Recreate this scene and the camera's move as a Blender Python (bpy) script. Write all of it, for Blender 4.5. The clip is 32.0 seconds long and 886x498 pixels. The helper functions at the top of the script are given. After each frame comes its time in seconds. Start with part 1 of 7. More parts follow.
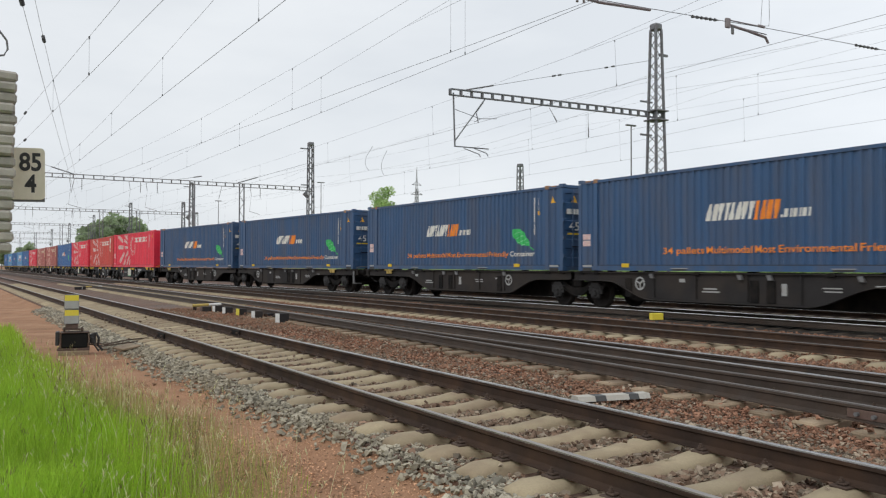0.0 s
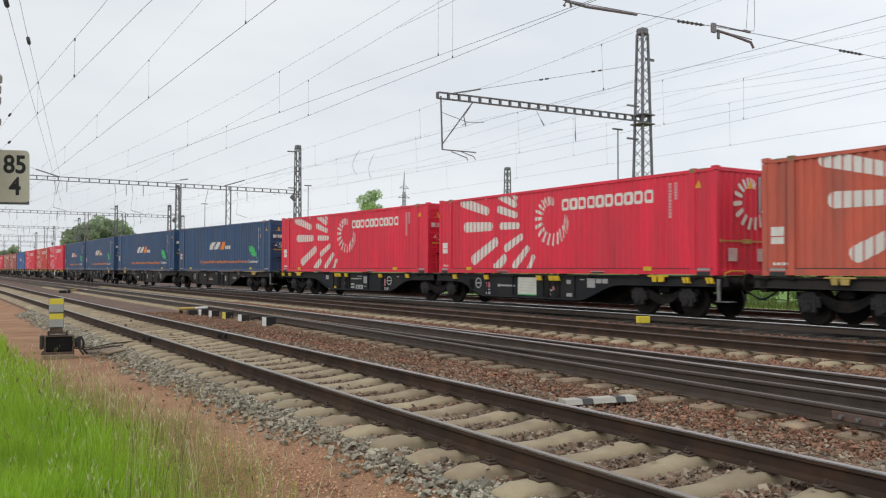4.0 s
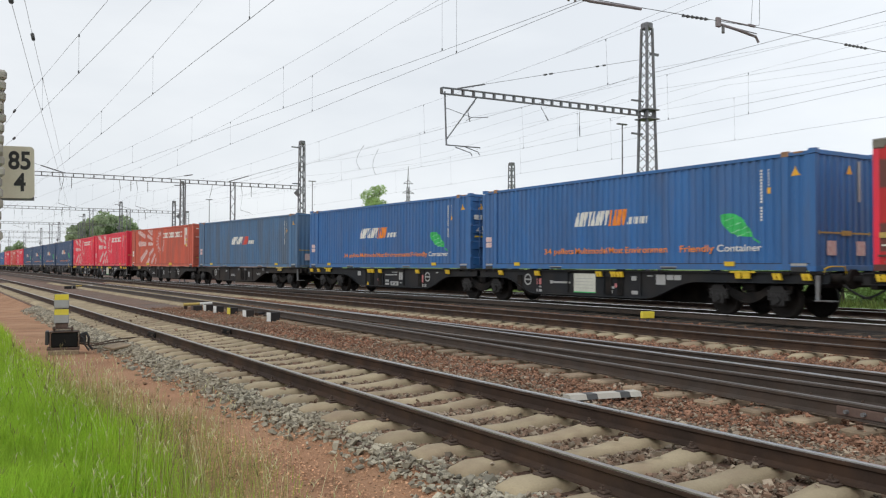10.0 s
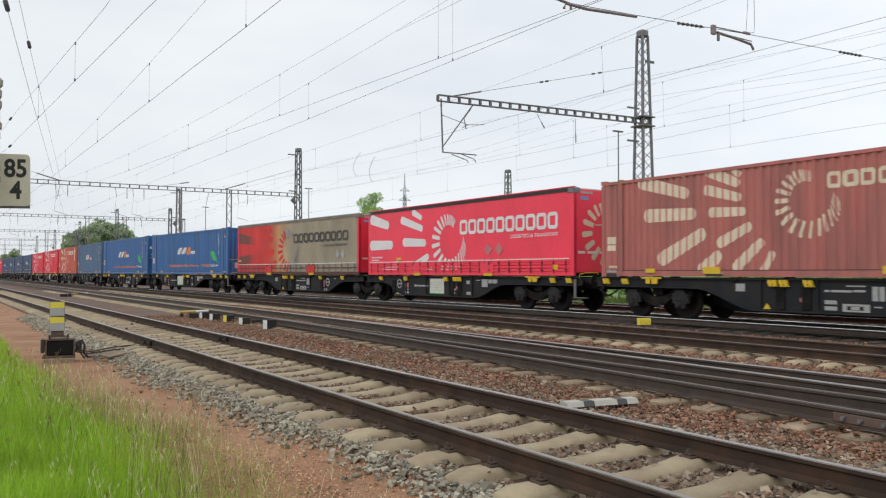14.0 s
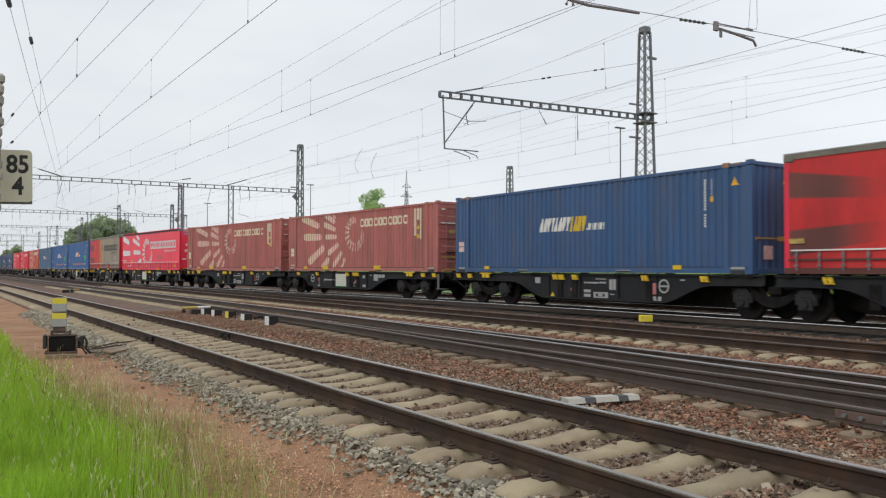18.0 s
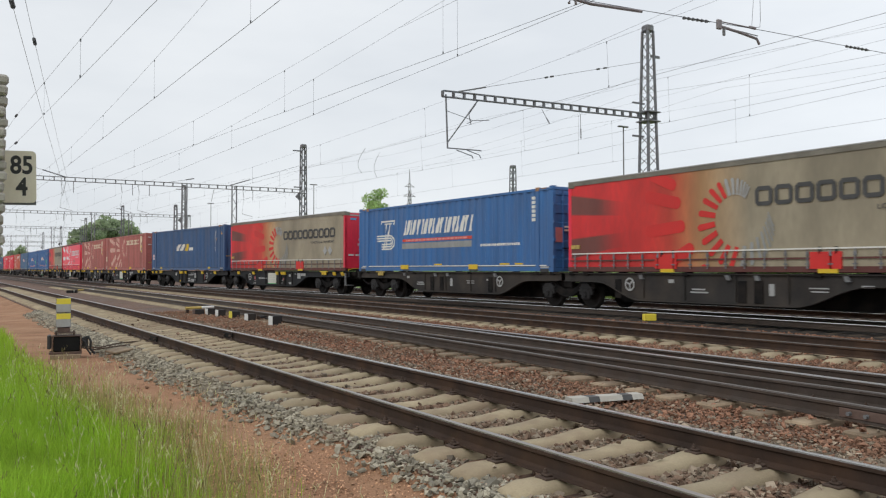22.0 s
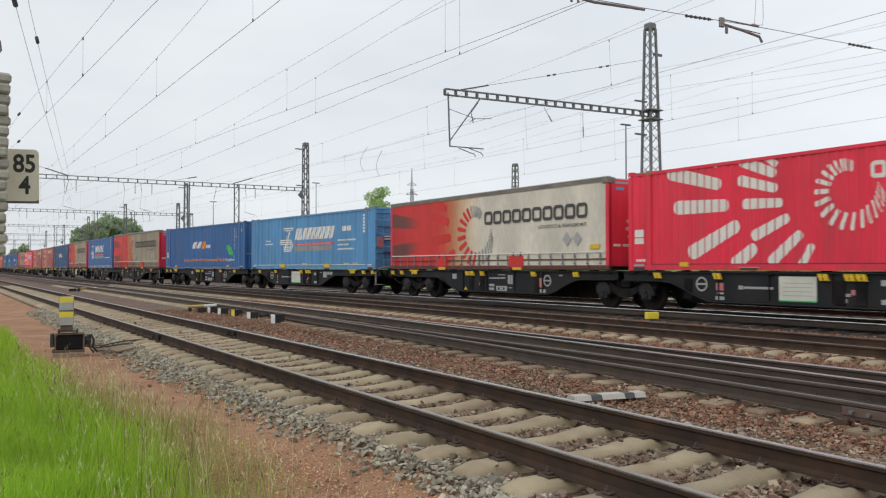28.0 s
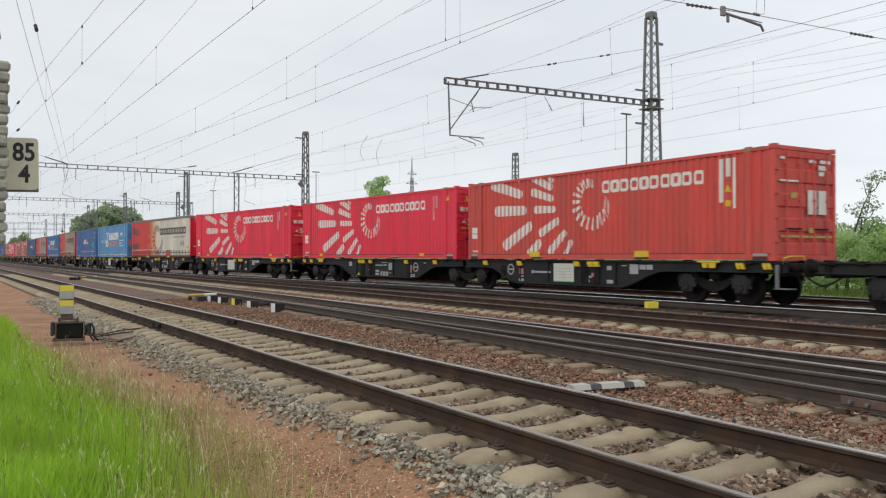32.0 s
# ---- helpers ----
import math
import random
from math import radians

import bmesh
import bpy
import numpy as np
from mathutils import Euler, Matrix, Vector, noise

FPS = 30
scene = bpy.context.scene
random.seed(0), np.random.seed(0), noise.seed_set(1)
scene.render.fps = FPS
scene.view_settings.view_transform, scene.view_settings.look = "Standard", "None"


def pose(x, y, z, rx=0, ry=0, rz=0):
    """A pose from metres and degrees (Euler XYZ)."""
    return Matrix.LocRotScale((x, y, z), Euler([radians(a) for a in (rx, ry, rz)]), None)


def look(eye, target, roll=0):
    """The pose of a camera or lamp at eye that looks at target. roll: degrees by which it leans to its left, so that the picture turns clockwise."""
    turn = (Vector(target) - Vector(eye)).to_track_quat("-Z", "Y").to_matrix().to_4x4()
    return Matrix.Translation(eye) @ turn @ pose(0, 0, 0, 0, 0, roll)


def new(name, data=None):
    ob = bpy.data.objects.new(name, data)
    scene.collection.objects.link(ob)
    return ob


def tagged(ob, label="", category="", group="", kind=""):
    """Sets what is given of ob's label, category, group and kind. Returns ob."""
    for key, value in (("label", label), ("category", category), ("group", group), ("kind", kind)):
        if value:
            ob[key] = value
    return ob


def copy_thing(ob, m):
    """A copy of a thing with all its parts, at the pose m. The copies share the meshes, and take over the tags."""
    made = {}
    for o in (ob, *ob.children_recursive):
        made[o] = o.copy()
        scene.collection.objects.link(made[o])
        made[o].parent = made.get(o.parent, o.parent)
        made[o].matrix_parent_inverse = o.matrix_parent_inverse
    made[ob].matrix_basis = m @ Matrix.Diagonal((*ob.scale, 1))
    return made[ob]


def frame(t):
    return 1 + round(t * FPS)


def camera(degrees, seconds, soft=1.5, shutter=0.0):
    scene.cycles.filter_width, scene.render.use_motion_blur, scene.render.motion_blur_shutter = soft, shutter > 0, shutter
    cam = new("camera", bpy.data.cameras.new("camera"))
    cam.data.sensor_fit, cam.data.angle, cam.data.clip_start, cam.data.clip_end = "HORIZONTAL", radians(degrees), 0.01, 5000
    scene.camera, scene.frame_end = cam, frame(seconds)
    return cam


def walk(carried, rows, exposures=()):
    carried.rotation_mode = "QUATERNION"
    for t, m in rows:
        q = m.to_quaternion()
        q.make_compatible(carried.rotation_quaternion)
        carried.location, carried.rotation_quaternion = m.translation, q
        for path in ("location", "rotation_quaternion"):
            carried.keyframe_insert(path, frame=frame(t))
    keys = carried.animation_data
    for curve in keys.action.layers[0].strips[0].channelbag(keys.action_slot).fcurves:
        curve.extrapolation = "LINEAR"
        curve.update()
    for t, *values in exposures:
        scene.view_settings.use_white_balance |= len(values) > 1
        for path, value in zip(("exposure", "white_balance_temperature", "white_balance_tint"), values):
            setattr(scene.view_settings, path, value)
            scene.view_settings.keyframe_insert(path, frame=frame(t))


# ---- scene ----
# The camera stands on the path beside the tracks. Tracks run along +y, rail tops at z = 0.
EYE = (0.0, 0.0, 1.30)


def aim(yaw, pitch, roll):
    """yaw: degrees to the right of the tracks; pitch: degrees upward."""
    a, b = radians(yaw), radians(pitch)
    way = (math.sin(a) * math.cos(b), math.cos(a) * math.cos(b), math.sin(b))
    return look(EYE, [e + 10 * w for e, w in zip(EYE, way)], roll)


cam = camera(56.71, 32.0, soft=1.22, shutter=0.2)
walk(cam, [(t, aim(yaw, pitch, roll)) for t, yaw, pitch, roll in (
    (0,31.24,1.23,0.17),(0.5,31.35,1.34,0.17),(1,31.46,1.41,0.26),(1.5,31.52,1.52,0.15),(2,31.61,1.65,0.03),(2.5,31.86,1.68,0.07),
    (3,32.04,1.60,0.12),(3.5,32.11,1.54,0.20),(5.5,32.13,1.14,0.09),(6,32.16,1.05,0.22),(6.5,32.16,0.95,0.12),(7,32.24,0.93,0.02),
    (7.5,32.28,0.91,0.02),(8,32.09,0.92,0.05),(8.5,31.26,0.95,0.05),(9,31.67,0.98,0.04),(9.5,31.83,1.03,0.09),(10,31.83,1.14,0.12),
    (10.5,31.81,1.21,0.14),(11,31.82,1.31,0.09),(11.5,31.91,1.38,0.05),(12,32.05,1.44,0.05),(12.5,32.01,1.51,-0.02),(13,32.03,1.53,-0.12),
    (13.5,32.08,1.58,-0.06),(14,32.07,1.64,0.02),(14.5,32.03,1.68,-0.09),(16.5,32.03,1.55,-0.16),(17,32.07,1.48,-0.04),(17.5,32.05,1.43,0.02),
    (18,31.95,1.39,0.10),(18.5,31.85,1.38,0.03),(19,31.85,1.37,0.06),(19.5,31.85,1.38,0.05),(20,31.79,1.38,0.03),(20.5,31.81,1.33,0.04),
    (21,31.75,1.34,-0.02),(21.5,31.77,1.36,-0.08),(22,31.72,1.35,-0.06),(22.5,31.67,1.35,-0.09),(23,31.70,1.34,0.02),(23.5,31.61,1.31,0.09),
    (24,31.56,1.37,0.09),(24.5,31.54,1.34,0.15),(25,31.55,1.38,-0.01),(25.5,31.61,1.32,0.00),(27.5,31.54,1.32,-0.01),(28,31.56,1.23,-0.07),
    (28.5,31.50,0.84,0.01),(29,31.44,0.71,-0.01),(29.5,31.52,0.57,0.09),(30,31.55,0.45,0.20),(30.5,31.51,0.44,0.25),(31,31.47,0.43,0.13),
    (31.5,31.51,0.47,0.04),(32,31.56,0.48,0.01),
)], exposures=((0, -0.02), (7.0, -0.02), (9.0, 0.06), (14.0, 0.06), (16.5, -0.02), (24.0, -0.02), (32.0, -0.03)))

# ---- light: an overcast day, thin bright cloud over a pale sky ----
world = bpy.data.worlds.new("overcast_sky")
scene.world = world
world.use_nodes = True
wn, wl = world.node_tree.nodes, world.node_tree.links
wn.clear()
w_out = wn.new("ShaderNodeOutputWorld")
w_bg = wn.new("ShaderNodeBackground")
w_sky = wn.new("ShaderNodeTexSky")
w_sky.sky_type, w_sky.sun_disc = "NISHITA", False
w_sky.sun_elevation, w_sky.sun_rotation = radians(42), radians(251)
w_co = wn.new("ShaderNodeTexCoord")
w_map = wn.new("ShaderNodeMapping")
w_map.inputs["Scale"].default_value = (1.0, 1.0, 3.2)
w_n = wn.new("ShaderNodeTexNoise")
w_n.inputs["Scale"].default_value, w_n.inputs["Detail"].default_value, w_n.inputs["Roughness"].default_value = 2.2, 5.0, 0.52
w_ramp = wn.new("ShaderNodeValToRGB")
w_ramp.color_ramp.elements[0].position, w_ramp.color_ramp.elements[0].color = 0.34, (8.1, 8.52, 9.0, 1)
w_ramp.color_ramp.elements[1].position, w_ramp.color_ramp.elements[1].color = 0.62, (9.4, 9.75, 10.1, 1)
w_mix = wn.new("ShaderNodeMix")
w_mix.data_type = "RGBA"
w_mix.inputs[0].default_value = 0.93
wl.new(w_co.outputs["Generated"], w_map.inputs["Vector"])
wl.new(w_map.outputs["Vector"], w_n.inputs["Vector"])
wl.new(w_n.outputs["Fac"], w_ramp.inputs["Fac"])
wl.new(w_sky.outputs["Color"], w_mix.inputs[6])
wl.new(w_ramp.outputs["Color"], w_mix.inputs[7])
w_sep, w_fall, w_dim = wn.new("ShaderNodeSeparateXYZ"), wn.new("ShaderNodeMapRange"), wn.new("ShaderNodeMix")
w_fall.inputs[1].default_value, w_fall.inputs[2].default_value, w_fall.inputs[3].default_value, w_fall.inputs[4].default_value = 0.5, 1.0, 1.05, 0.92
w_dim.data_type, w_dim.blend_type = "RGBA", "MULTIPLY"
w_dim.inputs[0].default_value = 1.0
wl.new(w_co.outputs["Generated"], w_sep.inputs[0])
wl.new(w_sep.outputs["Y"], w_fall.inputs[0])
wl.new(w_mix.outputs[2], w_dim.inputs[6])
wl.new(w_fall.outputs[0], w_dim.inputs[7])
wl.new(w_dim.outputs[2], w_bg.inputs["Color"])
w_bg.inputs["Strength"].default_value = 0.1
wl.new(w_bg.outputs["Background"], w_out.inputs["Surface"])

sun = new("sun", bpy.data.lights.new("sun", "SUN"))
sun.data.energy, sun.data.angle, sun.data.color = 0.72, radians(25), (1.0, 0.97, 0.92)
sun.matrix_world = look((-42, -14, 40), (0, 0, 0))

# ---- materials ----


def mat(name, base, rough=0.6, metal=0.0, var=0.15, scale=3.0, fine=40.0, bump=0.0, dirt=None, amount=0.0, dscale=1.5,
        rand=0.0, island=0.0, stretch=(1, 1, 1), leafy=0.0, shine=0.5):
    """base colour with variation at two scales, dirt in patches, fine relief, variation from piece to piece."""
    m = bpy.data.materials.new(name)
    m.use_nodes = True
    nt = m.node_tree
    n, l = nt.nodes, nt.links
    b = n["Principled BSDF"]
    b.inputs["Roughness"].default_value, b.inputs["Metallic"].default_value = rough, metal
    b.inputs["Specular IOR Level"].default_value = shine
    co = n.new("ShaderNodeTexCoord")
    mp = n.new("ShaderNodeMapping")
    mp.inputs["Scale"].default_value = stretch
    l.new(co.outputs["Object"], mp.inputs["Vector"])
    info = n.new("ShaderNodeObjectInfo")
    seed = n.new("ShaderNodeMath")
    seed.operation = "MULTIPLY"
    seed.inputs[1].default_value = 37.0
    l.new(info.outputs["Random"], seed.inputs[0])

    def noise_tex(sc, detail):
        t = n.new("ShaderNodeTexNoise")
        t.noise_dimensions = "4D"
        t.inputs["Scale"].default_value, t.inputs["Detail"].default_value = sc, detail
        l.new(mp.outputs["Vector"], t.inputs["Vector"])
        l.new(seed.outputs[0], t.inputs["W"])
        return t.outputs["Fac"]

    def mixed(kind, fac, a, c):
        x = n.new("ShaderNodeMix")
        x.data_type, x.blend_type = "RGBA", kind
        for socket, value in ((x.inputs[0], fac), (x.inputs[6], a), (x.inputs[7], c)):
            if hasattr(value, "links"):
                l.new(value, socket)
            else:
                socket.default_value = value
        return x.outputs[2]

    def scaled(value, lo, hi, a, c):
        r = n.new("ShaderNodeMapRange")
        r.inputs[1].default_value, r.inputs[2].default_value = lo, hi
        r.inputs[3].default_value, r.inputs[4].default_value = a, c
        l.new(value, r.inputs[0])
        return r.outputs[0]

    coarse, grain = noise_tex(scale, 4.0), noise_tex(fine, 3.0)
    lo = tuple(c * (1 - var) for c in base) + (1,)
    hi = tuple(min(1, c * (1 + var)) for c in base) + (1,)
    colour = mixed("MIX", scaled(coarse, 0.3, 0.7, 0, 1), lo, hi)
    value = scaled(grain, 0.25, 0.75, 1 - var * 0.7, 1 + var * 0.7)
    if rand:
        rr = n.new("ShaderNodeMath")
        rr.operation = "MULTIPLY"
        l.new(value, rr.inputs[0])
        l.new(scaled(info.outputs["Random"], 0, 1, 1 - rand, 1 + rand), rr.inputs[1])
        value = rr.outputs[0]
    if island:
        geo = n.new("ShaderNodeNewGeometry")
        rr = n.new("ShaderNodeMath")
        rr.operation = "MULTIPLY"
        l.new(value, rr.inputs[0])
        l.new(scaled(geo.outputs["Random Per Island"], 0, 1, 1 - island, 1 + island), rr.inputs[1])
        value = rr.outputs[0]
    hsv = n.new("ShaderNodeHueSaturation")
    l.new(value, hsv.inputs["Value"])
    l.new(colour, hsv.inputs["Color"])
    colour = hsv.outputs["Color"]
    if dirt:
        d = noise_tex(dscale, 6.0)
        colour = mixed("MIX", scaled(d, 0.42, 0.72, 0, amount), colour, tuple(dirt) + (1,))
    l.new(colour, b.inputs["Base Color"])
    l.new(scaled(grain, 0.2, 0.8, max(0.02, rough - 0.08), min(1, rough + 0.08)), b.inputs["Roughness"])
    if bump:
        bp = n.new("ShaderNodeBump")
        bp.inputs["Strength"].default_value, bp.inputs["Distance"].default_value = 1.0, bump
        l.new(grain, bp.inputs["Height"])
        l.new(bp.outputs["Normal"], b.inputs["Normal"])
    if leafy:
        tr, mx = n.new("ShaderNodeBsdfTranslucent"), n.new("ShaderNodeMixShader")
        mx.inputs[0].default_value = leafy
        l.new(colour, tr.inputs["Color"])
        l.new(b.outputs[0], mx.inputs[1])
        l.new(tr.outputs[0], mx.inputs[2])
        l.new(mx.outputs[0], n["Material Output"].inputs["Surface"])
    return m


M_SOIL = mat("red_gravel_soil", (0.338, 0.187, 0.11), 0.95, var=0.22, scale=1.6, fine=45, bump=0.025, dirt=(0.43, 0.265, 0.162), amount=0.6, dscale=0.9, shine=0.15)
M_BED = mat("ballast_bed", (0.15, 0.086, 0.058), 0.95, var=0.3, scale=2.0, fine=28, bump=0.03, dirt=(0.11, 0.1, 0.09), amount=0.6, dscale=0.8)
M_STONE = mat("grey_ballast_stone", (0.265, 0.212, 0.155), 0.9, var=0.22, scale=7, fine=60, island=0.6, dirt=(0.2, 0.15, 0.1), amount=0.6, dscale=0.6)
M_STONE_COOL = mat("blue_grey_crushed_stone", (0.3, 0.272, 0.21), 0.85, var=0.22, scale=7, fine=60, island=0.6, dirt=(0.3, 0.24, 0.16), amount=0.5, dscale=0.7)
M_STONE_DULL = mat("purple_brown_ballast_stone", (0.2, 0.128, 0.088), 0.92, var=0.25, scale=0.9, fine=60, island=0.5, dirt=(0.2, 0.16, 0.12), amount=0.5, dscale=0.7, shine=0.2)
M_STONE_RED = mat("rusty_ballast_stone", (0.255, 0.134, 0.086), 0.92, var=0.25, scale=0.9, fine=60, island=0.55, dirt=(0.27, 0.18, 0.12), amount=0.6, dscale=0.7, shine=0.2)
M_PEBBLE = mat("path_pebble", (0.47, 0.275, 0.165), 0.95, var=0.2, scale=4, island=0.65)
M_CONC = mat("sleeper_concrete", (0.36, 0.292, 0.188), 0.9, var=0.14, scale=4, fine=60, bump=0.004, dirt=(0.22, 0.15, 0.1), amount=0.7, dscale=3, rand=0.15)
M_TIMBER = mat("weathered_turnout_bearer", (0.275, 0.205, 0.135), 0.95, var=0.22, scale=4, fine=50, bump=0.004, dirt=(0.13, 0.085, 0.055), amount=0.7, dscale=3, rand=0.25)
M_CONC2 = mat("weathered_concrete", (0.41, 0.385, 0.335), 0.9, var=0.14, scale=6, fine=70, bump=0.004, dirt=(0.2, 0.19, 0.17), amount=0.6, dscale=5, rand=0.12)
M_RAIL = mat("rusty_rail_steel", (0.048, 0.033, 0.026), 0.8, 0.1, var=0.22, scale=4, fine=50, bump=0.002, dirt=(0.11, 0.062, 0.038), amount=0.6, dscale=3, shine=0.15)
M_RAILDARK = mat("oily_rail_steel", (0.072, 0.057, 0.048), 0.6, 0.1, var=0.2, scale=4, fine=50, dirt=(0.1, 0.065, 0.045), amount=0.5, dscale=3, shine=0.2)
M_RAILTOP = mat("polished_rail_head", (0.5, 0.49, 0.48), 0.32, 1.0, var=0.06, scale=9, stretch=(1, 0.1, 1))
M_RAILBRIGHT = mat("bright_rail_head", (0.78, 0.77, 0.76), 0.22, 1.0, var=0.05, scale=9, stretch=(1, 0.1, 1))
M_RAILMID = mat("half_bright_rail_head", (0.36, 0.33, 0.3), 0.42, 0.95, var=0.1, scale=9, stretch=(1, 0.1, 1))
M_RAILWORN = mat("dull_rail_head", (0.2, 0.18, 0.165), 0.5, 0.9, var=0.1, scale=9, stretch=(1, 0.1, 1))
M_CLIP = mat("rail_fastening_steel", (0.09, 0.06, 0.045), 0.8, 0.3, var=0.2)
M_STEEL = mat("grey_galvanised_steel", (0.2, 0.205, 0.21), 0.6, 0.4, var=0.2, scale=5, dirt=(0.12, 0.09, 0.07), amount=0.5, dscale=4)
M_STEELDK = mat("dark_painted_steel", (0.19, 0.2, 0.215), 0.6, 0.2, var=0.2, scale=5, dirt=(0.12, 0.08, 0.06), amount=0.5, dscale=4)
M_WIRE = mat("copper_wire_dark", (0.14, 0.147, 0.16), 0.6, 0.3, var=0.1)
M_INSUL = mat("grey_brown_insulator", (0.1, 0.098, 0.105), 0.3, 0.0, var=0.1)
M_WAGON = mat("dark_grey_wagon_paint", (0.016, 0.018, 0.021), 0.6, 0.0, var=0.2, scale=1.5, dirt=(0.045, 0.037, 0.03), amount=0.5, dscale=1.2, shine=0.2)
M_WAGON2 = mat("dusty_brown_wagon_paint", (0.029, 0.027, 0.027), 0.75, 0.0, var=0.2, scale=1.5, dirt=(0.058, 0.045, 0.036), amount=0.7, dscale=1.2, shine=0.2)
M_WAGON3 = mat("pale_dusty_wagon_paint", (0.037, 0.034, 0.032), 0.75, 0.0, var=0.2, scale=1.5, dirt=(0.085, 0.067, 0.053), amount=0.7, dscale=1.2, shine=0.2)
M_AXLE = mat("greasy_axle_box_iron", (0.019, 0.018, 0.018), 0.55, 0.2, var=0.3, scale=5, dirt=(0.02, 0.018, 0.017), amount=0.6, dscale=6)
# oily ballast, its colour darkened further by the shade under the train
M_OILSHADE = mat("oily_shaded_ballast", (0.033, 0.026, 0.021), 0.9, var=0.3, scale=2.0, fine=24, bump=0.03, dirt=(0.085, 0.055, 0.038), amount=0.5, dscale=0.9)
M_CONC_DARK = mat("dark_stained_concrete", (0.12, 0.09, 0.065), 0.9, var=0.2, scale=4, fine=50, dirt=(0.06, 0.045, 0.035), amount=0.7, dscale=3, rand=0.25)
M_BOGIE = mat("sooty_bogie_steel", (0.011, 0.0105, 0.0105), 0.75, 0.0, var=0.3, scale=3, dirt=(0.035, 0.027, 0.022), amount=0.6, dscale=3, shine=0.12)
M_WHEEL = mat("wheel_steel", (0.016, 0.0135, 0.012), 0.7, 0.1, var=0.25, scale=4, shine=0.2)
M_YELLOW = mat("yellow_paint", (0.75, 0.5, 0.02), 0.6, var=0.12, scale=6, dirt=(0.2, 0.16, 0.05), amount=0.4, dscale=6)
M_LEMON = mat("lemon_yellow_paint", (0.75, 0.62, 0.05), 0.6, var=0.08, scale=6, dirt=(0.4, 0.33, 0.1), amount=0.3, dscale=6)
M_WHITE = mat("white_paint", (0.72, 0.72, 0.69), 0.6, var=0.06, scale=5, dirt=(0.4, 0.38, 0.34), amount=0.35, dscale=4)
M_CHALK = mat("worn_white_paint_on_concrete", (0.47, 0.45, 0.4), 0.8, var=0.1, scale=8, dirt=(0.3, 0.26, 0.2), amount=0.5, dscale=8)
M_BLACK = mat("black_paint", (0.03, 0.03, 0.03), 0.6, var=0.15, scale=5)
M_SOOT = mat("soot_black_paint", (0.012, 0.012, 0.012), 0.85, var=0.2, scale=5, shine=0.15)
M_ARM = mat("reddish_grey_tube", (0.24, 0.21, 0.215), 0.6, var=0.15, scale=5)
M_DKGREY = mat("dark_grey_lettering", (0.06, 0.06, 0.06), 0.6, var=0.15, scale=5)
M_ORANGE = mat("orange_lettering", (0.85, 0.26, 0.03), 0.6, var=0.1, scale=5)
M_AMBER = mat("amber_print", (0.8, 0.42, 0.03), 0.6, var=0.12, scale=5)
M_GREEN = mat("green_leaf_print", (0.05, 0.5, 0.13), 0.6, var=0.2, scale=6)
M_REDP = mat("red_print", (0.65, 0.08, 0.05), 0.6, var=0.15, scale=5)
M_CREAM = mat("cream_sign_enamel", (0.78, 0.73, 0.59), 0.5, var=0.06, scale=6, dirt=(0.5, 0.43, 0.3), amount=0.4, dscale=6)
M_GREYPLATE = mat("grey_reflective_plate", (0.38, 0.385, 0.38), 0.5, var=0.08, scale=8, dirt=(0.2, 0.17, 0.13), amount=0.4, dscale=8)
M_GRASS = mat("fresh_grass", (0.35, 0.55, 0.05), 0.6, var=0.18, scale=1.1, fine=9, island=0.3, dirt=(0.33, 0.42, 0.06), amount=0.5, dscale=0.8, leafy=0.5, shine=0.25)
M_OLIVE = mat("olive_straggling_grass", (0.34, 0.365, 0.11), 0.8, var=0.2, scale=2, fine=9, island=0.4, leafy=0.4, shine=0.2)
M_SEED = mat("dry_grass_seed_heads", (0.7, 0.67, 0.4), 0.85, var=0.12, scale=3, island=0.25, leafy=0.5)
M_TURF = mat("field_turf", (0.13, 0.225, 0.035), 0.9, var=0.3, scale=0.5, fine=12, bump=0.03)
M_STALK = mat("dark_brown_stalks", (0.2, 0.17, 0.07), 0.9, var=0.2, scale=3, island=0.4, leafy=0.2)
M_MEADOW = mat("dull_meadow_grass", (0.15, 0.19, 0.055), 0.7, var=0.2, scale=1.1, fine=9, island=0.35, leafy=0.4, shine=0.2)
M_RUSTPLATE = mat("pale_rust", (0.13, 0.085, 0.068), 0.9, 0.0, var=0.25, scale=8, fine=40, dirt=(0.1, 0.06, 0.045), amount=0.6, dscale=7)
M_LEAF = mat("tree_leaves", (0.18, 0.29, 0.09), 0.7, var=0.25, scale=0.8, fine=8, island=0.45, leafy=0.35)
M_LEAFLIGHT = mat("light_tree_leaves", (0.36, 0.5, 0.18), 0.7, var=0.2, scale=0.8, fine=8, island=0.3, leafy=0.6)
# leaf green paled so that the colour itself holds the distance haze
M_LEAFHAZE = mat("haze_paled_leaves", (0.37, 0.45, 0.28), 0.8, var=0.15, scale=0.3, fine=3, island=0.2, leafy=0.65)
M_LEAFPALE = mat("pale_spring_leaves", (0.46, 0.6, 0.27), 0.7, var=0.15, scale=0.8, fine=8, island=0.2, leafy=0.7)
M_BARK = mat("tree_bark", (0.1, 0.08, 0.06), 0.95, var=0.25, scale=6, bump=0.01)

# ---- mesh helpers ----


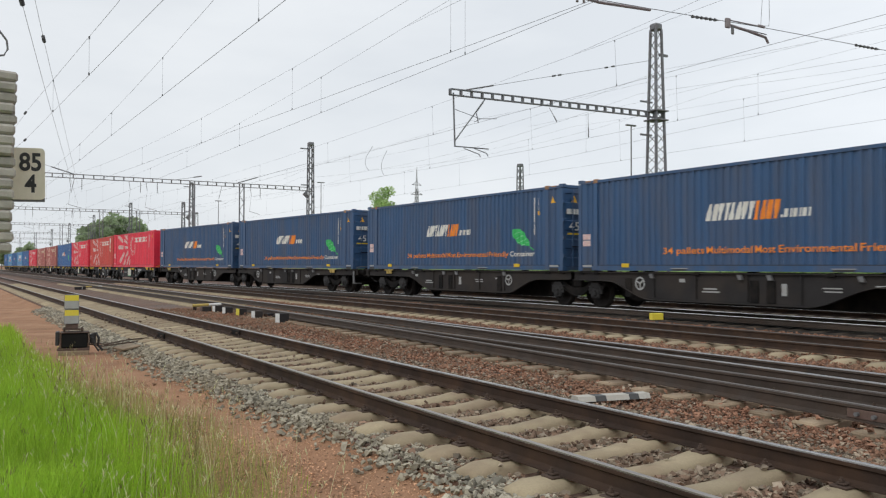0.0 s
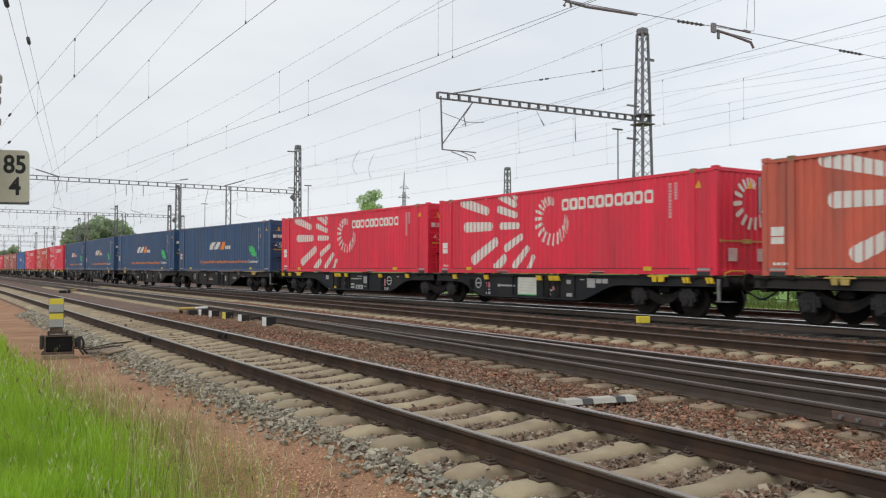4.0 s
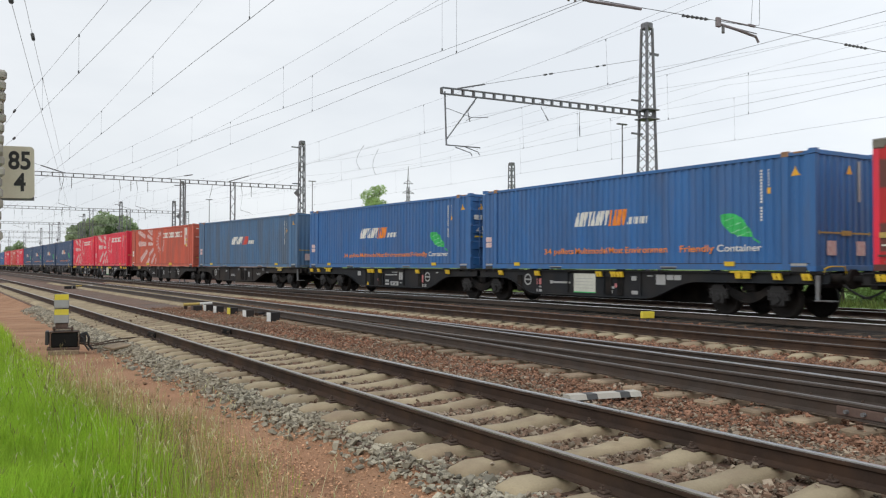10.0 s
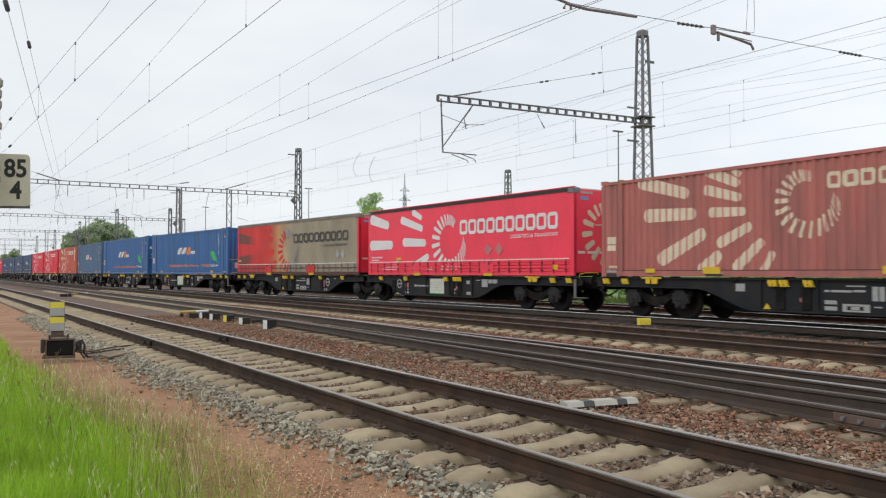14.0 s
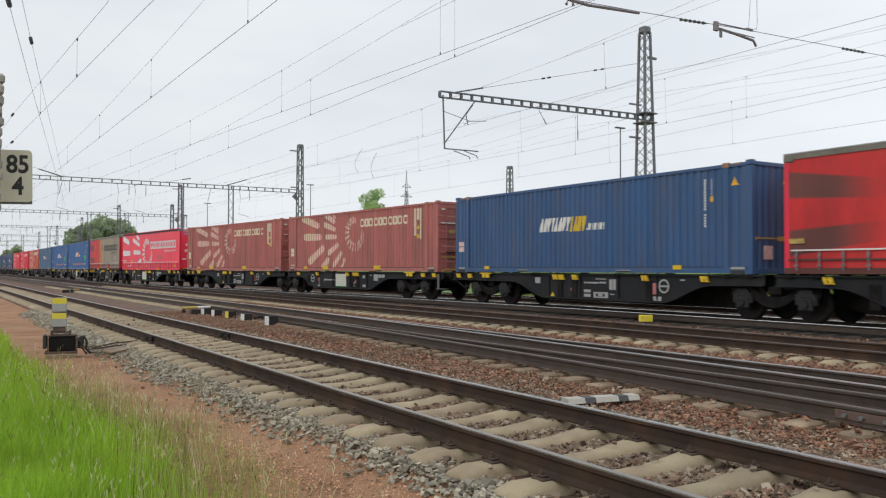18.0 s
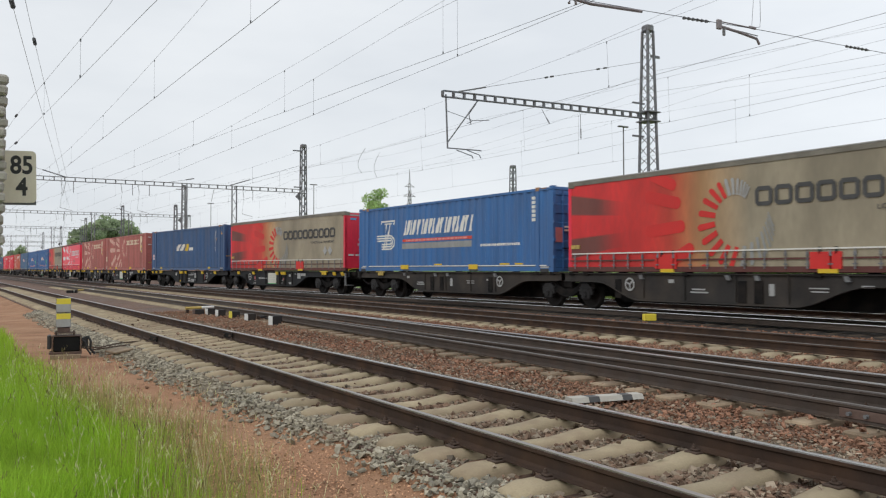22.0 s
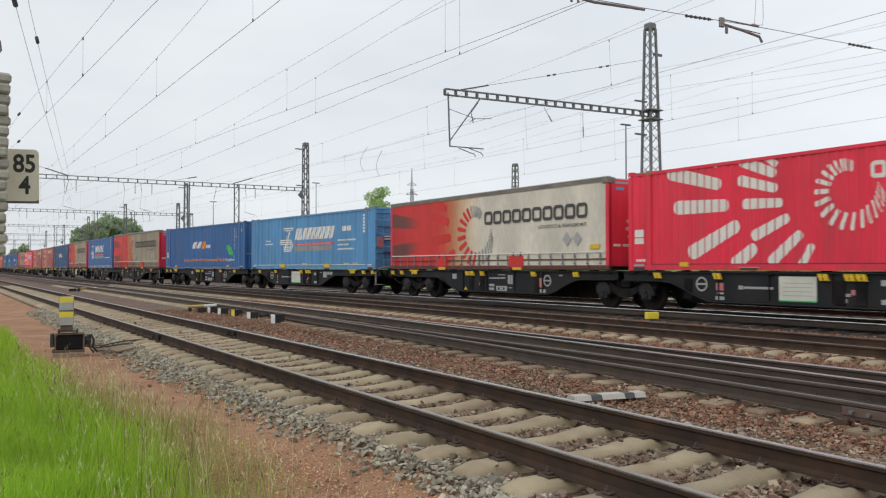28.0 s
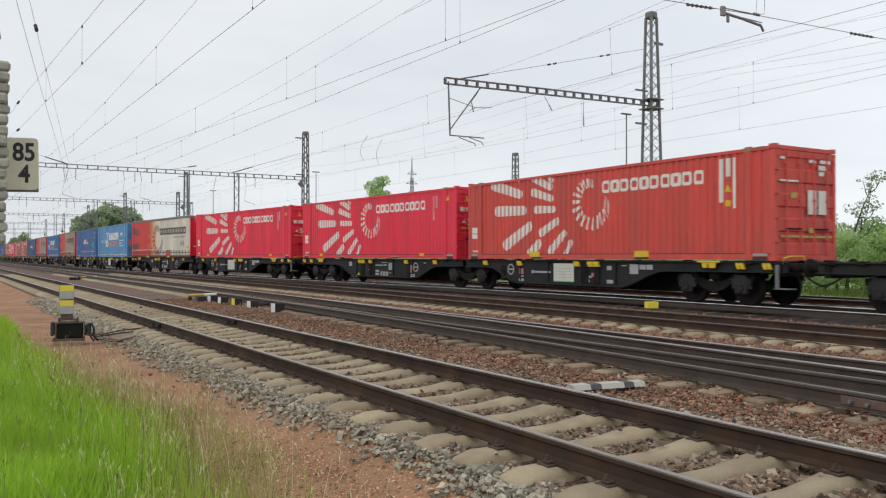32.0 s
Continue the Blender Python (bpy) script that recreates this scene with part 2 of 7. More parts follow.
class Geo:
    """Collects vertices and faces for one mesh."""

    def __init__(self):
        self.v, self.f, self.weld, self.second = [], [], False, {}

    def add(self, verts, faces):
        k = len(self.v)
        self.v.extend([tuple(p) for p in verts])
        self.f.extend([tuple(k + i for i in q) for q in faces])
        return self

    def box(self, x0, x1, y0, y1, z0, z1, ch=0.0):
        if ch <= 0:
            v = [(x, y, z) for x in (x0, x1) for y in (y0, y1) for z in (z0, z1)]
            return self.add(v, [(0, 1, 3, 2), (4, 6, 7, 5), (0, 4, 5, 1), (2, 3, 7, 6), (0, 2, 6, 4), (1, 5, 7, 3)])
        c = ((x0 + x1) / 2, (y0 + y1) / 2, (z0 + z1) / 2)
        h = ((x1 - x0) / 2, (y1 - y0) / 2, (z1 - z0) / 2)
        ch = min(ch, *(0.45 * 2 * a for a in h)) if min(h) > 0 else 0
        v, idx = [], {}
        for sx in (-1, 1):
            for sy in (-1, 1):
                for sz in (-1, 1):
                    s = (sx, sy, sz)
                    for ax in range(3):
                        p = [c[i] + s[i] * (h[i] if i == ax else h[i] - ch) for i in range(3)]
                        idx[s, ax] = len(v)
                        v.append(p)
        faces = []
        for ax in range(3):
            o = [i for i in range(3) if i != ax]
            for sg in (-1, 1):
                ring = []
                for a, b in ((-1, -1), (1, -1), (1, 1), (-1, 1)):
                    s = [0, 0, 0]
                    s[ax], s[o[0]], s[o[1]] = sg, a, b
                    ring.append(idx[tuple(s), ax])
                faces.append(ring if (sg > 0) == (ax != 1) else ring[::-1])
        for a in range(3):
            b, d = [i for i in range(3) if i != a]
            for sb in (-1, 1):
                for sd in (-1, 1):
                    s0, s1 = [0, 0, 0], [0, 0, 0]
                    s0[a], s1[a] = -1, 1
                    s0[b] = s1[b] = sb
                    s0[d] = s1[d] = sd
                    s0, s1 = tuple(s0), tuple(s1)
                    faces.append([idx[s0, b], idx[s1, b], idx[s1, d], idx[s0, d]])
        for s in {k[0] for k in idx}:
            faces.append([idx[s, 0], idx[s, 1], idx[s, 2]])
        return self.add(v, faces)

    def tube(self, a, b, r, n=8, r2=None, caps=True):
        a, b = Vector(a), Vector(b)
        d = (b - a).normalized()
        u = d.orthogonal().normalized()
        w = d.cross(u)
        r2 = r if r2 is None else r2
        ring = [(math.cos(2 * math.pi * i / n), math.sin(2 * math.pi * i / n)) for i in range(n)]
        v = [a + (u * c + w * s) * r for c, s in ring] + [b + (u * c + w * s) * r2 for c, s in ring]
        f = [(i, (i + 1) % n, n + (i + 1) % n, n + i) for i in range(n)]
        if caps:
            f += [tuple(range(n))[::-1], tuple(range(n, 2 * n))]
        return self.add(v, f)

    def path(self, pts, r, n=6):
        """One unbroken round bar through the points."""
        pts = [Vector(p) for p in pts]
        v = []
        for i, p in enumerate(pts):
            d = (pts[min(i + 1, len(pts) - 1)] - pts[max(i - 1, 0)]).normalized()
            u = d.cross(Vector((0, 0, 1)) if abs(d.z) < 0.9 else Vector((1, 0, 0))).normalized()
            w = d.cross(u)
            v += [p + (u * math.cos(2 * math.pi * k / n) + w * math.sin(2 * math.pi * k / n)) * r for k in range(n)]
        m = len(pts)
        f = [(i * n + k, i * n + (k + 1) % n, (i + 1) * n + (k + 1) % n, (i + 1) * n + k) for i in range(m - 1) for k in range(n)]
        f += [tuple(range(n))[::-1], tuple((m - 1) * n + k for k in range(n))]
        return self.add(v, f)

    def sweep(self, profile, stations, close=True):
        """profile: (across, up) pairs; stations: (point, across vector)."""
        n, v = len(profile), []
        for p, side in stations:
            for a, z in profile:
                v.append((p[0] + side[0] * a, p[1] + side[1] * a, p[2] + z))
        f = []
        for k in range(len(stations) - 1):
            for i in range(n if close else n - 1):
                j = (i + 1) % n
                f.append((k * n + i, k * n + j, (k + 1) * n + j, (k + 1) * n + i))
        if close:
            f += [tuple(range(n))[::-1], tuple((len(stations) - 1) * n + i for i in range(n))]
        return self.add(v, f)

    def prism(self, poly, axis, lo, hi):
        """A polygon of (a, b) pairs drawn out along an axis; a and b are the other axes in order."""
        o = [i for i in range(3) if i != axis]
        v = []
        for e in (lo, hi):
            for a, b in poly:
                p = [0, 0, 0]
                p[axis], p[o[0]], p[o[1]] = e, a, b
                v.append(p)
        n = len(poly)
        f = [(i, (i + 1) % n, n + (i + 1) % n, n + i) for i in range(n)]
        f += [tuple(range(n))[::-1], tuple(range(n, 2 * n))]
        return self.add(v, f)

    def mesh(self, name, material, smooth=False):
        me = bpy.data.meshes.new(name)
        me.from_pydata(self.v, [], self.f)
        for i in self.second:
            me.polygons[i].material_index = 1
        bm = bmesh.new()
        bm.from_mesh(me)
        if self.weld:
            bmesh.ops.remove_doubles(bm, verts=bm.verts, dist=0.0004)
        bmesh.ops.recalc_face_normals(bm, faces=bm.faces)
        bm.to_mesh(me)
        bm.free()
        me.materials.append(material)
        for other in set(self.second.values()):
            me.materials.append(other)
        if smooth:
            me.polygons.foreach_set("use_smooth", [True] * len(me.polygons))
        me.update()
        return me


def part(name, geo, material, parent, label="", smooth=False):
    ob = new(name, geo.mesh(name, material, smooth) if isinstance(geo, Geo) else geo)
    ob.parent = parent
    if label:
        ob["label"] = label
    return ob


def thing(name, m, label, category, group="", kind=""):
    ob = new(name)
    ob.empty_display_size = 0.2
    ob.matrix_basis = m
    return tagged(ob, label, category, group, kind)


def raw(name, verts, faces, material, smooth=False):
    """A mesh straight from arrays of vertices and of faces of one size."""
    me = bpy.data.meshes.new(name)
    me.vertices.add(len(verts))
    me.vertices.foreach_set("co", np.asarray(verts, np.float32).ravel())
    k = faces.shape[1]
    me.loops.add(faces.size)
    me.loops.foreach_set("vertex_index", faces.ravel().astype(np.int32))
    me.polygons.add(len(faces))
    me.polygons.foreach_set("loop_start", np.arange(len(faces), dtype=np.int32) * k)
    me.polygons.foreach_set("use_smooth", [smooth] * len(faces))
    me.update(calc_edges=True)
    me.validate()
    me.materials.append(material)
    return me

# ---- the ground ----
T1, T2, T3, T5 = 4.50, 9.13, 13.55, 23.6   # track centres across
NEAR4, SHIFT, BEND0, BENDL = 18.82, 4.32, 22.45, 57.86
GAUGE = 1.507


def centre4(y):
    """Centre of the train's track: straight beside the camera, then shifting to its neighbour."""
    t = min(1.0, max(0.0, (y - BEND0) / BENDL))
    return NEAR4 - SHIFT * t * t * (3 - 2 * t)


def ground_z(x, y):
    """Height of the ground: track bed, ditch-less path, field."""
    if x < 2.75:
        return -0.42 + 0.02 * math.sin(1.7 * x + 0.6 * y)
    if x < 3.25:
        return -0.42 + 0.14 * (x - 2.75) / 0.5
    if x < 25.2:
        return -0.28
    if x < 27:
        return -0.28 - 0.1 * (x - 25.2) / 1.8
    return -0.38


def ground_sheet():
    xs = [-3000, -400, -80, -20, -8, -4, -2, -1, 0, 0.5, 1, 1.5, 2, 2.4, 2.75, 3.0, 3.25, 6.8, 11, 16, 21, 25.2, 26, 27, 32, 50, 90, 400, 3000]
    ys = [-3000, -400, -60, -20, -8] + list(range(-4, 30, 2)) + [34, 40, 50, 65, 80, 110, 160, 240, 400, 900, 4000]
    g = Geo()
    v = [(x, y, ground_z(x, y)) for y in ys for x in xs]
    n = len(xs)
    f = [(j * n + i, j * n + i + 1, (j + 1) * n + i + 1, (j + 1) * n + i) for j in range(len(ys) - 1) for i in range(n - 1)]
    g.add(v, f)
    ob = new("ground", g.mesh("ground", M_SOIL, True))
    return tagged(ob, "reddish-brown compacted gravel and soil beside the tracks", "ground", kind="structure")


ground_sheet()
g = Geo().box(3.2, 25.2, -300, 300, -0.5, -0.262)
tagged(new("track_bed", g.mesh("track_bed", M_BED)), "dark rust-stained ballast bed under the tracks", "track bed", kind="structure")
g = Geo()
g.add([(30.6, -300, -0.37), (400, -300, -0.37), (400, 600, -0.37), (30.6, 600, -0.37)], [(0, 1, 2, 3)])
tagged(new("meadow", g.mesh("meadow", M_TURF)), "green meadow beyond the railway tracks", "meadow", kind="structure")


# ---- tracks ----
HEAD = [(-0.022, -0.0123), (-0.021, -0.002), (-0.014, 0.0), (0.022, 0.0), (0.032, -0.003), (0.036, -0.0123)]
RAIL = [(-0.036, -0.0125), (-0.036, -0.036), (-0.012, -0.05), (-0.009, -0.125), (-0.03, -0.142), (-0.07, -0.15), (-0.07, -0.16),
        (0.07, -0.16), (0.07, -0.15), (0.03, -0.142), (0.009, -0.125), (0.012, -0.05), (0.036, -0.036), (0.036, -0.0125)]


def stations(fx, y0, y1, step, off=0.0):
    n = max(1, int(round((y1 - y0) / step)))
    out = []
    for i in range(n + 1):
        y = y0 + (y1 - y0) * i / n
        s = (fx(y + 0.05) - fx(y - 0.05)) / 0.1
        k = 1 / math.hypot(1, s)
        side = (k, -s * k)
        out.append(((fx(y) + side[0] * off, y + side[1] * off, 0.0), side))
    return out


def rail(track, fx, y0, y1, step, off, body=M_RAIL, head=M_RAILTOP, lift=0.0):
    st = [((p[0], p[1], p[2] + lift), s) for p, s in stations(fx, y0, y1, step, off)]
    r = part("rail", Geo().sweep(RAIL, st), body, track, "rust-brown steel rail")
    part("rail_head", Geo().sweep(HEAD, st), head, r, "bright worn running surface")
    return r


def sleeper_mesh(material):
    """A prestressed concrete sleeper: high broad rail seats, waisted lower middle, sloping ends."""
    g = Geo()
    rows = []
    for x, w, z in ((-1.21, 0.10, -0.235), (-1.19, 0.125, -0.2), (-1.05, 0.135, -0.165), (-0.62, 0.13, -0.162), (-0.42, 0.115, -0.185), (-0.2, 0.105, -0.205),
                    (0.2, 0.105, -0.205), (0.42, 0.115, -0.185), (0.62, 0.13, -0.162), (1.05, 0.135, -0.165), (1.19, 0.125, -0.2), (1.21, 0.10, -0.235)):
        rows.append([(x, -w - 0.02, -0.36), (x, -w - 0.01, z - 0.045), (x, -w + 0.03, z - 0.008), (x, 0, z), (x, w - 0.03, z - 0.008), (x, w + 0.01, z - 0.045), (x, w + 0.02, -0.36)])
    v = [p for r in rows for p in r]
    n = 7
    f = [(k * n + i, k * n + i + 1, (k + 1) * n + i + 1, (k + 1) * n + i) for k in range(len(rows) - 1) for i in range(n - 1)]
    f += [tuple(range(n)), tuple((len(rows) - 1) * n + i for i in range(n))[::-1]]
    g.add(v, f)
    return g.mesh("sleeper", material, True)


def clip_mesh():
    """Rail fastening: ribbed base plate, clamps and bolts on both sides of the foot."""
    g = Geo()
    g.box(-0.145, 0.145, -0.065, 0.065, -0.172, -0.156, 0.004)
    for s in (-1, 1):
        g.box(s * 0.085 - 0.032, s * 0.085 + 0.032, -0.035, 0.035, -0.156, -0.134, 0.008)
        g.tube((s * 0.1, 0, -0.135), (s * 0.1, 0, -0.1), 0.011, 6)
        g.tube((s * 0.1, 0, -0.132), (s * 0.1, 0, -0.116), 0.02, 6)
    return g.mesh("rail_fastening", M_CLIP)


SLEEPER, SLEEPER_DARK, CLIP = sleeper_mesh(M_CONC), sleeper_mesh(M_CONC_DARK), clip_mesh()
TIMBERS = {}


def turnout(y):
    """The branch that leaves the second track and swings towards the camera."""
    return T2 - max(0.0, 31.0 - y) ** 2 / (2 * 385.0)


def bearer(y):
    """A turnout bearer, longer the farther the branch has swung out."""
    k = round((T2 - turnout(y)) * 10)
    if k not in TIMBERS:
        TIMBERS[k] = Geo().box(-1.14 - k / 10, 1.25, -0.13, 0.13, -0.36, -0.18, 0.02).mesh("sleeper", M_TIMBER)
    return TIMBERS[k]


def track(fx, y0, y1, near0, near1, label, body=M_RAIL, heads=(M_RAILTOP, M_RAILTOP), step=6.0, pitch=0.6, start=0.0, clips=True, wide=False, form=None, sunk=0.0):
    t = thing("railway_track", pose(0, 0, 0), label, "railway track", "tracks of the yard", "structure")
    rail(t, fx, y0, y1, step, -GAUGE / 2, body, heads[0])
    rail(t, fx, y0, y1, step, GAUGE / 2, body, heads[1])
    y = near0 + start - 18 * pitch
    while y < near1:
        s = (fx(y + 0.05) - fx(y - 0.05)) / 0.1
        o = new("sleeper", bearer(y) if wide and y < wide else form or SLEEPER)
        o.parent, o.matrix_basis = t, pose(fx(y), y, random.uniform(-0.006, 0.004) - sunk, 0, 0, -math.degrees(math.atan(s)) + random.uniform(-0.5, 0.5))
        if clips and 1.5 < y < clips:
            for e in (-1, 1):
                c = new("rail_fastening", CLIP)
                c.parent, c.matrix_basis = t, pose(fx(y) + e * GAUGE / 2, y, 0)
        y += pitch
    return t


track(lambda y: T1, -300, 300, 2.0, 75, "track of rusty rails on pale waisted concrete sleepers", heads=(M_RAILMID, M_RAILTOP), step=300, clips=26, start=0.14)
track(lambda y: T2, -300, 300, 3.0, 75, "through track of a turnout with rusty rails", M_RAILDARK, (M_RAILWORN, M_RAILTOP), step=300, clips=22, start=0.2, wide=28.0, sunk=0.006)
track(lambda y: T3, -300, 300, 6.0, 75, "dull little-used track between two others", M_RAIL, (M_RAILWORN, M_RAILWORN), step=300, clips=0, start=0.3, sunk=0.018)
track(centre4, -330, 330, 8.0, 90, "track bending across the yard under the passing train", M_RAILDARK, (M_RAILBRIGHT, M_RAILBRIGHT), step=4.0, clips=0, form=SLEEPER_DARK, sunk=0.06)
# strip along the train's track: oil and painted-in shade together
tagged(new("oily_track_bed", Geo().sweep([(-1.75, -0.262), (-1.6, -0.245), (1.6, -0.245), (1.75, -0.262)], stations(centre4, -300, 300, 5.0), False).mesh("oily_track_bed", M_OILSHADE)), "oil-darkened ballast under the passing train", "track bed", kind="structure")
track(lambda y: T5, -300, 300, 6.0, 75, "far track beyond the train", M_RAIL, (M_RAILBRIGHT, M_RAILBRIGHT), step=300, clips=0, form=SLEEPER_DARK)


branch = thing("railway_turnout", pose(0, 0, 0), "branching rails of a turnout leaving the second track", "railway turnout", "tracks of the yard", "structure")
rail(branch, turnout, -12, 31, 1.0, -GAUGE / 2, M_RAILDARK, M_RAILWORN, 0.003)
rail(branch, turnout, -12, 30.5, 1.0, GAUGE / 2, M_RAILDARK, M_RAILTOP, 0.003)

# ---- ballast, gravel and grass ----
CUBE_V = np.array([(x, y, z) for x in (-0.72, 0.72) for y in (-0.72, 0.72) for z in (-0.72, 0.72)])
CUBE_F = np.array([(0, 1, 3), (0, 3, 2), (4, 6, 7), (4, 7, 5), (0, 4, 5), (0, 5, 1), (2, 3, 7), (2, 7, 6), (0, 2, 6), (0, 6, 4), (1, 5, 7), (1, 7, 3)])


def turns(n, rng):
    q = rng.normal(size=(n, 4))
    q /= np.linalg.norm(q, axis=1)[:, None]
    w, x, y, z = q.T
    return np.stack([np.stack([1 - 2 * (y * y + z * z), 2 * (x * y - z * w), 2 * (x * z + y * w)], 1),
                     np.stack([2 * (x * y + z * w), 1 - 2 * (x * x + z * z), 2 * (y * z - x * w)], 1),
                     np.stack([2 * (x * z - y * w), 2 * (y * z + x * w), 1 - 2 * (x * x + y * y)], 1)], 1)


OCTA_V = np.array([(1, 0, 0), (-1, 0, 0), (0, 1, 0), (0, -1, 0), (0, 0, 1), (0, 0, -1)], float) * 1.15
OCTA_F = np.array([(0, 2, 4), (2, 1, 4), (1, 3, 4), (3, 0, 4), (2, 0, 5), (1, 2, 5), (3, 1, 5), (0, 3, 5)])


def stones(name, pts, size, material, label, rng, flat=0.75, small=False):
    """Broken stones, each with its own facets, at the points given."""
    n = len(pts)
    form, faces = (OCTA_V, OCTA_F) if small else (CUBE_V, CUBE_F)
    m = len(form)
    base = (form[None] + rng.uniform(-0.42, 0.42, (n, m, 3))) * rng.uniform(0.4, 1.3, (n, 1, 3))
    v = np.einsum("nij,nkj->nki", turns(n, rng), base)
    v *= (size * rng.lognormal(0, 0.25, n) / 2)[:, None, None]
    v[:, :, 2] *= flat
    v += pts[:, None, :]
    f = (faces[None] + m * np.arange(n)[:, None, None]).reshape(-1, 3)
    ob = new(name, raw(name, v.reshape(-1, 3), f, material))
    return tagged(ob, label, "gravel", kind="stuff")


RNG = np.random.default_rng(7)


def scatter(x0, x1, y0, y1, per_m2):
    """Points over a strip, thinning with distance along it."""
    n = int((x1 - x0) * (y1 - y0) * per_m2)
    y = y0 + (y1 - y0) * RNG.random(n) ** 1.35
    return np.stack([x0 + (x1 - x0) * RNG.random(n), y, np.zeros(n)], 1)


def clear_of_rails(p, rails, gap=0.085):
    ok = np.ones(len(p), bool)
    for fx in rails:
        ok &= np.abs(p[:, 0] - fx(p[:, 1])) > gap
    return p[ok]


def on_sleeper(p, centre, first, half=1.2, w=0.15):
    k = np.abs((p[:, 1] - first + 0.3) % 0.6 - 0.3)
    return (k < w) & (np.abs(p[:, 0] - centre) < half)


def vec(f):
    return np.vectorize(f)


G2 = GAUGE / 2
RAILS1 = [lambda y: T1 - G2, lambda y: T1 + G2]
RAILS2 = [lambda y: T2 - G2, lambda y: T2 + G2, lambda y: vec(turnout)(y) - G2, lambda y: vec(turnout)(y) + G2]

# grey shoulder of the first track, spilling unevenly on to the path
p = scatter(2.7, 3.5, 3.0, 34, 1500)
edge = 3.02 + 0.16 * np.clip((17 - p[:, 1]) / 8, 0, 1) + 0.07 * np.clip((10 - p[:, 1]) / 3, 0, 1) + 0.05 * np.sin(p[:, 1] * 1.3) + 0.05 * np.sin(p[:, 1] * 3.7 + 1) - 0.4 * RNG.random(len(p)) ** 4
p = p[p[:, 0] > edge]
p[:, 2] = np.interp(p[:, 0], [2.5, 2.75, 3.25, 3.6], [-0.42, -0.415, -0.262, -0.255]) + RNG.uniform(-0.012, 0.03, len(p))
p = p[~on_sleeper(p, T1, 2.14, 1.22, 0.14)]
stones("ballast_shoulder", p, 0.047, M_STONE_COOL, "loose grey crushed-stone ballast along the sleeper ends", RNG)
# between and beside the rails of the first track
p = clear_of_rails(scatter(3.3, 6.3, 3.0, 28, 600), RAILS1)
s = on_sleeper(p, T1, 2.14)
p = p[~s | (RNG.random(len(p)) < 0.008)]
p[:, 2] = -0.26 + RNG.uniform(-0.012, 0.03, len(p)) + 0.09 * on_sleeper(p, T1, 2.14)
h = RNG.random(len(p)) < 0.4 + 0.35 * (p[:, 0] > 5.4)
stones("ballast", p[h], 0.048, M_STONE, "grey ballast stones between the sleepers", RNG)
stones("rusty_ballast", p[~h], 0.05, M_STONE_DULL, "rust-stained ballast stones between the sleepers", RNG)
# between the first and second tracks, and on through the turnout
p = clear_of_rails(scatter(6.1, 11.6, 3.5, 30, 620), RAILS2, 0.12)
end = vec(turnout)(p[:, 1]) - 1.14
s = on_sleeper(p, 10.0, 3.2, 4.0, 0.135) & (p[:, 0] > end)
kept = ~s | (RNG.random(len(p)) < 0.07 + 0.35 * (p[:, 0] > end + 0.5) + np.clip((p[:, 1] - 20) / 8, 0, 0.8))
p, s = p[kept], s[kept]
p[:, 2] = -0.243 + RNG.uniform(-0.03, 0.03, len(p)) + 0.062 * s
h = RNG.random(len(p)) < np.where(p[:, 0] < 6.45 + 0.12 * np.sin(p[:, 1] * 1.7), 0.6, 0.16)
stones("ballast", p[h], 0.042, M_STONE, "grey ballast stones beside the rail", RNG, small=True)
stones("rusty_ballast", p[~h], 0.04, M_STONE_RED, "red-brown stained stones between the tracks", RNG, small=True)
p = clear_of_rails(scatter(11.6, 17.2, 6, 38, 190), [lambda y: T3 - G2, lambda y: T3 + G2])
p = p[~on_sleeper(p, T3, 6.3) | (RNG.random(len(p)) < 0.12)]
p[:, 2] = -0.255 + RNG.uniform(-0.012, 0.03, len(p))
stones("rusty_ballast", p, 0.05, M_STONE_RED, "brown stained stones round the third track", RNG, small=True)
# small stones strewn over the path
p = scatter(1.2, 3.2, 3.6, 13, 900)
p[:, 2] = np.where(p[:, 0] < 2.75, -0.42 + 0.02 * np.sin(1.7 * p[:, 0] + 0.6 * p[:, 1]), -0.42 + 0.28 * (p[:, 0] - 2.75)) + 0.001
stones("path_pebbles", p, 0.0165, M_PEBBLE, "fine reddish gravel strewn over the path", RNG, small=True)
p = scatter(2.3, 3.05, 3.6, 22, 9)
p[:, 2] = -0.41
stones("path_stones", p, 0.03, M_PEBBLE, "stray pale stones on the path", RNG)


def blades(name, pts, tall, wide, lean, material, label, rng):
    """Grass blades bent over by their own weight, two joints each."""
    n = len(pts)
    a = rng.uniform(0, 2 * math.pi, n)
    side = np.stack([np.cos(a), np.sin(a), np.zeros(n)], 1)
    b = rng.uniform(0, 2 * math.pi, n)
    fall = np.stack([np.cos(b), np.sin(b), np.zeros(n)], 1) * (lean * rng.uniform(0.2, 1.3, n) * tall)[:, None]
    up = np.zeros((n, 3))
    up[:, 2] = tall
    w = wide * rng.uniform(0.6, 1.3, n)
    w = w[:, None]
    v = np.stack([pts - side * w / 2, pts + side * w / 2, pts + up * 0.5 + fall * 0.25 - side * w * 0.45, pts + up * 0.5 + fall * 0.25 + side * w * 0.45,
                  pts + up * 0.85 + fall * 0.7 - side * w * 0.25, pts + up * 0.85 + fall * 0.7 + side * w * 0.25, pts + up * 0.97 + fall * 1.15], 1)
    f = np.array([(0, 1, 3), (0, 3, 2), (2, 3, 5), (2, 5, 4), (4, 5, 6)])
    f = (f[None] + 7 * np.arange(n)[:, None, None]).reshape(-1, 3)
    ob = new(name, raw(name, v.reshape(-1, 3), f, material, True))
    tagged(ob, label, "grass", kind="stuff")
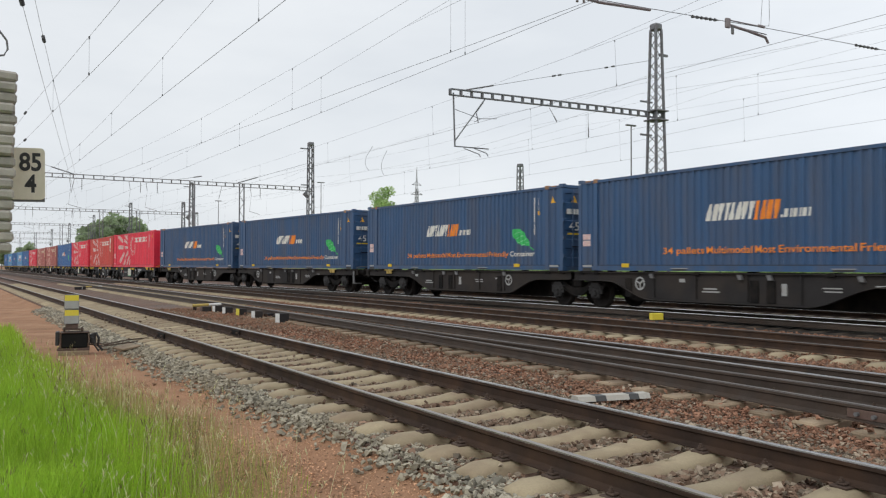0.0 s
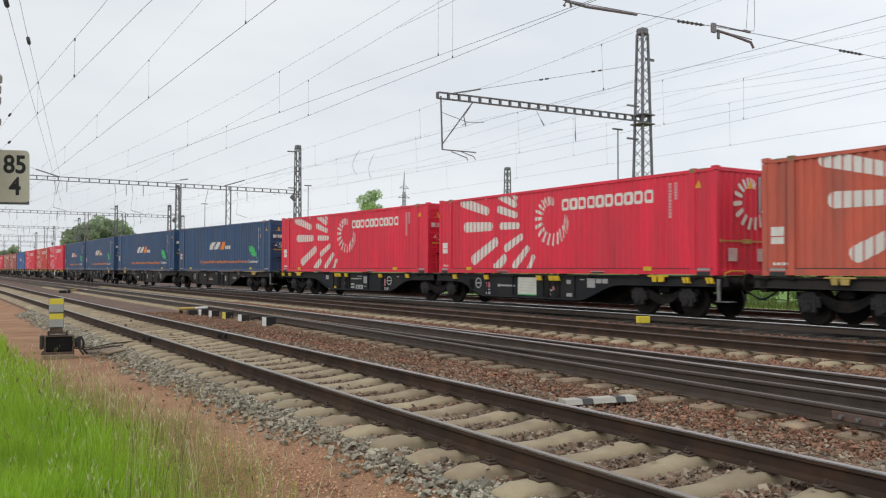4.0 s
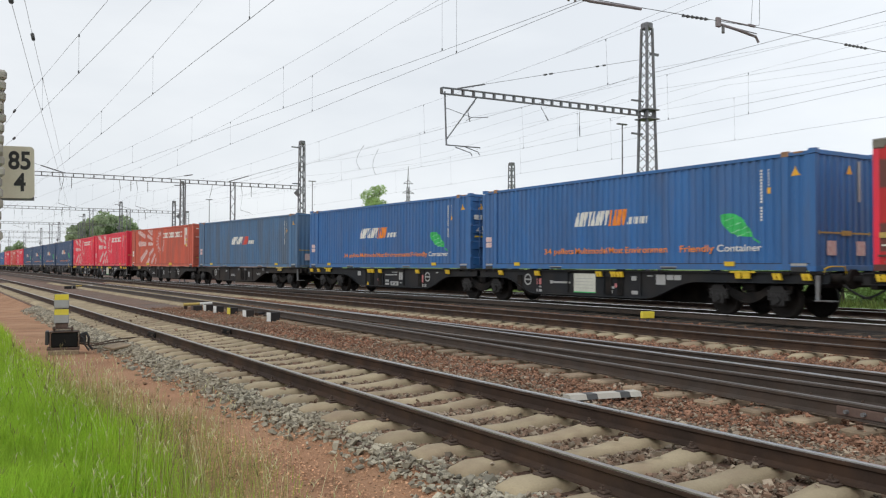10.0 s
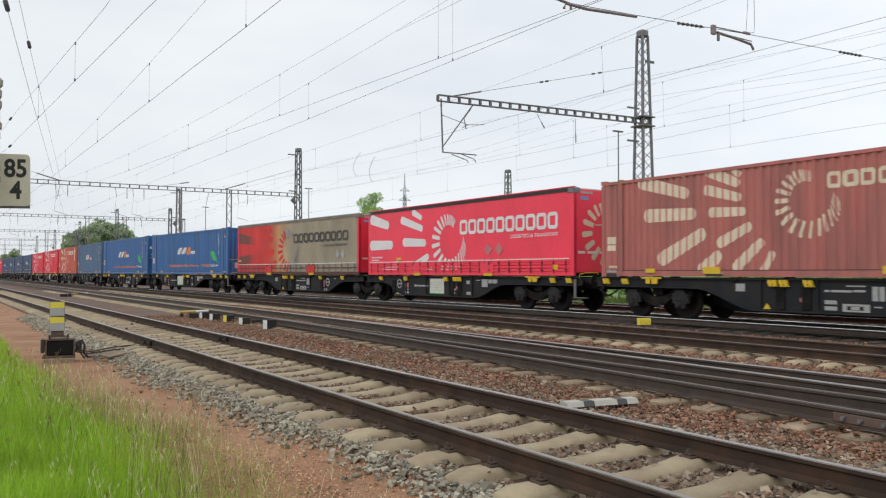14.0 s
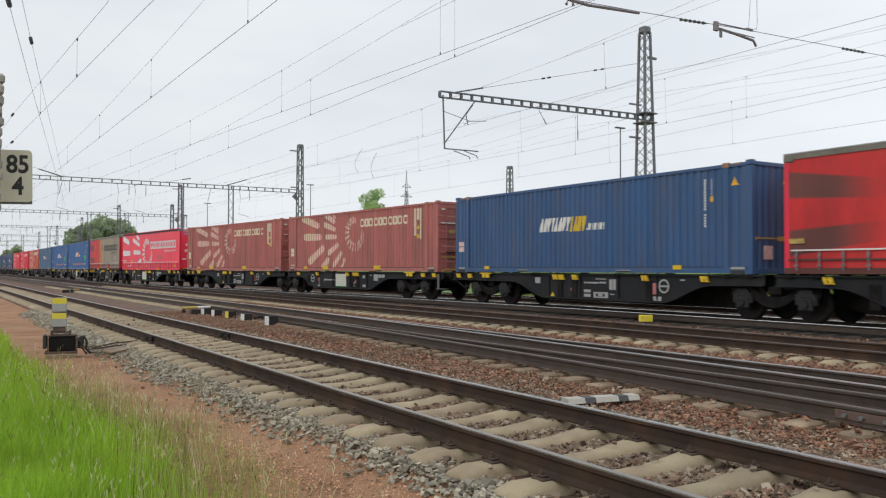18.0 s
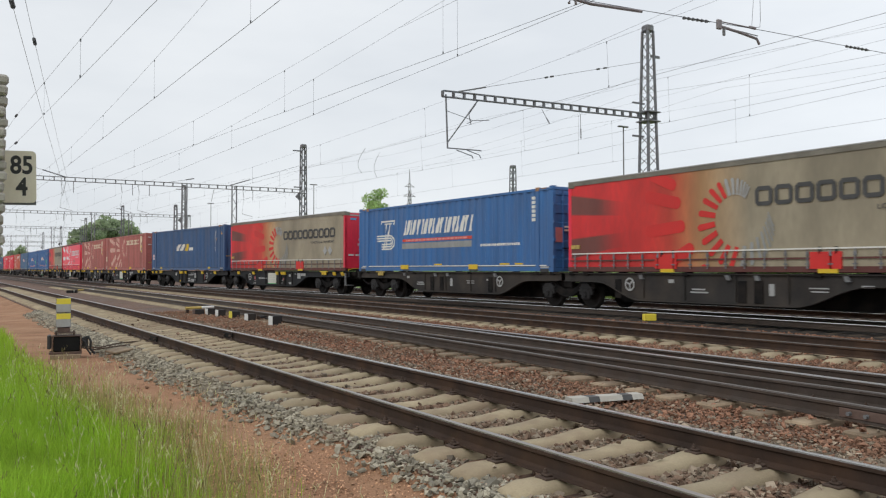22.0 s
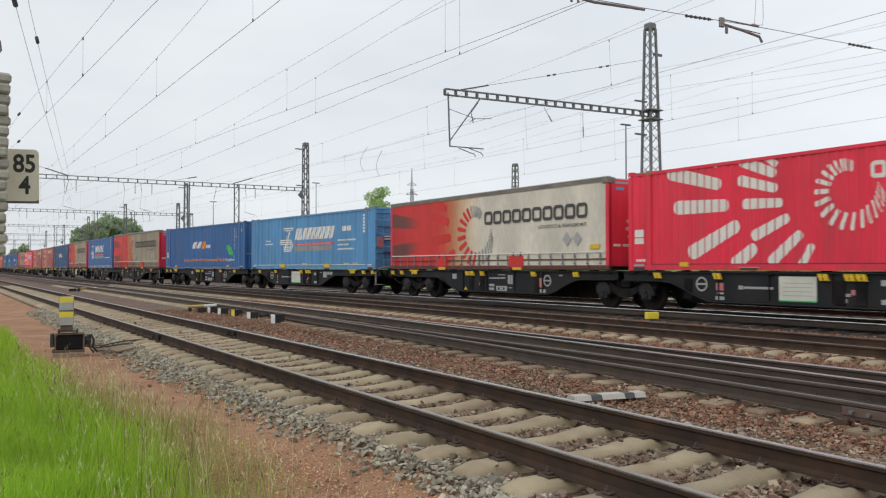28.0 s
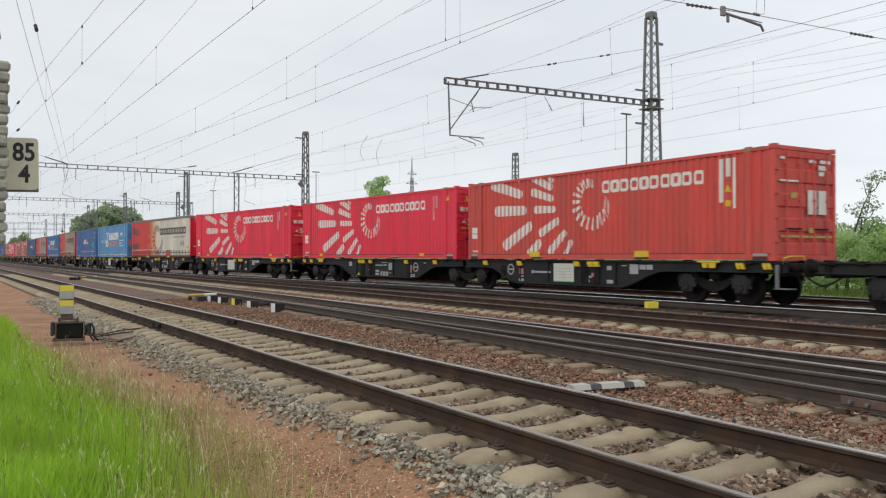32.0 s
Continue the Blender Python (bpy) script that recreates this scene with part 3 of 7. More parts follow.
    return v[:, 4], v[:, 6]


def grass_edge(y):
    y = np.maximum(y, 2.0) + 0 * y
    return 2.1 - 0.042 * (y - 5) - 0.22 * np.clip((8 - y) / 3, 0, 1) + 0.1 * np.sin(y * 0.9 + 0.5) + 0.07 * np.sin(y * 2.3)


p = np.stack([RNG.uniform(-0.9, 2.5, 215000), 0.4 + 18.8 * RNG.random(215000) ** 1.25, np.full(215000, -0.43)], 1)
d = grass_edge(p[:, 1]) - p[:, 0]
thick = np.clip((d + 0.08) / 1.3, 0, 1)
keep = (RNG.random(len(p)) < thick ** 1.5 + 0.012 * (d > -0.5)) & (p[:, 1] < 18.6 + 0.8 * np.sin(p[:, 0] * 5))
p, thick = p[keep], thick[keep]
# the same grass, thinner and coarser, goes on over the field
OPEN = np.random.default_rng(19)
w = np.stack([-0.5 - 9 * OPEN.random(28000) ** 1.5 + 2.4 * OPEN.random(28000), -7 + 27 * OPEN.random(28000), np.full(28000, -0.4)], 1)
w = w[(grass_edge(w[:, 1]) - w[:, 0] > 0.4) & ((w[:, 0] < -0.9 + 0.8 * OPEN.random(len(w))) | (w[:, 1] < 0.4 + 0.8 * OPEN.random(len(w))))]
blades("field_grass", w, OPEN.uniform(0.12, 0.4, len(w)), 0.012, 0.4, M_GRASS, "green grass of the open field beside the path", OPEN)
# thin olive blades that stand singly between the grass and the bare path
y = 3.2 + 9.0 * RNG.random(5200) ** 1.1
thin = np.stack([grass_edge(y) + 0.5 - 1.0 * RNG.random(5200) ** 0.55, y, np.full(5200, -0.43)], 1)
blades("sparse_grass", thin, RNG.uniform(0.1, 0.4, 5200), 0.0026, 0.3, M_OLIVE, "thin olive grass straggling on to the path", RNG)
# the verge runs on, thinner, past the point indicator
y = RNG.uniform(17.5, 23.0, 4500)
far = np.stack([grass_edge(y) - 0.05 - 1.1 * RNG.random(4500), y, np.full(4500, -0.43)], 1)
tall = RNG.uniform(0.14, 0.5, len(p)) * (0.4 + 0.6 * thick) * (1 + 0.28 * np.sin(p[:, 0] * 4.1 + 1.3 * np.sin(p[:, 1] * 1.7)) * np.sin(p[:, 1] * 2.6))
blades("grass", p, tall, 0.0052, 0.36, M_GRASS, "tall fresh green grass at the edge of the path", RNG)
blades("grass", far, RNG.uniform(0.12, 0.4, 4500), 0.008, 0.35, M_GRASS, "green grass farther along the path", RNG)
q = p[RNG.random(len(p)) < 0.004]
y = np.linspace(3.2, 12.5, 360)
q = np.concatenate([q[(q[:, 1] < 12.5) | (q[:, 0] < 1.4)], np.stack([grass_edge(y) + RNG.uniform(-1.2, 0.4, 360) * np.where(y < 10, 1.0, 0.6), y, np.full(360, -0.43)], 1)])
low, top = blades("grass_stalks", q, RNG.uniform(0.3, 0.62, len(q)), 0.0026, 0.22, M_SEED, "thin dry seed stalks among the grass", RNG)
y = RNG.uniform(3.4, 15, 170)
q2 = np.stack([grass_edge(y) - 0.2 - 1.4 * RNG.random(170) ** 1.3, y, np.full(170, -0.43)], 1)
low2, top2 = blades("brown_grass_stalks", q2, RNG.uniform(0.4, 0.72, 170), 0.0045, 0.3, M_STALK, "thin dark brown stalks rising from the grass", RNG)
k2 = np.repeat(np.arange(170), 6)
blades("brown_seed_heads", low2[k2] + (top2[k2] - low2[k2]) * RNG.random(len(k2))[:, None], RNG.uniform(0.02, 0.05, len(k2)), 0.004, 0.6, M_STALK, "brown seed heads on the stalks", RNG)
# loose seed heads along the upper third of every stalk
k = np.repeat(np.arange(len(q)), 6)
u = RNG.random(len(k))[:, None]
blades("grass_seed_heads", low[k] + (top[k] - low[k]) * u, RNG.uniform(0.015, 0.04, len(k)), 0.0045, 0.9, M_SEED, "pale open seed heads of the tall grass", RNG)
ys, cols = np.linspace(-30, 27, 97), np.array([-60, -25, -8, -4, -2, -1, -0.3, 0.0])
v = [(c if c < -0.5 else grass_edge(y) - 0.75 + (c if c < 0 else 0.12 * math.sin(9 * y) + 0.08 * math.sin(23 * y)), y, -0.39 + 0.006 * math.sin(3 * y) - 0.015 * (c > -0.5)) for y in ys for c in cols]
g = Geo().add(v, [(8 * j + i, 8 * j + i + 1, 8 * j + i + 9, 8 * j + i + 8) for j in range(96) for i in range(7)])
tagged(new("grass_verge", g.mesh("grass_verge", M_TURF, True)), "green turf of the verge under the tall grass", "grass", kind="structure")

# ---- the train ----
LENGTH, WIDE, TALL = 13.716, 2.50, 2.896
GAP_J, GAP_C = 0.93, 1.40            # gaps over a shared bogie and over a coupling
FLOOR, WHEEL_R = 1.178, 0.46
MOVERS, SPINNERS = [], []


def train_s(t):
    """Distance along the track of the leading edge of container 0 at t seconds."""
    table = (5.37, 14.78, 24.13, 33.47, 42.82, 52.2, 61.62, 71.07, 80.57, 90.09, 99.63, 109.2, 118.76, 128.33, 137.88, 147.43, 156.96,
             166.47, 175.97, 185.45, 194.92, 204.38, 213.84, 223.29, 232.75, 242.22, 251.71, 261.21, 270.74, 280.29, 289.88, 299.51, 309.18)
    i = min(31, max(0, int(t)))
    return table[i] + (table[i + 1] - table[i]) * (t - i)


ARC_Y = np.linspace(-360, 560, 3681)
ARC_X = np.array([centre4(y) for y in ARC_Y])
ARC_S = np.concatenate([[0], np.cumsum(np.hypot(np.diff(ARC_Y), np.diff(ARC_X)))]) - 360


def along(s):
    y = float(np.interp(s, ARC_S, ARC_Y))
    return centre4(y), y


def setback(k):
    """How far the leading edge of container k lies behind that of container 0."""
    return sum((1 if i >= 0 else -1) * (LENGTH + (GAP_J if i % 2 == 0 else GAP_C)) for i in (range(k) if k >= 0 else range(k, 0)))


# Container paint: name, colour, roughness, dirt
def paint(name, base, rough=0.5, dirt=(0.12, 0.1, 0.09), amount=0.25, var=0.1):
    return mat(name, base, rough, var=var + 0.03, scale=1.6, fine=16, dirt=dirt, amount=amount + 0.12, dscale=2.2, stretch=(1, 1, 0.14))


P_NAVY = paint("navy_blue_container_paint", (0.03, 0.085, 0.19), amount=0.3)
P_BLUE = paint("blue_container_paint", (0.034, 0.14, 0.36), amount=0.2)
P_FADED = mat("faded_blue_container_paint", (0.083, 0.172, 0.3), 0.65, var=0.14, scale=0.9, fine=14, dirt=(0.12, 0.115, 0.11), amount=0.75, dscale=1.3, stretch=(1, 1, 0.18))
P_DEEP = paint("deep_blue_container_paint", (0.032, 0.095, 0.225), amount=0.25)
P_RED = paint("bright_red_container_paint", (0.78, 0.024, 0.06), amount=0.12)
P_SALMON = paint("orange_red_container_paint", (0.64, 0.076, 0.057), 0.6, amount=0.25)
P_BROWN = paint("weathered_brown_red_container_paint", (0.46, 0.145, 0.125), 0.65, dirt=(0.2, 0.11, 0.09), amount=0.5)
P_SKY = paint("light_blue_container_paint", (0.085, 0.28, 0.52), amount=0.15)
P_ROYAL = paint("royal_blue_container_paint", (0.034, 0.14, 0.36), amount=0.2)
P_TARPRED = mat("red_tarpaulin", (0.9, 0.045, 0.088), 0.45, var=0.08, scale=0.7, fine=8, bump=0.004)
P_FLAMERED = mat("deep_red_print", (0.6, 0.024, 0.02), 0.55, var=0.12, scale=0.8)


def printed_fade(name, end, dirt):
    """A print that fades from deep red at the front through orange into the colour of the cloth."""
    m = mat(name, end, 0.58, var=0.16, scale=0.8, fine=8, bump=0.004, dirt=tuple(0.5 * c for c in end), amount=dirt * 0.7, dscale=0.9, stretch=(1, 1, 0.4))
    n, l = m.node_tree.nodes, m.node_tree.links
    b = n["Principled BSDF"]
    cloth = b.inputs["Base Color"].links[0].from_socket
    co, sep, rng_y, ramp = n.new("ShaderNodeTexCoord"), n.new("ShaderNodeSeparateXYZ"), n.new("ShaderNodeMapRange"), n.new("ShaderNodeValToRGB")
    rng_y.inputs[1].default_value, rng_y.inputs[2].default_value = LENGTH / 2, LENGTH / 2 - 7.0
    l.new(co.outputs["Object"], sep.inputs[0])
    l.new(sep.outputs["Y"], rng_y.inputs[0])
    l.new(rng_y.outputs[0], ramp.inputs["Fac"])
    e = ramp.color_ramp.elements
    e[0].position, e[0].color = 0.0, (0.58, 0.022, 0.024, 1)
    e[1].position, e[1].color = 1.0, tuple(end) + (1,)
    for p, c in ((0.2, (0.62, 0.03, 0.03)), (0.52, (0.62, 0.035, 0.028)), (0.62, (0.6, 0.06, 0.035)), (0.7, (0.56, 0.17, 0.07)), (0.78, tuple(0.75 * a + 0.25 * b for a, b in zip((0.58, 0.28, 0.1), end))), (0.86, tuple(0.5 * a + 0.5 * b for a, b in zip(end, (0.62, 0.36, 0.16))))):
        x = e.new(p)
        x.color = c + (1,)
    # dark brown rays between the red ones, fading towards the middle of the print
    def calc(op, a, b=None):
        x = n.new("ShaderNodeMath")
        x.operation = op
        for socket, value in zip(x.inputs, (a, b)):
            if hasattr(value, "links"):
                l.new(value, socket)
            elif value is not None:
                socket.default_value = value
        return x.outputs[0]

    def spread(value, a, b):
        x = n.new("ShaderNodeMapRange")
        x.interpolation_type = "SMOOTHSTEP"
        x.inputs[1].default_value, x.inputs[2].default_value = a, b
        l.new(value, x.inputs[0])
        return x.outputs[0]

    angle = calc("ARCTAN2", calc("SUBTRACT", sep.outputs["Z"], 1.45), calc("SUBTRACT", sep.outputs["Y"], LENGTH / 2 - 6.85))
    bands = spread(calc("MULTIPLY", calc("COSINE", calc("MULTIPLY", angle, 30.0)), -1.0), 0.0, 0.35)
    dark = calc("MULTIPLY", bands, spread(sep.outputs["Y"], LENGTH / 2 - 2.7, LENGTH / 2 - 1.2))
    rayed = n.new("ShaderNodeMix")
    rayed.data_type = "RGBA"
    l.new(dark, rayed.inputs[0])
    l.new(ramp.outputs["Color"], rayed.inputs[6])
    rayed.inputs[7].default_value = (0.16, 0.05, 0.04, 1)
    mx = n.new("ShaderNodeMix")
    mx.data_type, mx.blend_type = "RGBA", "MULTIPLY"
    mx.inputs[0].default_value = 1.0
    l.new(rayed.outputs[2], mx.inputs[6])
    gain = n.new("ShaderNodeMix")
    gain.data_type, gain.blend_type = "RGBA", "DIVIDE"
    gain.inputs[0].default_value = 1.0
    l.new(cloth, gain.inputs[6])
    gain.inputs[7].default_value = tuple(end) + (1,)
    l.new(gain.outputs[2], mx.inputs[7])
    l.new(mx.outputs[2], b.inputs["Base Color"])
    return m


P_FLAMEBEIGE = printed_fade("faded_flame_print_beige", (0.33, 0.285, 0.2), 0.9)
P_FLAMEWHITE = printed_fade("faded_flame_print_white", (0.64, 0.6, 0.5), 0.4)
P_SILL = mat("grimy_red_brown_sill", (0.12, 0.035, 0.028), 0.7, var=0.2, scale=2, dirt=(0.06, 0.05, 0.04), amount=0.6, dscale=2)
P_RIB = mat("dark_trim", (0.03, 0.03, 0.03), 0.7)
P_WHITEPRINT = mat("white_tarpaulin_print", (0.76, 0.74, 0.74), 0.5, var=0.04, scale=2, dirt=(0.6, 0.56, 0.54), amount=0.4, dscale=1.2)
P_MAROON = mat("dark_maroon_webbing", (0.16, 0.018, 0.024), 0.8, var=0.15, scale=6)
P_CREAMPANEL = mat("pale_panel_enamel", (0.6, 0.6, 0.52), 0.6, var=0.06, scale=4, dirt=(0.42, 0.42, 0.34), amount=0.4, dscale=3)
P_CREAMPRINT = mat("yellowed_print", (0.72, 0.63, 0.46), 0.65, var=0.1, scale=3, dirt=(0.5, 0.38, 0.26), amount=0.3, dscale=1.5)
P_GHOST = mat("faded_pinkish_print", (0.5, 0.17, 0.17), 0.6, var=0.12, scale=3)
P_CANVASRIM = mat("grey_brown_roof_edge", (0.2, 0.185, 0.15), 0.7, var=0.2, scale=2, dirt=(0.1, 0.09, 0.07), amount=0.6, dscale=1.5)
P_FOLDPRINT = mat("print_mixed_with_red", (0.6, 0.27, 0.25), 0.6, var=0.15, scale=4)
P_ORANGE = paint("sun_faded_orange_red_container_paint", (0.6, 0.125, 0.075), 0.65, amount=0.3)
P_SCUFF = mat("rubbed_tan_paint", (0.34, 0.19, 0.1), 0.8, var=0.3, scale=9, dirt=(0.16, 0.1, 0.07), amount=0.7, dscale=6)
P_PINKPLATE = mat("sun_bleached_data_plate", (0.7, 0.55, 0.52), 0.6, var=0.1, scale=14, dirt=(0.6, 0.25, 0.22), amount=0.6, dscale=11)
P_ROSEPRINT = mat("dusty_rose_print", (0.66, 0.4, 0.4), 0.6, var=0.12, scale=3, dirt=(0.6, 0.15, 0.17), amount=0.4, dscale=2)
M_OCHRE = mat("ochre_marking_paint", (0.5, 0.36, 0.1), 0.7, var=0.2, scale=9, dirt=(0.2, 0.14, 0.06), amount=0.4, dscale=7)
M_MINT = mat("mint_green_print", (0.3, 0.7, 0.42), 0.6, var=0.1, scale=6)
M_ROSE = mat("rose_print", (0.75, 0.3, 0.27), 0.6, var=0.1, scale=6)
M_DUSTGREY = mat("dusty_grey_print", (0.3, 0.31, 0.3), 0.65, var=0.12, scale=2, dirt=(0.22, 0.2, 0.17), amount=0.5, dscale=1.2)
M_SKYPLATE = mat("light_blue_label", (0.12, 0.35, 0.6), 0.6, var=0.1, scale=6)
P_PALE = mat("pale_print", (0.76, 0.75, 0.69), 0.6, var=0.06, scale=3, dirt=(0.55, 0.5, 0.42), amount=0.35, dscale=1.5)

SIDE0, SIDE1 = 0.30, LENGTH - 0.30
FINE_RIB, BROAD_RIB = (SIDE1 - SIDE0) / 54, (SIDE1 - SIDE0) / 30       # spacing of the side corrugations
RIB = {"pitch": FINE_RIB, "depth": 0.042}


def inset(u):
    """Inset of the corrugated side at u metres behind the leading edge, and the next break."""
    if u < SIDE0 or u >= SIDE1:
        return 0.0, (SIDE0 if u < SIDE0 else LENGTH + 1)
    pitch = RIB["pitch"]
    depth = RIB["depth"]
    k = (u - SIDE0) % pitch
    base = u - k
    folds = ((0.0, 0.0), (0.36 * pitch, 0.0), (0.5 * pitch, depth), (0.86 * pitch, depth), (pitch, 0.0))
    for (a, da), (b, db) in zip(folds, folds[1:]):
        if k < b - 1e-6:
            return da + (db - da) * (k - a) / (b - a), min(base + b, SIDE1)
    return 0.0, base + pitch


def clip_poly(poly, u0, u1):
    """The part of a convex polygon of (u, z) between two uprights."""
    for lim, sg in ((u0, 1), (u1, -1)):
        out = []
        for (a, b) in zip(poly, poly[1:] + poly[:1]):
            ia, ib = (a[0] - lim) * sg >= 0, (b[0] - lim) * sg >= 0
            if ia:
                out.append(a)
            if ia != ib:
                t = (lim - a[0]) / (b[0] - a[0])
                out.append((lim, a[1] + (b[1] - a[1]) * t))
        poly = out
        if len(poly) < 3:
            return []
    return poly


def clip_z(poly, z0, z1):
    return [(u, z) for z, u in clip_poly([(z, u) for u, z in poly], z0, z1)]


def side_print(polys, z0=0.19, z1=2.78, corrugated=True, proud=0.004, narrow=None):
    """Paint on the side that faces the camera: polygons of (metres behind the leading edge, height), folded into the corrugations."""
    g = Geo()
    for poly in polys:
        poly = clip_z([(u, z) for u, z in poly], z0, z1)
        if len(poly) < 3:
            continue
        us = [p[0] for p in poly]
        u, end = min(us), max(us)
        while u < end - 1e-6:
            nxt = inset(u + 1e-5)[1] if corrugated else end
            nxt = min(nxt, end)
            piece = clip_poly(poly, u, nxt)
            if len(piece) >= 3:
                if corrugated:
                    d0, d1 = inset(u + 1e-5)[0], inset(nxt - 1e-5)[0]
                else:
                    d0 = d1 = 0.0
                v = []
                for a, z in piece:
                    d = d0 + (d1 - d0) * (a - u) / max(1e-6, nxt - u)
                    v.append((-WIDE / 2 + 0.02 * corrugated + d - proud, LENGTH / 2 - a, z))
                if narrow and d1 > d0 + 1e-4:
                    g.second[len(g.f)] = narrow          # the print is redder on the narrow folds that look rearwards
                g.add(v, [tuple(range(len(v)))])
            u = nxt
    g.weld = True
    return g


def bar(u0, u1, z0, z1, lean=0.0):
    return [(u0, z0), (u1, z0), (u1 + lean, z1), (u0 + lean, z1)]


def ray(cu, cz, angle, r0, r1, thick, taper=0.8):
    a = radians(angle)
    d, n = (math.cos(a), math.sin(a)), (-math.sin(a), math.cos(a))
    h0, h1 = thick * taper / 2, thick / 2
    if thick > 0.2:
        pts = [(r0 + h0 - h0 * math.cos(radians(b)) * 0.85, h0 * math.sin(radians(b))) for b in (80, 50, 20, -20, -50, -80)]
        pts += [(r1 - h1 + h1 * math.cos(radians(b)) * 0.85, h1 * math.sin(radians(b))) for b in (-80, -50, -20, 20, 50, 80)]
    else:
        e = thick * 0.35
        pts = [(r0, -h0), (r0 + e, -h0 * 1.05), (r1 - e, -h1), (r1, -h1 * 0.45), (r1, h1 * 0.45), (r1 - e, h1), (r0 + e, h0 * 1.05), (r0, h0)]
    return [(cu + d[0] * r + n[0] * q, cz + d[1] * r + n[1] * q) for r, q in pts]


def hollow(u0, u1, z0, z1, w, lean=0.0):
    """A hollow block with cut corners, as a ring of eight facets."""
    def ring(a0, a1, b0, b1, c):
        pts = [(a0 + c, b0), (a1 - c, b0), (a1, b0 + c), (a1, b1 - c), (a1 - c, b1), (a0 + c, b1), (a0, b1 - c), (a0, b0 + c)]
        return [(u + lean * (z - z0) / (z1 - z0), z) for u, z in pts]

    c = 0.17 * min(u1 - u0, z1 - z0)
    a, b = ring(u0, u1, z0, z1, c), ring(u0 + w, u1 - w, z0 + w, z1 - w, max(0.01, c - 0.6 * w))
    return [[[a[i], a[(i + 1) % 8], b[(i + 1) % 8], b[i]] for i in range(8)]]


def word_blocks(u0, u1, z0, z1, count, w, solid=False, lean=0.0):
    """A brand's lettering as a row of plain blocks."""
    out, step = [], (u1 - u0) / count
    for i in range(count):
        a, b = u0 + i * step + step * 0.06, u0 + (i + 1) * step - step * (0.2 if solid else 0.05)
        if solid:
            out.append(bar(a, b, z0, z1, lean))
        else:
            out += hollow(a, b, z0, z1, w, lean)
    return out


def paired(u0, u1, z0, z1, count, w, lean):
    """A brand's lettering as a row of pairs of leaning bars."""
    out, step = [], (u1 - u0) / count
    for i in range(count):
        a, b = u0 + i * step + step * 0.05, u0 + (i + 1) * step - step * 0.07
        out.append([bar(a, a + w, z0, z1, lean), bar(b - w, b, z0, z1, lean)])
    return out


def small_print(u0, u1, z0, z1, count, upright=False):
    """A line of print too small to read, as one row of little bars."""
    if upright:
        step = (z1 - z0) / count
        return [[bar(u0, u1, z0 + i * step, z0 + (i + 0.72) * step) for i in range(count)]]
    step = (u1 - u0) / count
    return [[bar(u0 + i * step, u0 + (i + 0.74) * step, z0, z1) for i in range(count)]]


def stroke(u0, z0, u1, z1, w):
    """A straight stroke of even width."""
    d = math.hypot(u1 - u0, z1 - z0)
    n = (-(z1 - z0) / d * w / 2, (u1 - u0) / d * w / 2)
    return [(u0 + n[0], z0 + n[1]), (u0 - n[0], z0 - n[1]), (u1 - n[0], z1 - n[1]), (u1 + n[0], z1 + n[1])]


def beam(u0, z0, u1, z1, w):
    """A blunt ray from its outer end to its inner end."""
    d = math.hypot(u1 - u0, z1 - z0)
    a = math.degrees(math.atan2(z0 - z1, u0 - u1))
    return ray(u1, z1, a, 0.0, d, w, 0.82)


def sunburst(du=0.0):
    rays = ((1.5, 2.78, 3.42, 2.26, 0.39), (1.72, 1.76, 3.66, 1.72, 0.4), (2.25, 0.42, 4.0, 1.23, 0.42), (3.72, 0.1, 4.5, 0.65, 0.38), (2.85, 2.98, 3.32, 2.8, 0.22),
            (3.98, 2.86, 5.08, 2.39, 0.3), (3.9, 2.36, 5.12, 2.03, 0.29), (4.02, 1.72, 5.28, 1.68, 0.28), (4.3, 0.84, 5.45, 1.34, 0.3), (4.82, 0.16, 5.78, 0.95, 0.3),
            (5.7, 0.05, 6.05, 0.66, 0.22), (4.6, 3.0, 5.08, 2.62, 0.2))
    return [beam(u0 + du, z0, u1 + du, z1, w) for u0, z0, u1, z1, w in rays]


def swirl(cu=6.97, cz=1.86, r=0.88, first=80, last=358, n=23, arc=(0, 360)):
    """Ticks round a C that is open to the rear: fat and wide apart on its back, thin and close at its ends."""
    out = []
    for i in range(n):
        t = i / (n - 1)
        a = first + (last - first) * (t - 0.6 * math.sin(2 * math.pi * t) / (2 * math.pi))
        k = 1 - 0.6 * math.cos(2 * math.pi * t)
        if arc[0] <= a < arc[1]:
            # the ticks lean ever more from the radius towards the lower end of the C
            r0, r1 = r * (0.47 + 0.2 * t), r * (0.74 + 0.3 * min(1.0, 2.2 * t) - 0.5 * max(0.0, t - 0.8))
            more = max(0.0, (t - 0.5) / 0.5)
            twist, mid = 62 * more, (r0 + r1) / 2 + 0.05 * r * more
            b = radians(a), radians(a - twist)
            long = (r1 - r0) * (0.5 + 0.14 * more)
            o = cu + mid * (math.cos(b[0]) - math.cos(b[1])), cz + mid * (math.sin(b[0]) - math.sin(b[1]))
            out.append(ray(o[0], o[1], a - twist, mid - long, mid + long, (0.46 - 0.16 * more) * r * radians((last - first) / n) * k, 0.8))
    return out


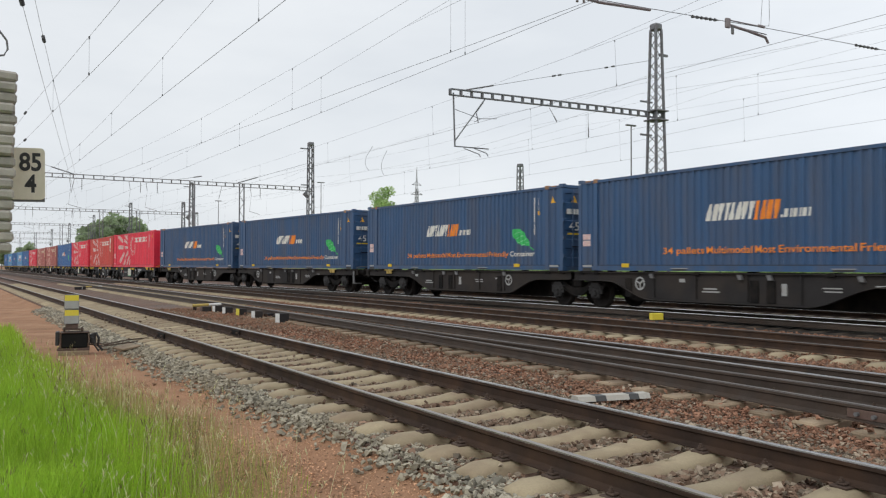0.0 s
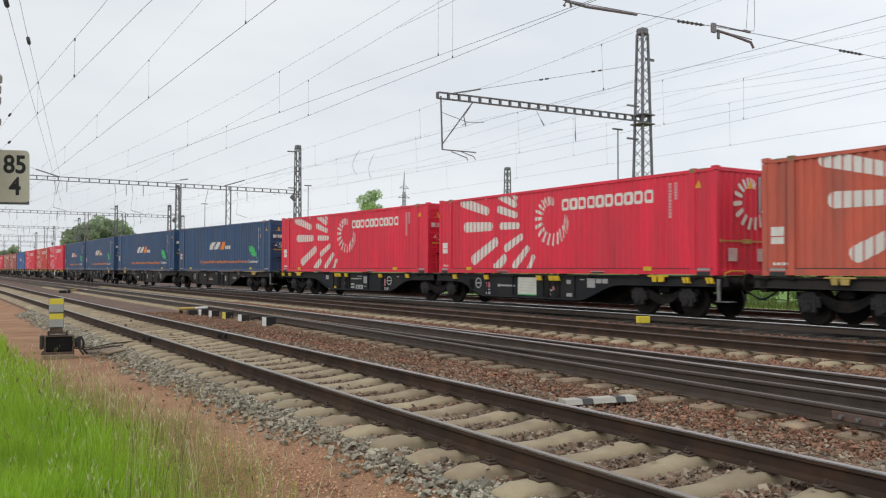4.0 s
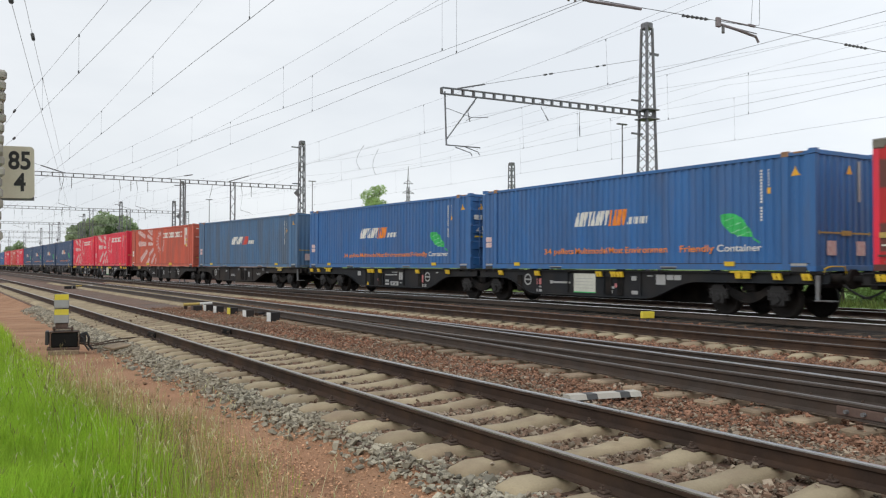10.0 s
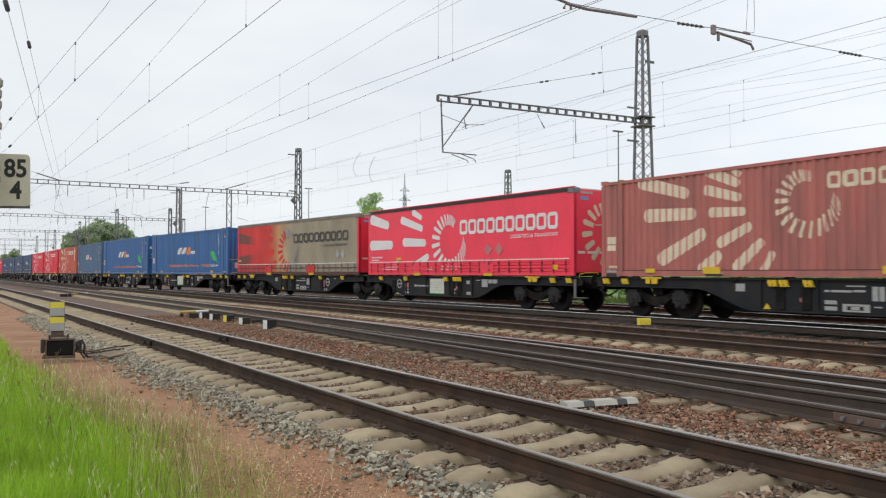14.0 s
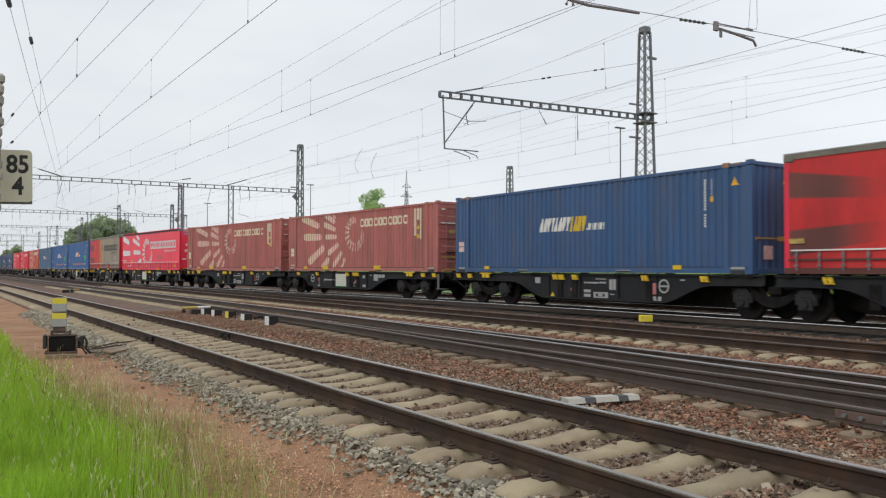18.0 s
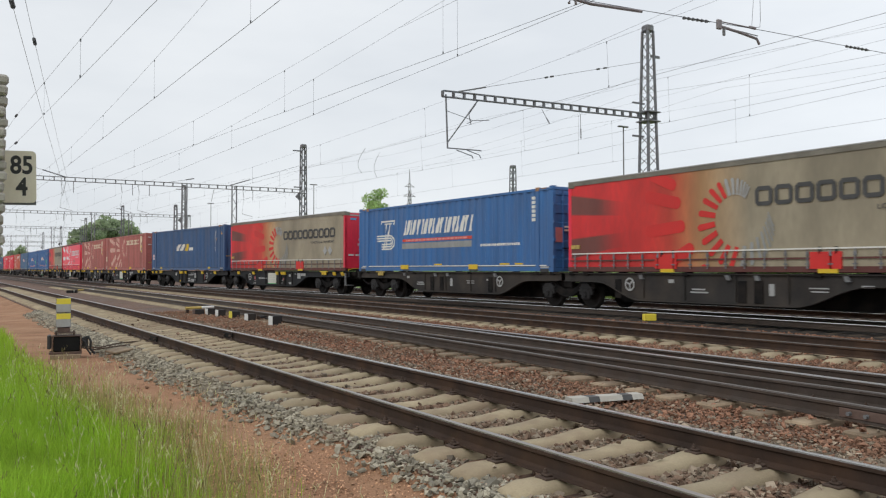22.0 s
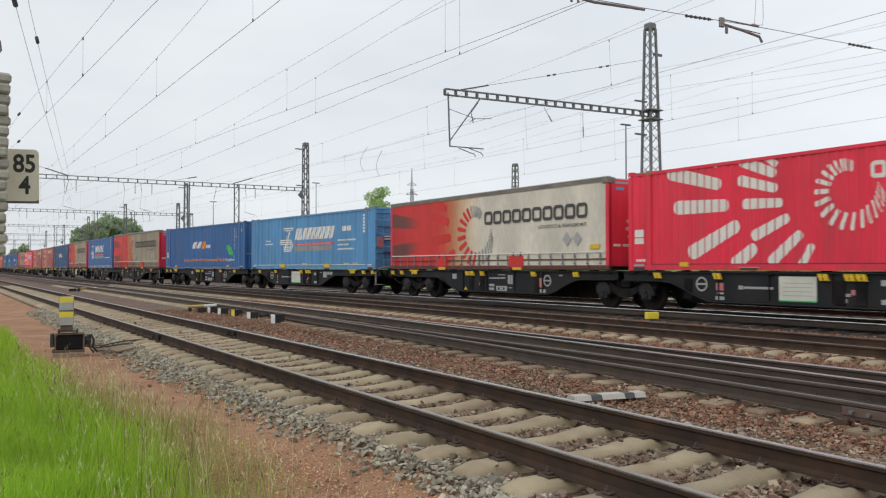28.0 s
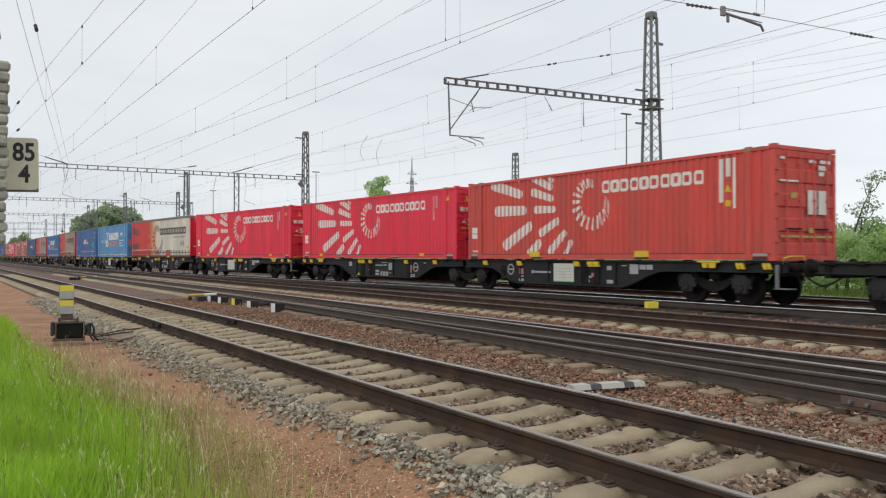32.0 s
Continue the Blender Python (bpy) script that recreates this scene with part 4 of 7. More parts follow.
def corrugated_panel(u0, u1, z0, z1, x, out):
    """One long side: folded sheet between the corner posts; out: -1 towards the camera."""
    us, u = [(u0, 0.0)], u0
    while u < u1 - 1e-6:
        nxt = min(inset(u + 1e-5)[1], u1)
        us.append((nxt, inset(nxt - 1e-5)[0]))
        u = nxt
    g = Geo()
    v = [(out * (x - 0.02 - d), LENGTH / 2 - u, z) for u, d in us for z in (z0, z1)]
    g.add(v, [(2 * i, 2 * i + 2, 2 * i + 3, 2 * i + 1) for i in range(len(us) - 1)])
    return g


def share(cache, key, make):
    if key not in cache:
        cache[key] = make()
    return cache[key]


CACHE = {}


def cpart(name, key, make, material, parent, label="", smooth=False):
    """A part that shares its mesh with the same part in the same paint elsewhere on the train."""
    me = share(CACHE, (name, key, material.name), lambda: make().mesh(name, material, smooth))
    return part(name, me, material, parent, label)


def print_parts(c, name, key, polys, material, make):
    """Each printed shape as a part; long rows of tiny marks stay together."""
    groups = [p if isinstance(p[0], list) else [p] for p in polys]
    if len(groups) > 14 or name in ("leaf_print", "emblem_print"):
        o = cpart(name, key, lambda: make([q for p in groups for q in p]), material, c)
        if len(groups) > 14:
            o["kind"] = "stuff"
        return
    for i, p in enumerate(groups):
        o = cpart(name, (key, i), lambda: make(p), material, c)
        if name in ("container_number", "number_row", "address_bar", "corner_print", "red_print"):
            o["kind"] = "stuff"


def corner_posts(e, s):
    y = e * LENGTH / 2
    return Geo().box(s * (WIDE / 2 - 0.12), s * (WIDE / 2), min(y, y - e * 0.14), max(y, y - e * 0.14), 0.118, TALL - 0.118, 0.01)


def castings(e, s, z):
    y = e * LENGTH / 2
    g = Geo().box(s * (WIDE / 2 - 0.15), s * (WIDE / 2 + 0.004), min(y + e * 0.004, y - e * 0.178), max(y + e * 0.004, y - e * 0.178), z, z + 0.118, 0.012)
    return g


def container(label, coat, prints, pitch=FINE_RIB, door_marks="u", plates_at=((2.0, 2.3), (11.13, 11.43)), rear="doors", near=True):
    """A 45-foot high-cube steel container. Base centre at its origin, +y leading, -x to the camera."""
    c = thing("shipping_container", pose(0, 0, 0), label, "shipping container", "containers on the train")
    h = WIDE / 2
    RIB["pitch"], RIB["depth"] = pitch, 0.028 if coat is P_RED else 0.042
    for s in (-1, 1):
        cpart("side_wall", (s, pitch), lambda: corrugated_panel(0.13, LENGTH - 0.13, 0.15, TALL - 0.1, h, s), coat, c)
        cpart("bottom_rail", s, lambda: Geo().box(s * (h - 0.06), s * (h - 0.002), -LENGTH / 2 + 0.17, LENGTH / 2 - 0.17, 0.018, 0.17, 0.01), coat, c)
        # thin dark strip along the top of the bottom rail
        cpart("rail_gasket", s, lambda: Geo().box(s * (h - 0.05), s * (h - 0.004), -LENGTH / 2 + 0.17, LENGTH / 2 - 0.17, 0.172, 0.192), P_RIB, c, "dark grimy seam")
        cpart("top_rail", s, lambda: Geo().box(s * (h - 0.07), s * (h - 0.003), -LENGTH / 2 + 0.17, LENGTH / 2 - 0.17, TALL - 0.115, TALL - 0.03, 0.008), coat, c)
        for e in (-1, 1):
            cpart("corner_post", (e, s), lambda: corner_posts(e, s), coat, c)
            cpart("corner_casting", (e, s, 0), lambda: castings(e, s, 0.0), coat, c)
            cpart("corner_casting", (e, s, 1), lambda: castings(e, s, TALL - 0.098), coat, c)
            # lifting posts at the 40-foot positions
            y = e * 6.05
            cpart("lifting_post", (e, s), lambda: Geo().box(s * (h - 0.1), s * (h + 0.004), y - 0.09, y + 0.09, 0.02, TALL + 0.0, 0.012), coat, c)
    cpart("roof", 0, lambda: roof_sheet(), coat, c)
    cpart("floor_frame", 0, lambda: Geo().box(-h + 0.06, h - 0.06, -LENGTH / 2 + 0.1, LENGTH / 2 - 0.1, 0.03, 0.15), M_BOGIE, c)
    # plain front bulkhead, folded
    cpart("front_wall", 0, lambda: end_sheet(1), coat, c)
    # the trailing end: double doors, or the folded bulkhead where the box is loaded the other way round
    end = -LENGTH / 2
    if rear == "doors":
        for s in (-1, 1):
            d = cpart("door", s, lambda: door_sheet(s), coat, c)
            for k, x in enumerate((0.28, 0.82)):
                cpart("locking_bar", (s, k), lambda: lock_bar(s * x), coat, d)
            cpart("door_handle", s, lambda: Geo().box(s * 0.55 - 0.3, s * 0.55 + 0.3, end - 0.05, end - 0.035, 0.78, 0.82), M_BOGIE, d)
        for i, z in enumerate((0.45, 1.05, 1.65, 2.25)):
            cpart("door_hinge", i, lambda: Geo().box(-h - 0.012, -h + 0.1, end - 0.05, end + 0.02, z, z + 0.1, 0.012), coat, c)
    else:
        cpart("rear_wall", 0, lambda: end_sheet(-1), coat, c)
        arrow = ((-1.16, 0.92), (-1.06, 0.86), (-1.06, 0.9), (0.95, 0.9), (0.95, 0.86), (1.05, 0.92), (0.95, 0.98), (0.95, 0.94), (-1.06, 0.94), (-1.06, 0.98))
        cpart("height_arrow", 0, lambda: Geo().prism(arrow, 1, end + 0.012, end + 0.018), M_OCHRE, c, "ochre double-headed height arrow")
        cpart("height_plate", 0, lambda: Geo().box(-0.2, 0.2, end + 0.006, end + 0.011, 0.86, 0.98), M_OCHRE, c, "ochre height plate")
        cpart("data_plate", ("wall", 0), lambda: Geo().box(-0.78, -0.42, end + 0.006, end + 0.014, 0.38, 0.73), P_PINKPLATE, c, "pinkish data plate")
        cpart("data_plate", ("wall", 1), lambda: Geo().box(0.42, 0.78, end + 0.006, end + 0.014, 0.38, 0.73), P_PINKPLATE, c, "pinkish data plate")
        cpart("warning_triangle", "wall", lambda: Geo().prism([(0.02, 2.36), (0.26, 2.36), (0.14, 2.58)], 1, end + 0.006, end + 0.014), M_AMBER, c)
        cpart("number_row", "wall", lambda: Geo().box(0.5, 0.6, end + 0.006, end + 0.014, 1.7, 2.7), M_GREYPLATE, c)
    cpart("door_sill", 0, lambda: Geo().box(-h + 0.15, h - 0.15, end, end + 0.1, 0.0, 0.14, 0.01), coat, c)
    cpart("door_header", 0, lambda: Geo().box(-h + 0.15, h - 0.15, end, end + 0.1, TALL - 0.12, TALL - 0.01, 0.01), coat, c)
    for name, key, polys, material in prints:
        print_parts(c, name, (key, coat.name), polys, material, lambda q: side_print(q, proud=0.008 if name in ("emblem_stem", "red_print") else 0.004, narrow=P_FOLDPRINT if name in ("ray_print", "swirl_print") else None))
    if not near:
        return c
    # dark recesses with a pale label at the lower corners, fork pockets, scuffed tops of the lifting posts
    for k, u in enumerate((0.02, LENGTH - 0.85)):
        cpart("corner_recess", k, lambda: side_plate(u + 0.19, u + 0.62, -0.012, 0.1, 0.008), M_BLACK, c, "dark corner recess")
        cpart("corner_label", k, lambda: side_plate(u + 0.2, u + 0.62, 0.125, 0.185, 0.008), M_GREYPLATE, c, "pale corner label")
    for k, u in enumerate((3.99, 8.91)):
        cpart("fork_pocket", k, lambda: side_plate(u, u + 0.55, 0.03, 0.075, 0.004), M_BLACK, c, "dark fork pocket")
        cpart("pocket_lip", k, lambda: side_plate(u - 0.03, u + 0.58, 0.08, 0.1, 0.012), M_GREYPLATE, c, "bare metal lip")
    for e in (-1, 1):
        cpart("scuffed_post_top", e, lambda: Geo().box(-h - 0.008, -h + 0.102, e * 6.05 - 0.1, e * 6.05 + 0.1, TALL - 0.13, TALL + 0.006, 0.01), P_SCUFF, c, "rubbed tan top of the lifting post")
        cpart("scuffed_rail", e, lambda: Geo().box(-h - 0.001, -h + 0.08, e * 6.4 - 0.14, e * 6.4 + 0.12, TALL - 0.07, TALL - 0.022, 0.006), P_SCUFF, c, "rubbed spot on the top rail")
    # plates on the rails and on the doors
    for u0, u1 in plates_at:
        cpart("rail_plate", (u0, u1), lambda: side_plate(u0, u1, 0.115 if u1 - u0 < 0.4 else 0.09, 0.235 if u1 - u0 < 0.4 else 0.27, 0.03), M_YELLOW, c, "yellow plate")
    for i, q in enumerate(DOOR_PLATES if door_marks == "s" else ()):
        cpart("data_plate", i, lambda: Geo().box(q[0], q[1], -LENGTH / 2 - 0.016, -LENGTH / 2 - 0.012, q[2], q[3]), P_PALE, c, "white data plate")
    if rear != "doors":
        return c
    if door_marks == "d":
        for i, q in enumerate(((-0.2, 0.75, 2.1, 2.2), (0.15, 0.4, 1.1, 2.1), (-0.75, -0.3, 1.5, 1.56), (-0.75, -0.3, 1.38, 1.44), (0.0, 0.7, 1.3, 1.36), (0.0, 0.7, 1.15, 1.21))):
            cpart("emblem_bar", ("door", i), lambda: Geo().box(q[0], q[1], -LENGTH / 2 - 0.016, -LENGTH / 2 - 0.012, q[2], q[3]), P_PALE, c)
        cpart("chevron_plate", 0, lambda: Geo().box(-1.15, -0.8, -LENGTH / 2 - 0.016, -LENGTH / 2 - 0.012, 1.0, 1.5), P_GHOST, c, "faded pink chevron plate")
    else:
        if door_marks == "u":
            end_text(c, "45", -0.98, -0.52, 1.36, 1.64, P_PALE)
            for i in range(4):
                cpart("emblem_bar", ("end", i), lambda: Geo().box(-1.08 + 0.21 * i, -0.9 + 0.21 * i, end - 0.016, end - 0.012, 1.9, 2.08), P_PALE, c)
            for i in range(2):
                cpart("emblem_bar", ("end orange", i), lambda: Geo().box(-0.2 + 0.21 * i, -0.03 + 0.21 * i, end - 0.016, end - 0.012, 1.9, 2.08), M_ORANGE, c)
            cpart("warning_triangle", "door", lambda: Geo().prism([(-0.88, 2.3), (-0.62, 2.3), (-0.75, 2.54)], 1, end - 0.016, end - 0.012), M_AMBER, c)
        zs = 0.58 if door_marks == "s" else 1.21
        if door_marks == "s":
            for i, (x0, z0) in enumerate(((0.08, 0.7), (-0.66, 1.58))):
                cpart("warning_plate", i, lambda: Geo().box(x0, x0 + 0.26, end - 0.016, end - 0.012, z0, z0 + 0.14), M_OCHRE, c, "ochre warning plate")
        cpart("warning_stripe", ("door", zs), lambda: Geo().box(-1.05, 1.05, -LENGTH / 2 - 0.016, -LENGTH / 2 - 0.012, zs, zs + 0.06), M_OCHRE if door_marks == "s" else M_YELLOW, c, "yellow height stripe")
    return c


def lock_bar(x):
    """An upright locking rod with its three brackets."""
    g = Geo().tube((x, -LENGTH / 2 - 0.03, 0.14), (x, -LENGTH / 2 - 0.03, TALL - 0.14), 0.02, 6)
    for z in (0.5, 1.5, 2.4):
        g.box(x - 0.05, x + 0.05, -LENGTH / 2 - 0.045, -LENGTH / 2 + 0.012, z, z + 0.06, 0.01)
    return g


def side_plate(u0, u1, z0, z1, out=0.006):
    h = WIDE / 2
    return Geo().box(-h - out, -h + 0.002, LENGTH / 2 - u1, LENGTH / 2 - u0, z0, z1)


def roof_sheet():
    g, h, n = Geo(), WIDE / 2 - 0.06, 52
    rows = []
    for i in range(n * 2 + 1):
        y = -LENGTH / 2 + 0.12 + (LENGTH - 0.24) * i / (n * 2)
        z = TALL - 0.05 + (0.018 if i % 2 else 0.0)
        rows += [(-h, y, z), (h, y, z)]
    return g.add(rows, [(2 * i, 2 * i + 1, 2 * i + 3, 2 * i + 2) for i in range(n * 2)])


def end_sheet(e):
    g, h = Geo(), WIDE / 2 - 0.11
    rows, n = [], 9
    for i in range(n * 4 + 1):
        x = -h + 2 * h * i / (n * 4)
        d = 0.04 if i % 4 in (2, 3) else 0.0
        y = e * (LENGTH / 2 - 0.02 - d)
        rows += [(x, y, 0.13), (x, y, TALL - 0.11)]
    return g.add(rows, [(2 * i, 2 * i + 2, 2 * i + 3, 2 * i + 1) for i in range(n * 4)])


def door_sheet(s):
    """A door leaf with four pressed horizontal ribs."""
    x0, x1 = (0.012, WIDE / 2 - 0.13)
    prof = [(0.15, 0.0)]
    for k in range(4):
        z = 0.42 + k * 0.62
        prof += [(z, 0.0), (z + 0.035, 0.036), (z + 0.3, 0.036), (z + 0.335, 0.0)]
    prof += [(TALL - 0.13, 0.0)]
    g = Geo()
    v = [(s * x, -LENGTH / 2 + 0.01 + d, z) for z, d in prof for x in (x0, x1)]
    g.add(v, [(2 * i, 2 * i + 1, 2 * i + 3, 2 * i + 2) for i in range(len(prof) - 1)])
    g.box(min(s * x0, s * x1), max(s * x0, s * x1), -LENGTH / 2 + 0.05, -LENGTH / 2 + 0.07, 0.15, TALL - 0.13)
    return g


DOOR_PLATES = ((-1.08, -0.88, 2.54, 2.6), (-1.08, -0.35, 1.98, 2.03), (0.09, 0.37, 2.5, 2.58), (0.55, 0.99, 2.5, 2.59), (0.48, 0.83, 2.33, 2.45), (0.5, 0.72, 2.18, 2.29), (0.04, 0.39, 1.18, 1.8), (0.48, 0.88, 1.18, 1.8))


def tarp_side(s):
    """A curtain side with soft upright waves between its roof rail and its bottom buckles."""
    g, n = Geo(), 110
    rows = []
    for i in range(n + 1):
        u = LENGTH * i / n
        w = 0.006 * math.sin(u * 7.1) + 0.004 * math.sin(u * 13.7 + 1)
        for z, b in ((0.16, 0.0), (0.5, 0.008), (1.5, 0.012), (TALL - 0.12, 0.0)):
            rows.append((s * (WIDE / 2 - 0.012 + b * 0.5 + w * (0.4 + b * 30) * 0.6), LENGTH / 2 - u, z))
    f = [(4 * i + j, 4 * i + 4 + j, 4 * i + 5 + j, 4 * i + 1 + j) for i in range(n) for j in range(3)]
    return g.add(rows, f)


def tarp_end(e):
    h = WIDE / 2
    return Geo().box(-h + 0.02, h - 0.02, e * LENGTH / 2 - 0.05 if e > 0 else -LENGTH / 2, LENGTH / 2 if e > 0 else -LENGTH / 2 + 0.05, 0.12, TALL - 0.06, 0.015)


def curtain_unit(label, coat, endcoat, prints, straps):
    """A 45-foot curtain-sided swap body."""
    c = thing("curtain_sided_container", pose(0, 0, 0), label, "curtain container", "containers on the train")
    h = WIDE / 2
    for s in (-1, 1):
        cpart("curtain", s, lambda: tarp_side(s), coat, c, smooth=True)
        cpart("side_rail", s, lambda: Geo().box(s * (h - 0.09), s * (h + 0.008), -LENGTH / 2, LENGTH / 2, 0.02, 0.16, 0.012), endcoat if coat is P_TARPRED else P_SILL, c)
        cpart("roof_rail", (s, coat is P_TARPRED), lambda: Geo().box(s * (h - 0.06), s * (h + 0.012), -LENGTH / 2, LENGTH / 2, TALL - 0.13, TALL - 0.01, 0.015), P_RIB if coat is P_TARPRED else P_CANVASRIM, c, "dark roof rail")
        for e in (-1, 1):
            cpart("corner_post", (e, s, "tarp"), lambda: corner_posts(e, s), endcoat, c)
    cpart("roof", "tarp", lambda: Geo().box(-h + 0.05, h - 0.05, -LENGTH / 2 + 0.03, LENGTH / 2 - 0.03, TALL - 0.09, TALL - 0.02, 0.02), M_GREYPLATE, c)
    cpart("floor_frame", "tarp", lambda: Geo().box(-h + 0.1, h - 0.1, -LENGTH / 2 + 0.05, LENGTH / 2 - 0.05, 0.0, 0.13), M_BOGIE, c)
    cpart("front_wall", "tarp", lambda: tarp_end(1), endcoat, c)
    for s in (-1, 1):
        cpart("rear_door", s, lambda: Geo().box(min(s * 0.006, s * (h - 0.02)), max(s * 0.006, s * (h - 0.02)), -LENGTH / 2, -LENGTH / 2 + 0.05, 0.12, TALL - 0.06, 0.012), endcoat, c)
    for name, key, polys, material in prints:
        lift = 0.006 + 0.003 * prints.index((name, key, polys, material))
        print_parts(c, name, key, polys, material, lambda q: side_print(q, 0.17, TALL - 0.14, False, lift))
    # buckle straps along the bottom
    strap = share(CACHE, ("strap", straps.name), lambda: Geo().box(-h - 0.036, -h - 0.03, -0.018, 0.018, 0.1, 0.57).box(-h - 0.052, -h - 0.03, -0.035, 0.035, 0.4, 0.5, 0.006).box(-h - 0.05, -h - 0.03, -0.06, 0.06, 0.2, 0.23).mesh("strap", straps))
    for i in range(23):
        o = part("strap", strap, straps, c)
        o.location = (0, LENGTH / 2 - 0.35 - i * 0.592, 0)
    cpart("strap_band", straps.name, lambda: Geo().box(-h - 0.038, -h - 0.024, -LENGTH / 2 + 0.2, LENGTH / 2 - 0.2, 0.56, 0.595), P_PALE, c)
    if coat is P_TARPRED:
        for i, z in enumerate((0.2, 0.31, 0.42, 0.51)):
            cpart("hem_fold", i, lambda: Geo().box(-h - 0.029, -h - 0.004, -LENGTH / 2 + 0.2, LENGTH / 2 - 0.2, z - 0.04, z + 0.035, 0.012), coat, c, "bunched fold of the curtain hem")
    else:
        cpart("lower_band", straps.name, lambda: Geo().box(-h - 0.03, -h - 0.02, -LENGTH / 2 + 0.12, LENGTH / 2 - 0.12, 0.33, 0.375), P_SILL, c, "dark webbing band")
    cpart("roof_lip", coat is P_TARPRED, lambda: Geo().box(-h - 0.016, -h + 0.12, -LENGTH / 2 - 0.004, LENGTH / 2 + 0.004, TALL - 0.008, TALL + 0.03, 0.01), endcoat if coat is P_TARPRED else M_GREYPLATE, c, "pale roof edge")
    for e in (-1, 1):
        cpart("roof_corner", e, lambda: Geo().box(-h - 0.02, -h + 0.3, min(e * (LENGTH / 2 + 0.012), e * (LENGTH / 2 - 0.28)), max(e * (LENGTH / 2 + 0.012), e * (LENGTH / 2 - 0.28)), TALL - 0.2, TALL, 0.03), M_STEELDK if coat is P_TARPRED else P_CANVASRIM, c, "grey corner cap")
    for k, u in enumerate((4.0, 8.9)):
        cpart("lifting_shoe", k, lambda: side_plate(u, u + 0.5, 0.0, 0.13, 0.03), M_YELLOW, c, "yellow grapple shoe")
        cpart("shoe_flap", k, lambda: side_plate(u - 0.2, u + 0.6, 0.1, 0.5, 0.036), coat if coat is P_TARPRED else P_FLAMERED, c, "red cloth flap")
        for e in (0.02, 0.44):
            cpart("flap_strap", (k, e), lambda: side_plate(u + e, u + e + 0.05, 0.45, 0.62, 0.036), M_BLACK, c)
    if coat is P_TARPRED:
        cpart("end_print", "large", lambda: end_swirl(0.2, 1.5, 1.08), P_CREAMPRINT, c, "pale ray print on the doors")
    else:
        cpart("end_print", "tarp", lambda: end_swirl(), P_ROSEPRINT, c, "faded pale ray print on the doors")
    for i, (x0, x1, z0, z1, ink) in enumerate(((-0.97, -0.4, 2.7, 2.77, M_GREYPLATE), (-0.94, -0.6, 2.5, 2.6, M_SKYPLATE), (0.05, 0.8, 2.66, 2.72, P_ROSEPRINT), (-0.3, 0.75, 1.66, 1.72, P_ROSEPRINT), (-1.05, -0.75, 0.74, 0.82, P_PALE), (-0.65, -0.2, 0.74, 0.82, P_PALE), (-0.1, 0.3, 0.74, 0.82, P_PALE))):
        cpart("door_label", i, lambda: Geo().box(x0, x1, -LENGTH / 2 - 0.008, -LENGTH / 2 - 0.002, z0, z1), ink, c)
    return c


def end_swirl(cx=0.12, cz=1.38, r=0.64, y=-LENGTH / 2 - 0.004):
    """Ray ticks round a C on the trailing end, as on the sides."""
    g = Geo()
    for p in swirl(cx, cz, r, 70, 356, 19):
        g.add([(u, y, z) for u, z in p], [tuple(range(len(p)))])
    return g


LOGO_C = [("ray_print", "c", sunburst(), P_PALE), ("swirl_print", "c", swirl(), P_PALE),
          ("name_block", "c", word_blocks(7.45, 11.5, 2.07, 2.45, 10, 0.095), P_PALE), ("data_panel", "c", [bar(0.24, 0.6, 0.98, 1.2), bar(0.24, 0.6, 0.78, 0.95)], P_PALE),
          ("corner_print", "c", small_print(0.3, 0.75, 0.26, 0.33, 5), P_PALE)]
BARS_C = [("marking_bar", "c", [bar(12.0, 12.1, 1.53, 2.68), bar(12.22, 12.33, 2.2, 2.68), bar(12.42, 12.53, 1.36, 2.68)], P_PALE),
          ("warning_triangle", "c", [[(12.18, 1.8), (12.36, 1.8), (12.27, 2.0)], bar(12.2, 12.34, 1.42, 1.58)], M_YELLOW)]
FAINT_C = [("number_row", "c", small_print(12.05, 12.14, 1.6, 2.6, 11, True) + small_print(12.26, 12.35, 2.1, 2.6, 6, True), P_ROSEPRINT),
           ("warning_triangle", "r", [[(12.97, 2.36), (13.2, 2.36), (13.08, 2.58)]], M_AMBER)]


def side_text(body, u0, u1, z0, z1, x=-WIDE / 2 + 0.012):
    """Readable words on the side: flat lettering stretched to its place."""
    cu = bpy.data.curves.new("words", "FONT")
    cu.body, cu.size, cu.offset = body, 1.0, 0.01
    tmp = bpy.data.objects.new("words_text", cu)
    me = bpy.data.meshes.new_from_object(tmp)
    bpy.data.objects.remove(tmp)
    co = np.empty(len(me.vertices) * 3)
    me.vertices.foreach_get("co", co)
    co = co.reshape(-1, 3)
    lo, hi = co.min(0), co.max(0)
    a = (co[:, 0] - lo[0]) / (hi[0] - lo[0])
    b = (co[:, 1] - 0.0) / hi[1]
    out = np.stack([np.full(len(co), x), LENGTH / 2 - (u0 + a * (u1 - u0)), z0 + b * (z1 - z0)], 1)
    me.vertices.foreach_set("co", out.ravel())
    me.update()
    return me


def end_text(c, body, x0, x1, z0, z1, material):
    """Digits on the doors at the trailing end."""
    def make():
        me = side_text(body, 0.0, 1.0, z0, z1)
        for v in me.vertices:
            v.co = (x0 + (LENGTH / 2 - v.co.y) * (x1 - x0), -LENGTH / 2 - 0.018, v.co.z)
        me.materials.append(material)
        return me

    o = part("lettering", share(CACHE, ("end", body, material.name), make), material, c, "digits " + body)
    o["kind"] = "stuff"


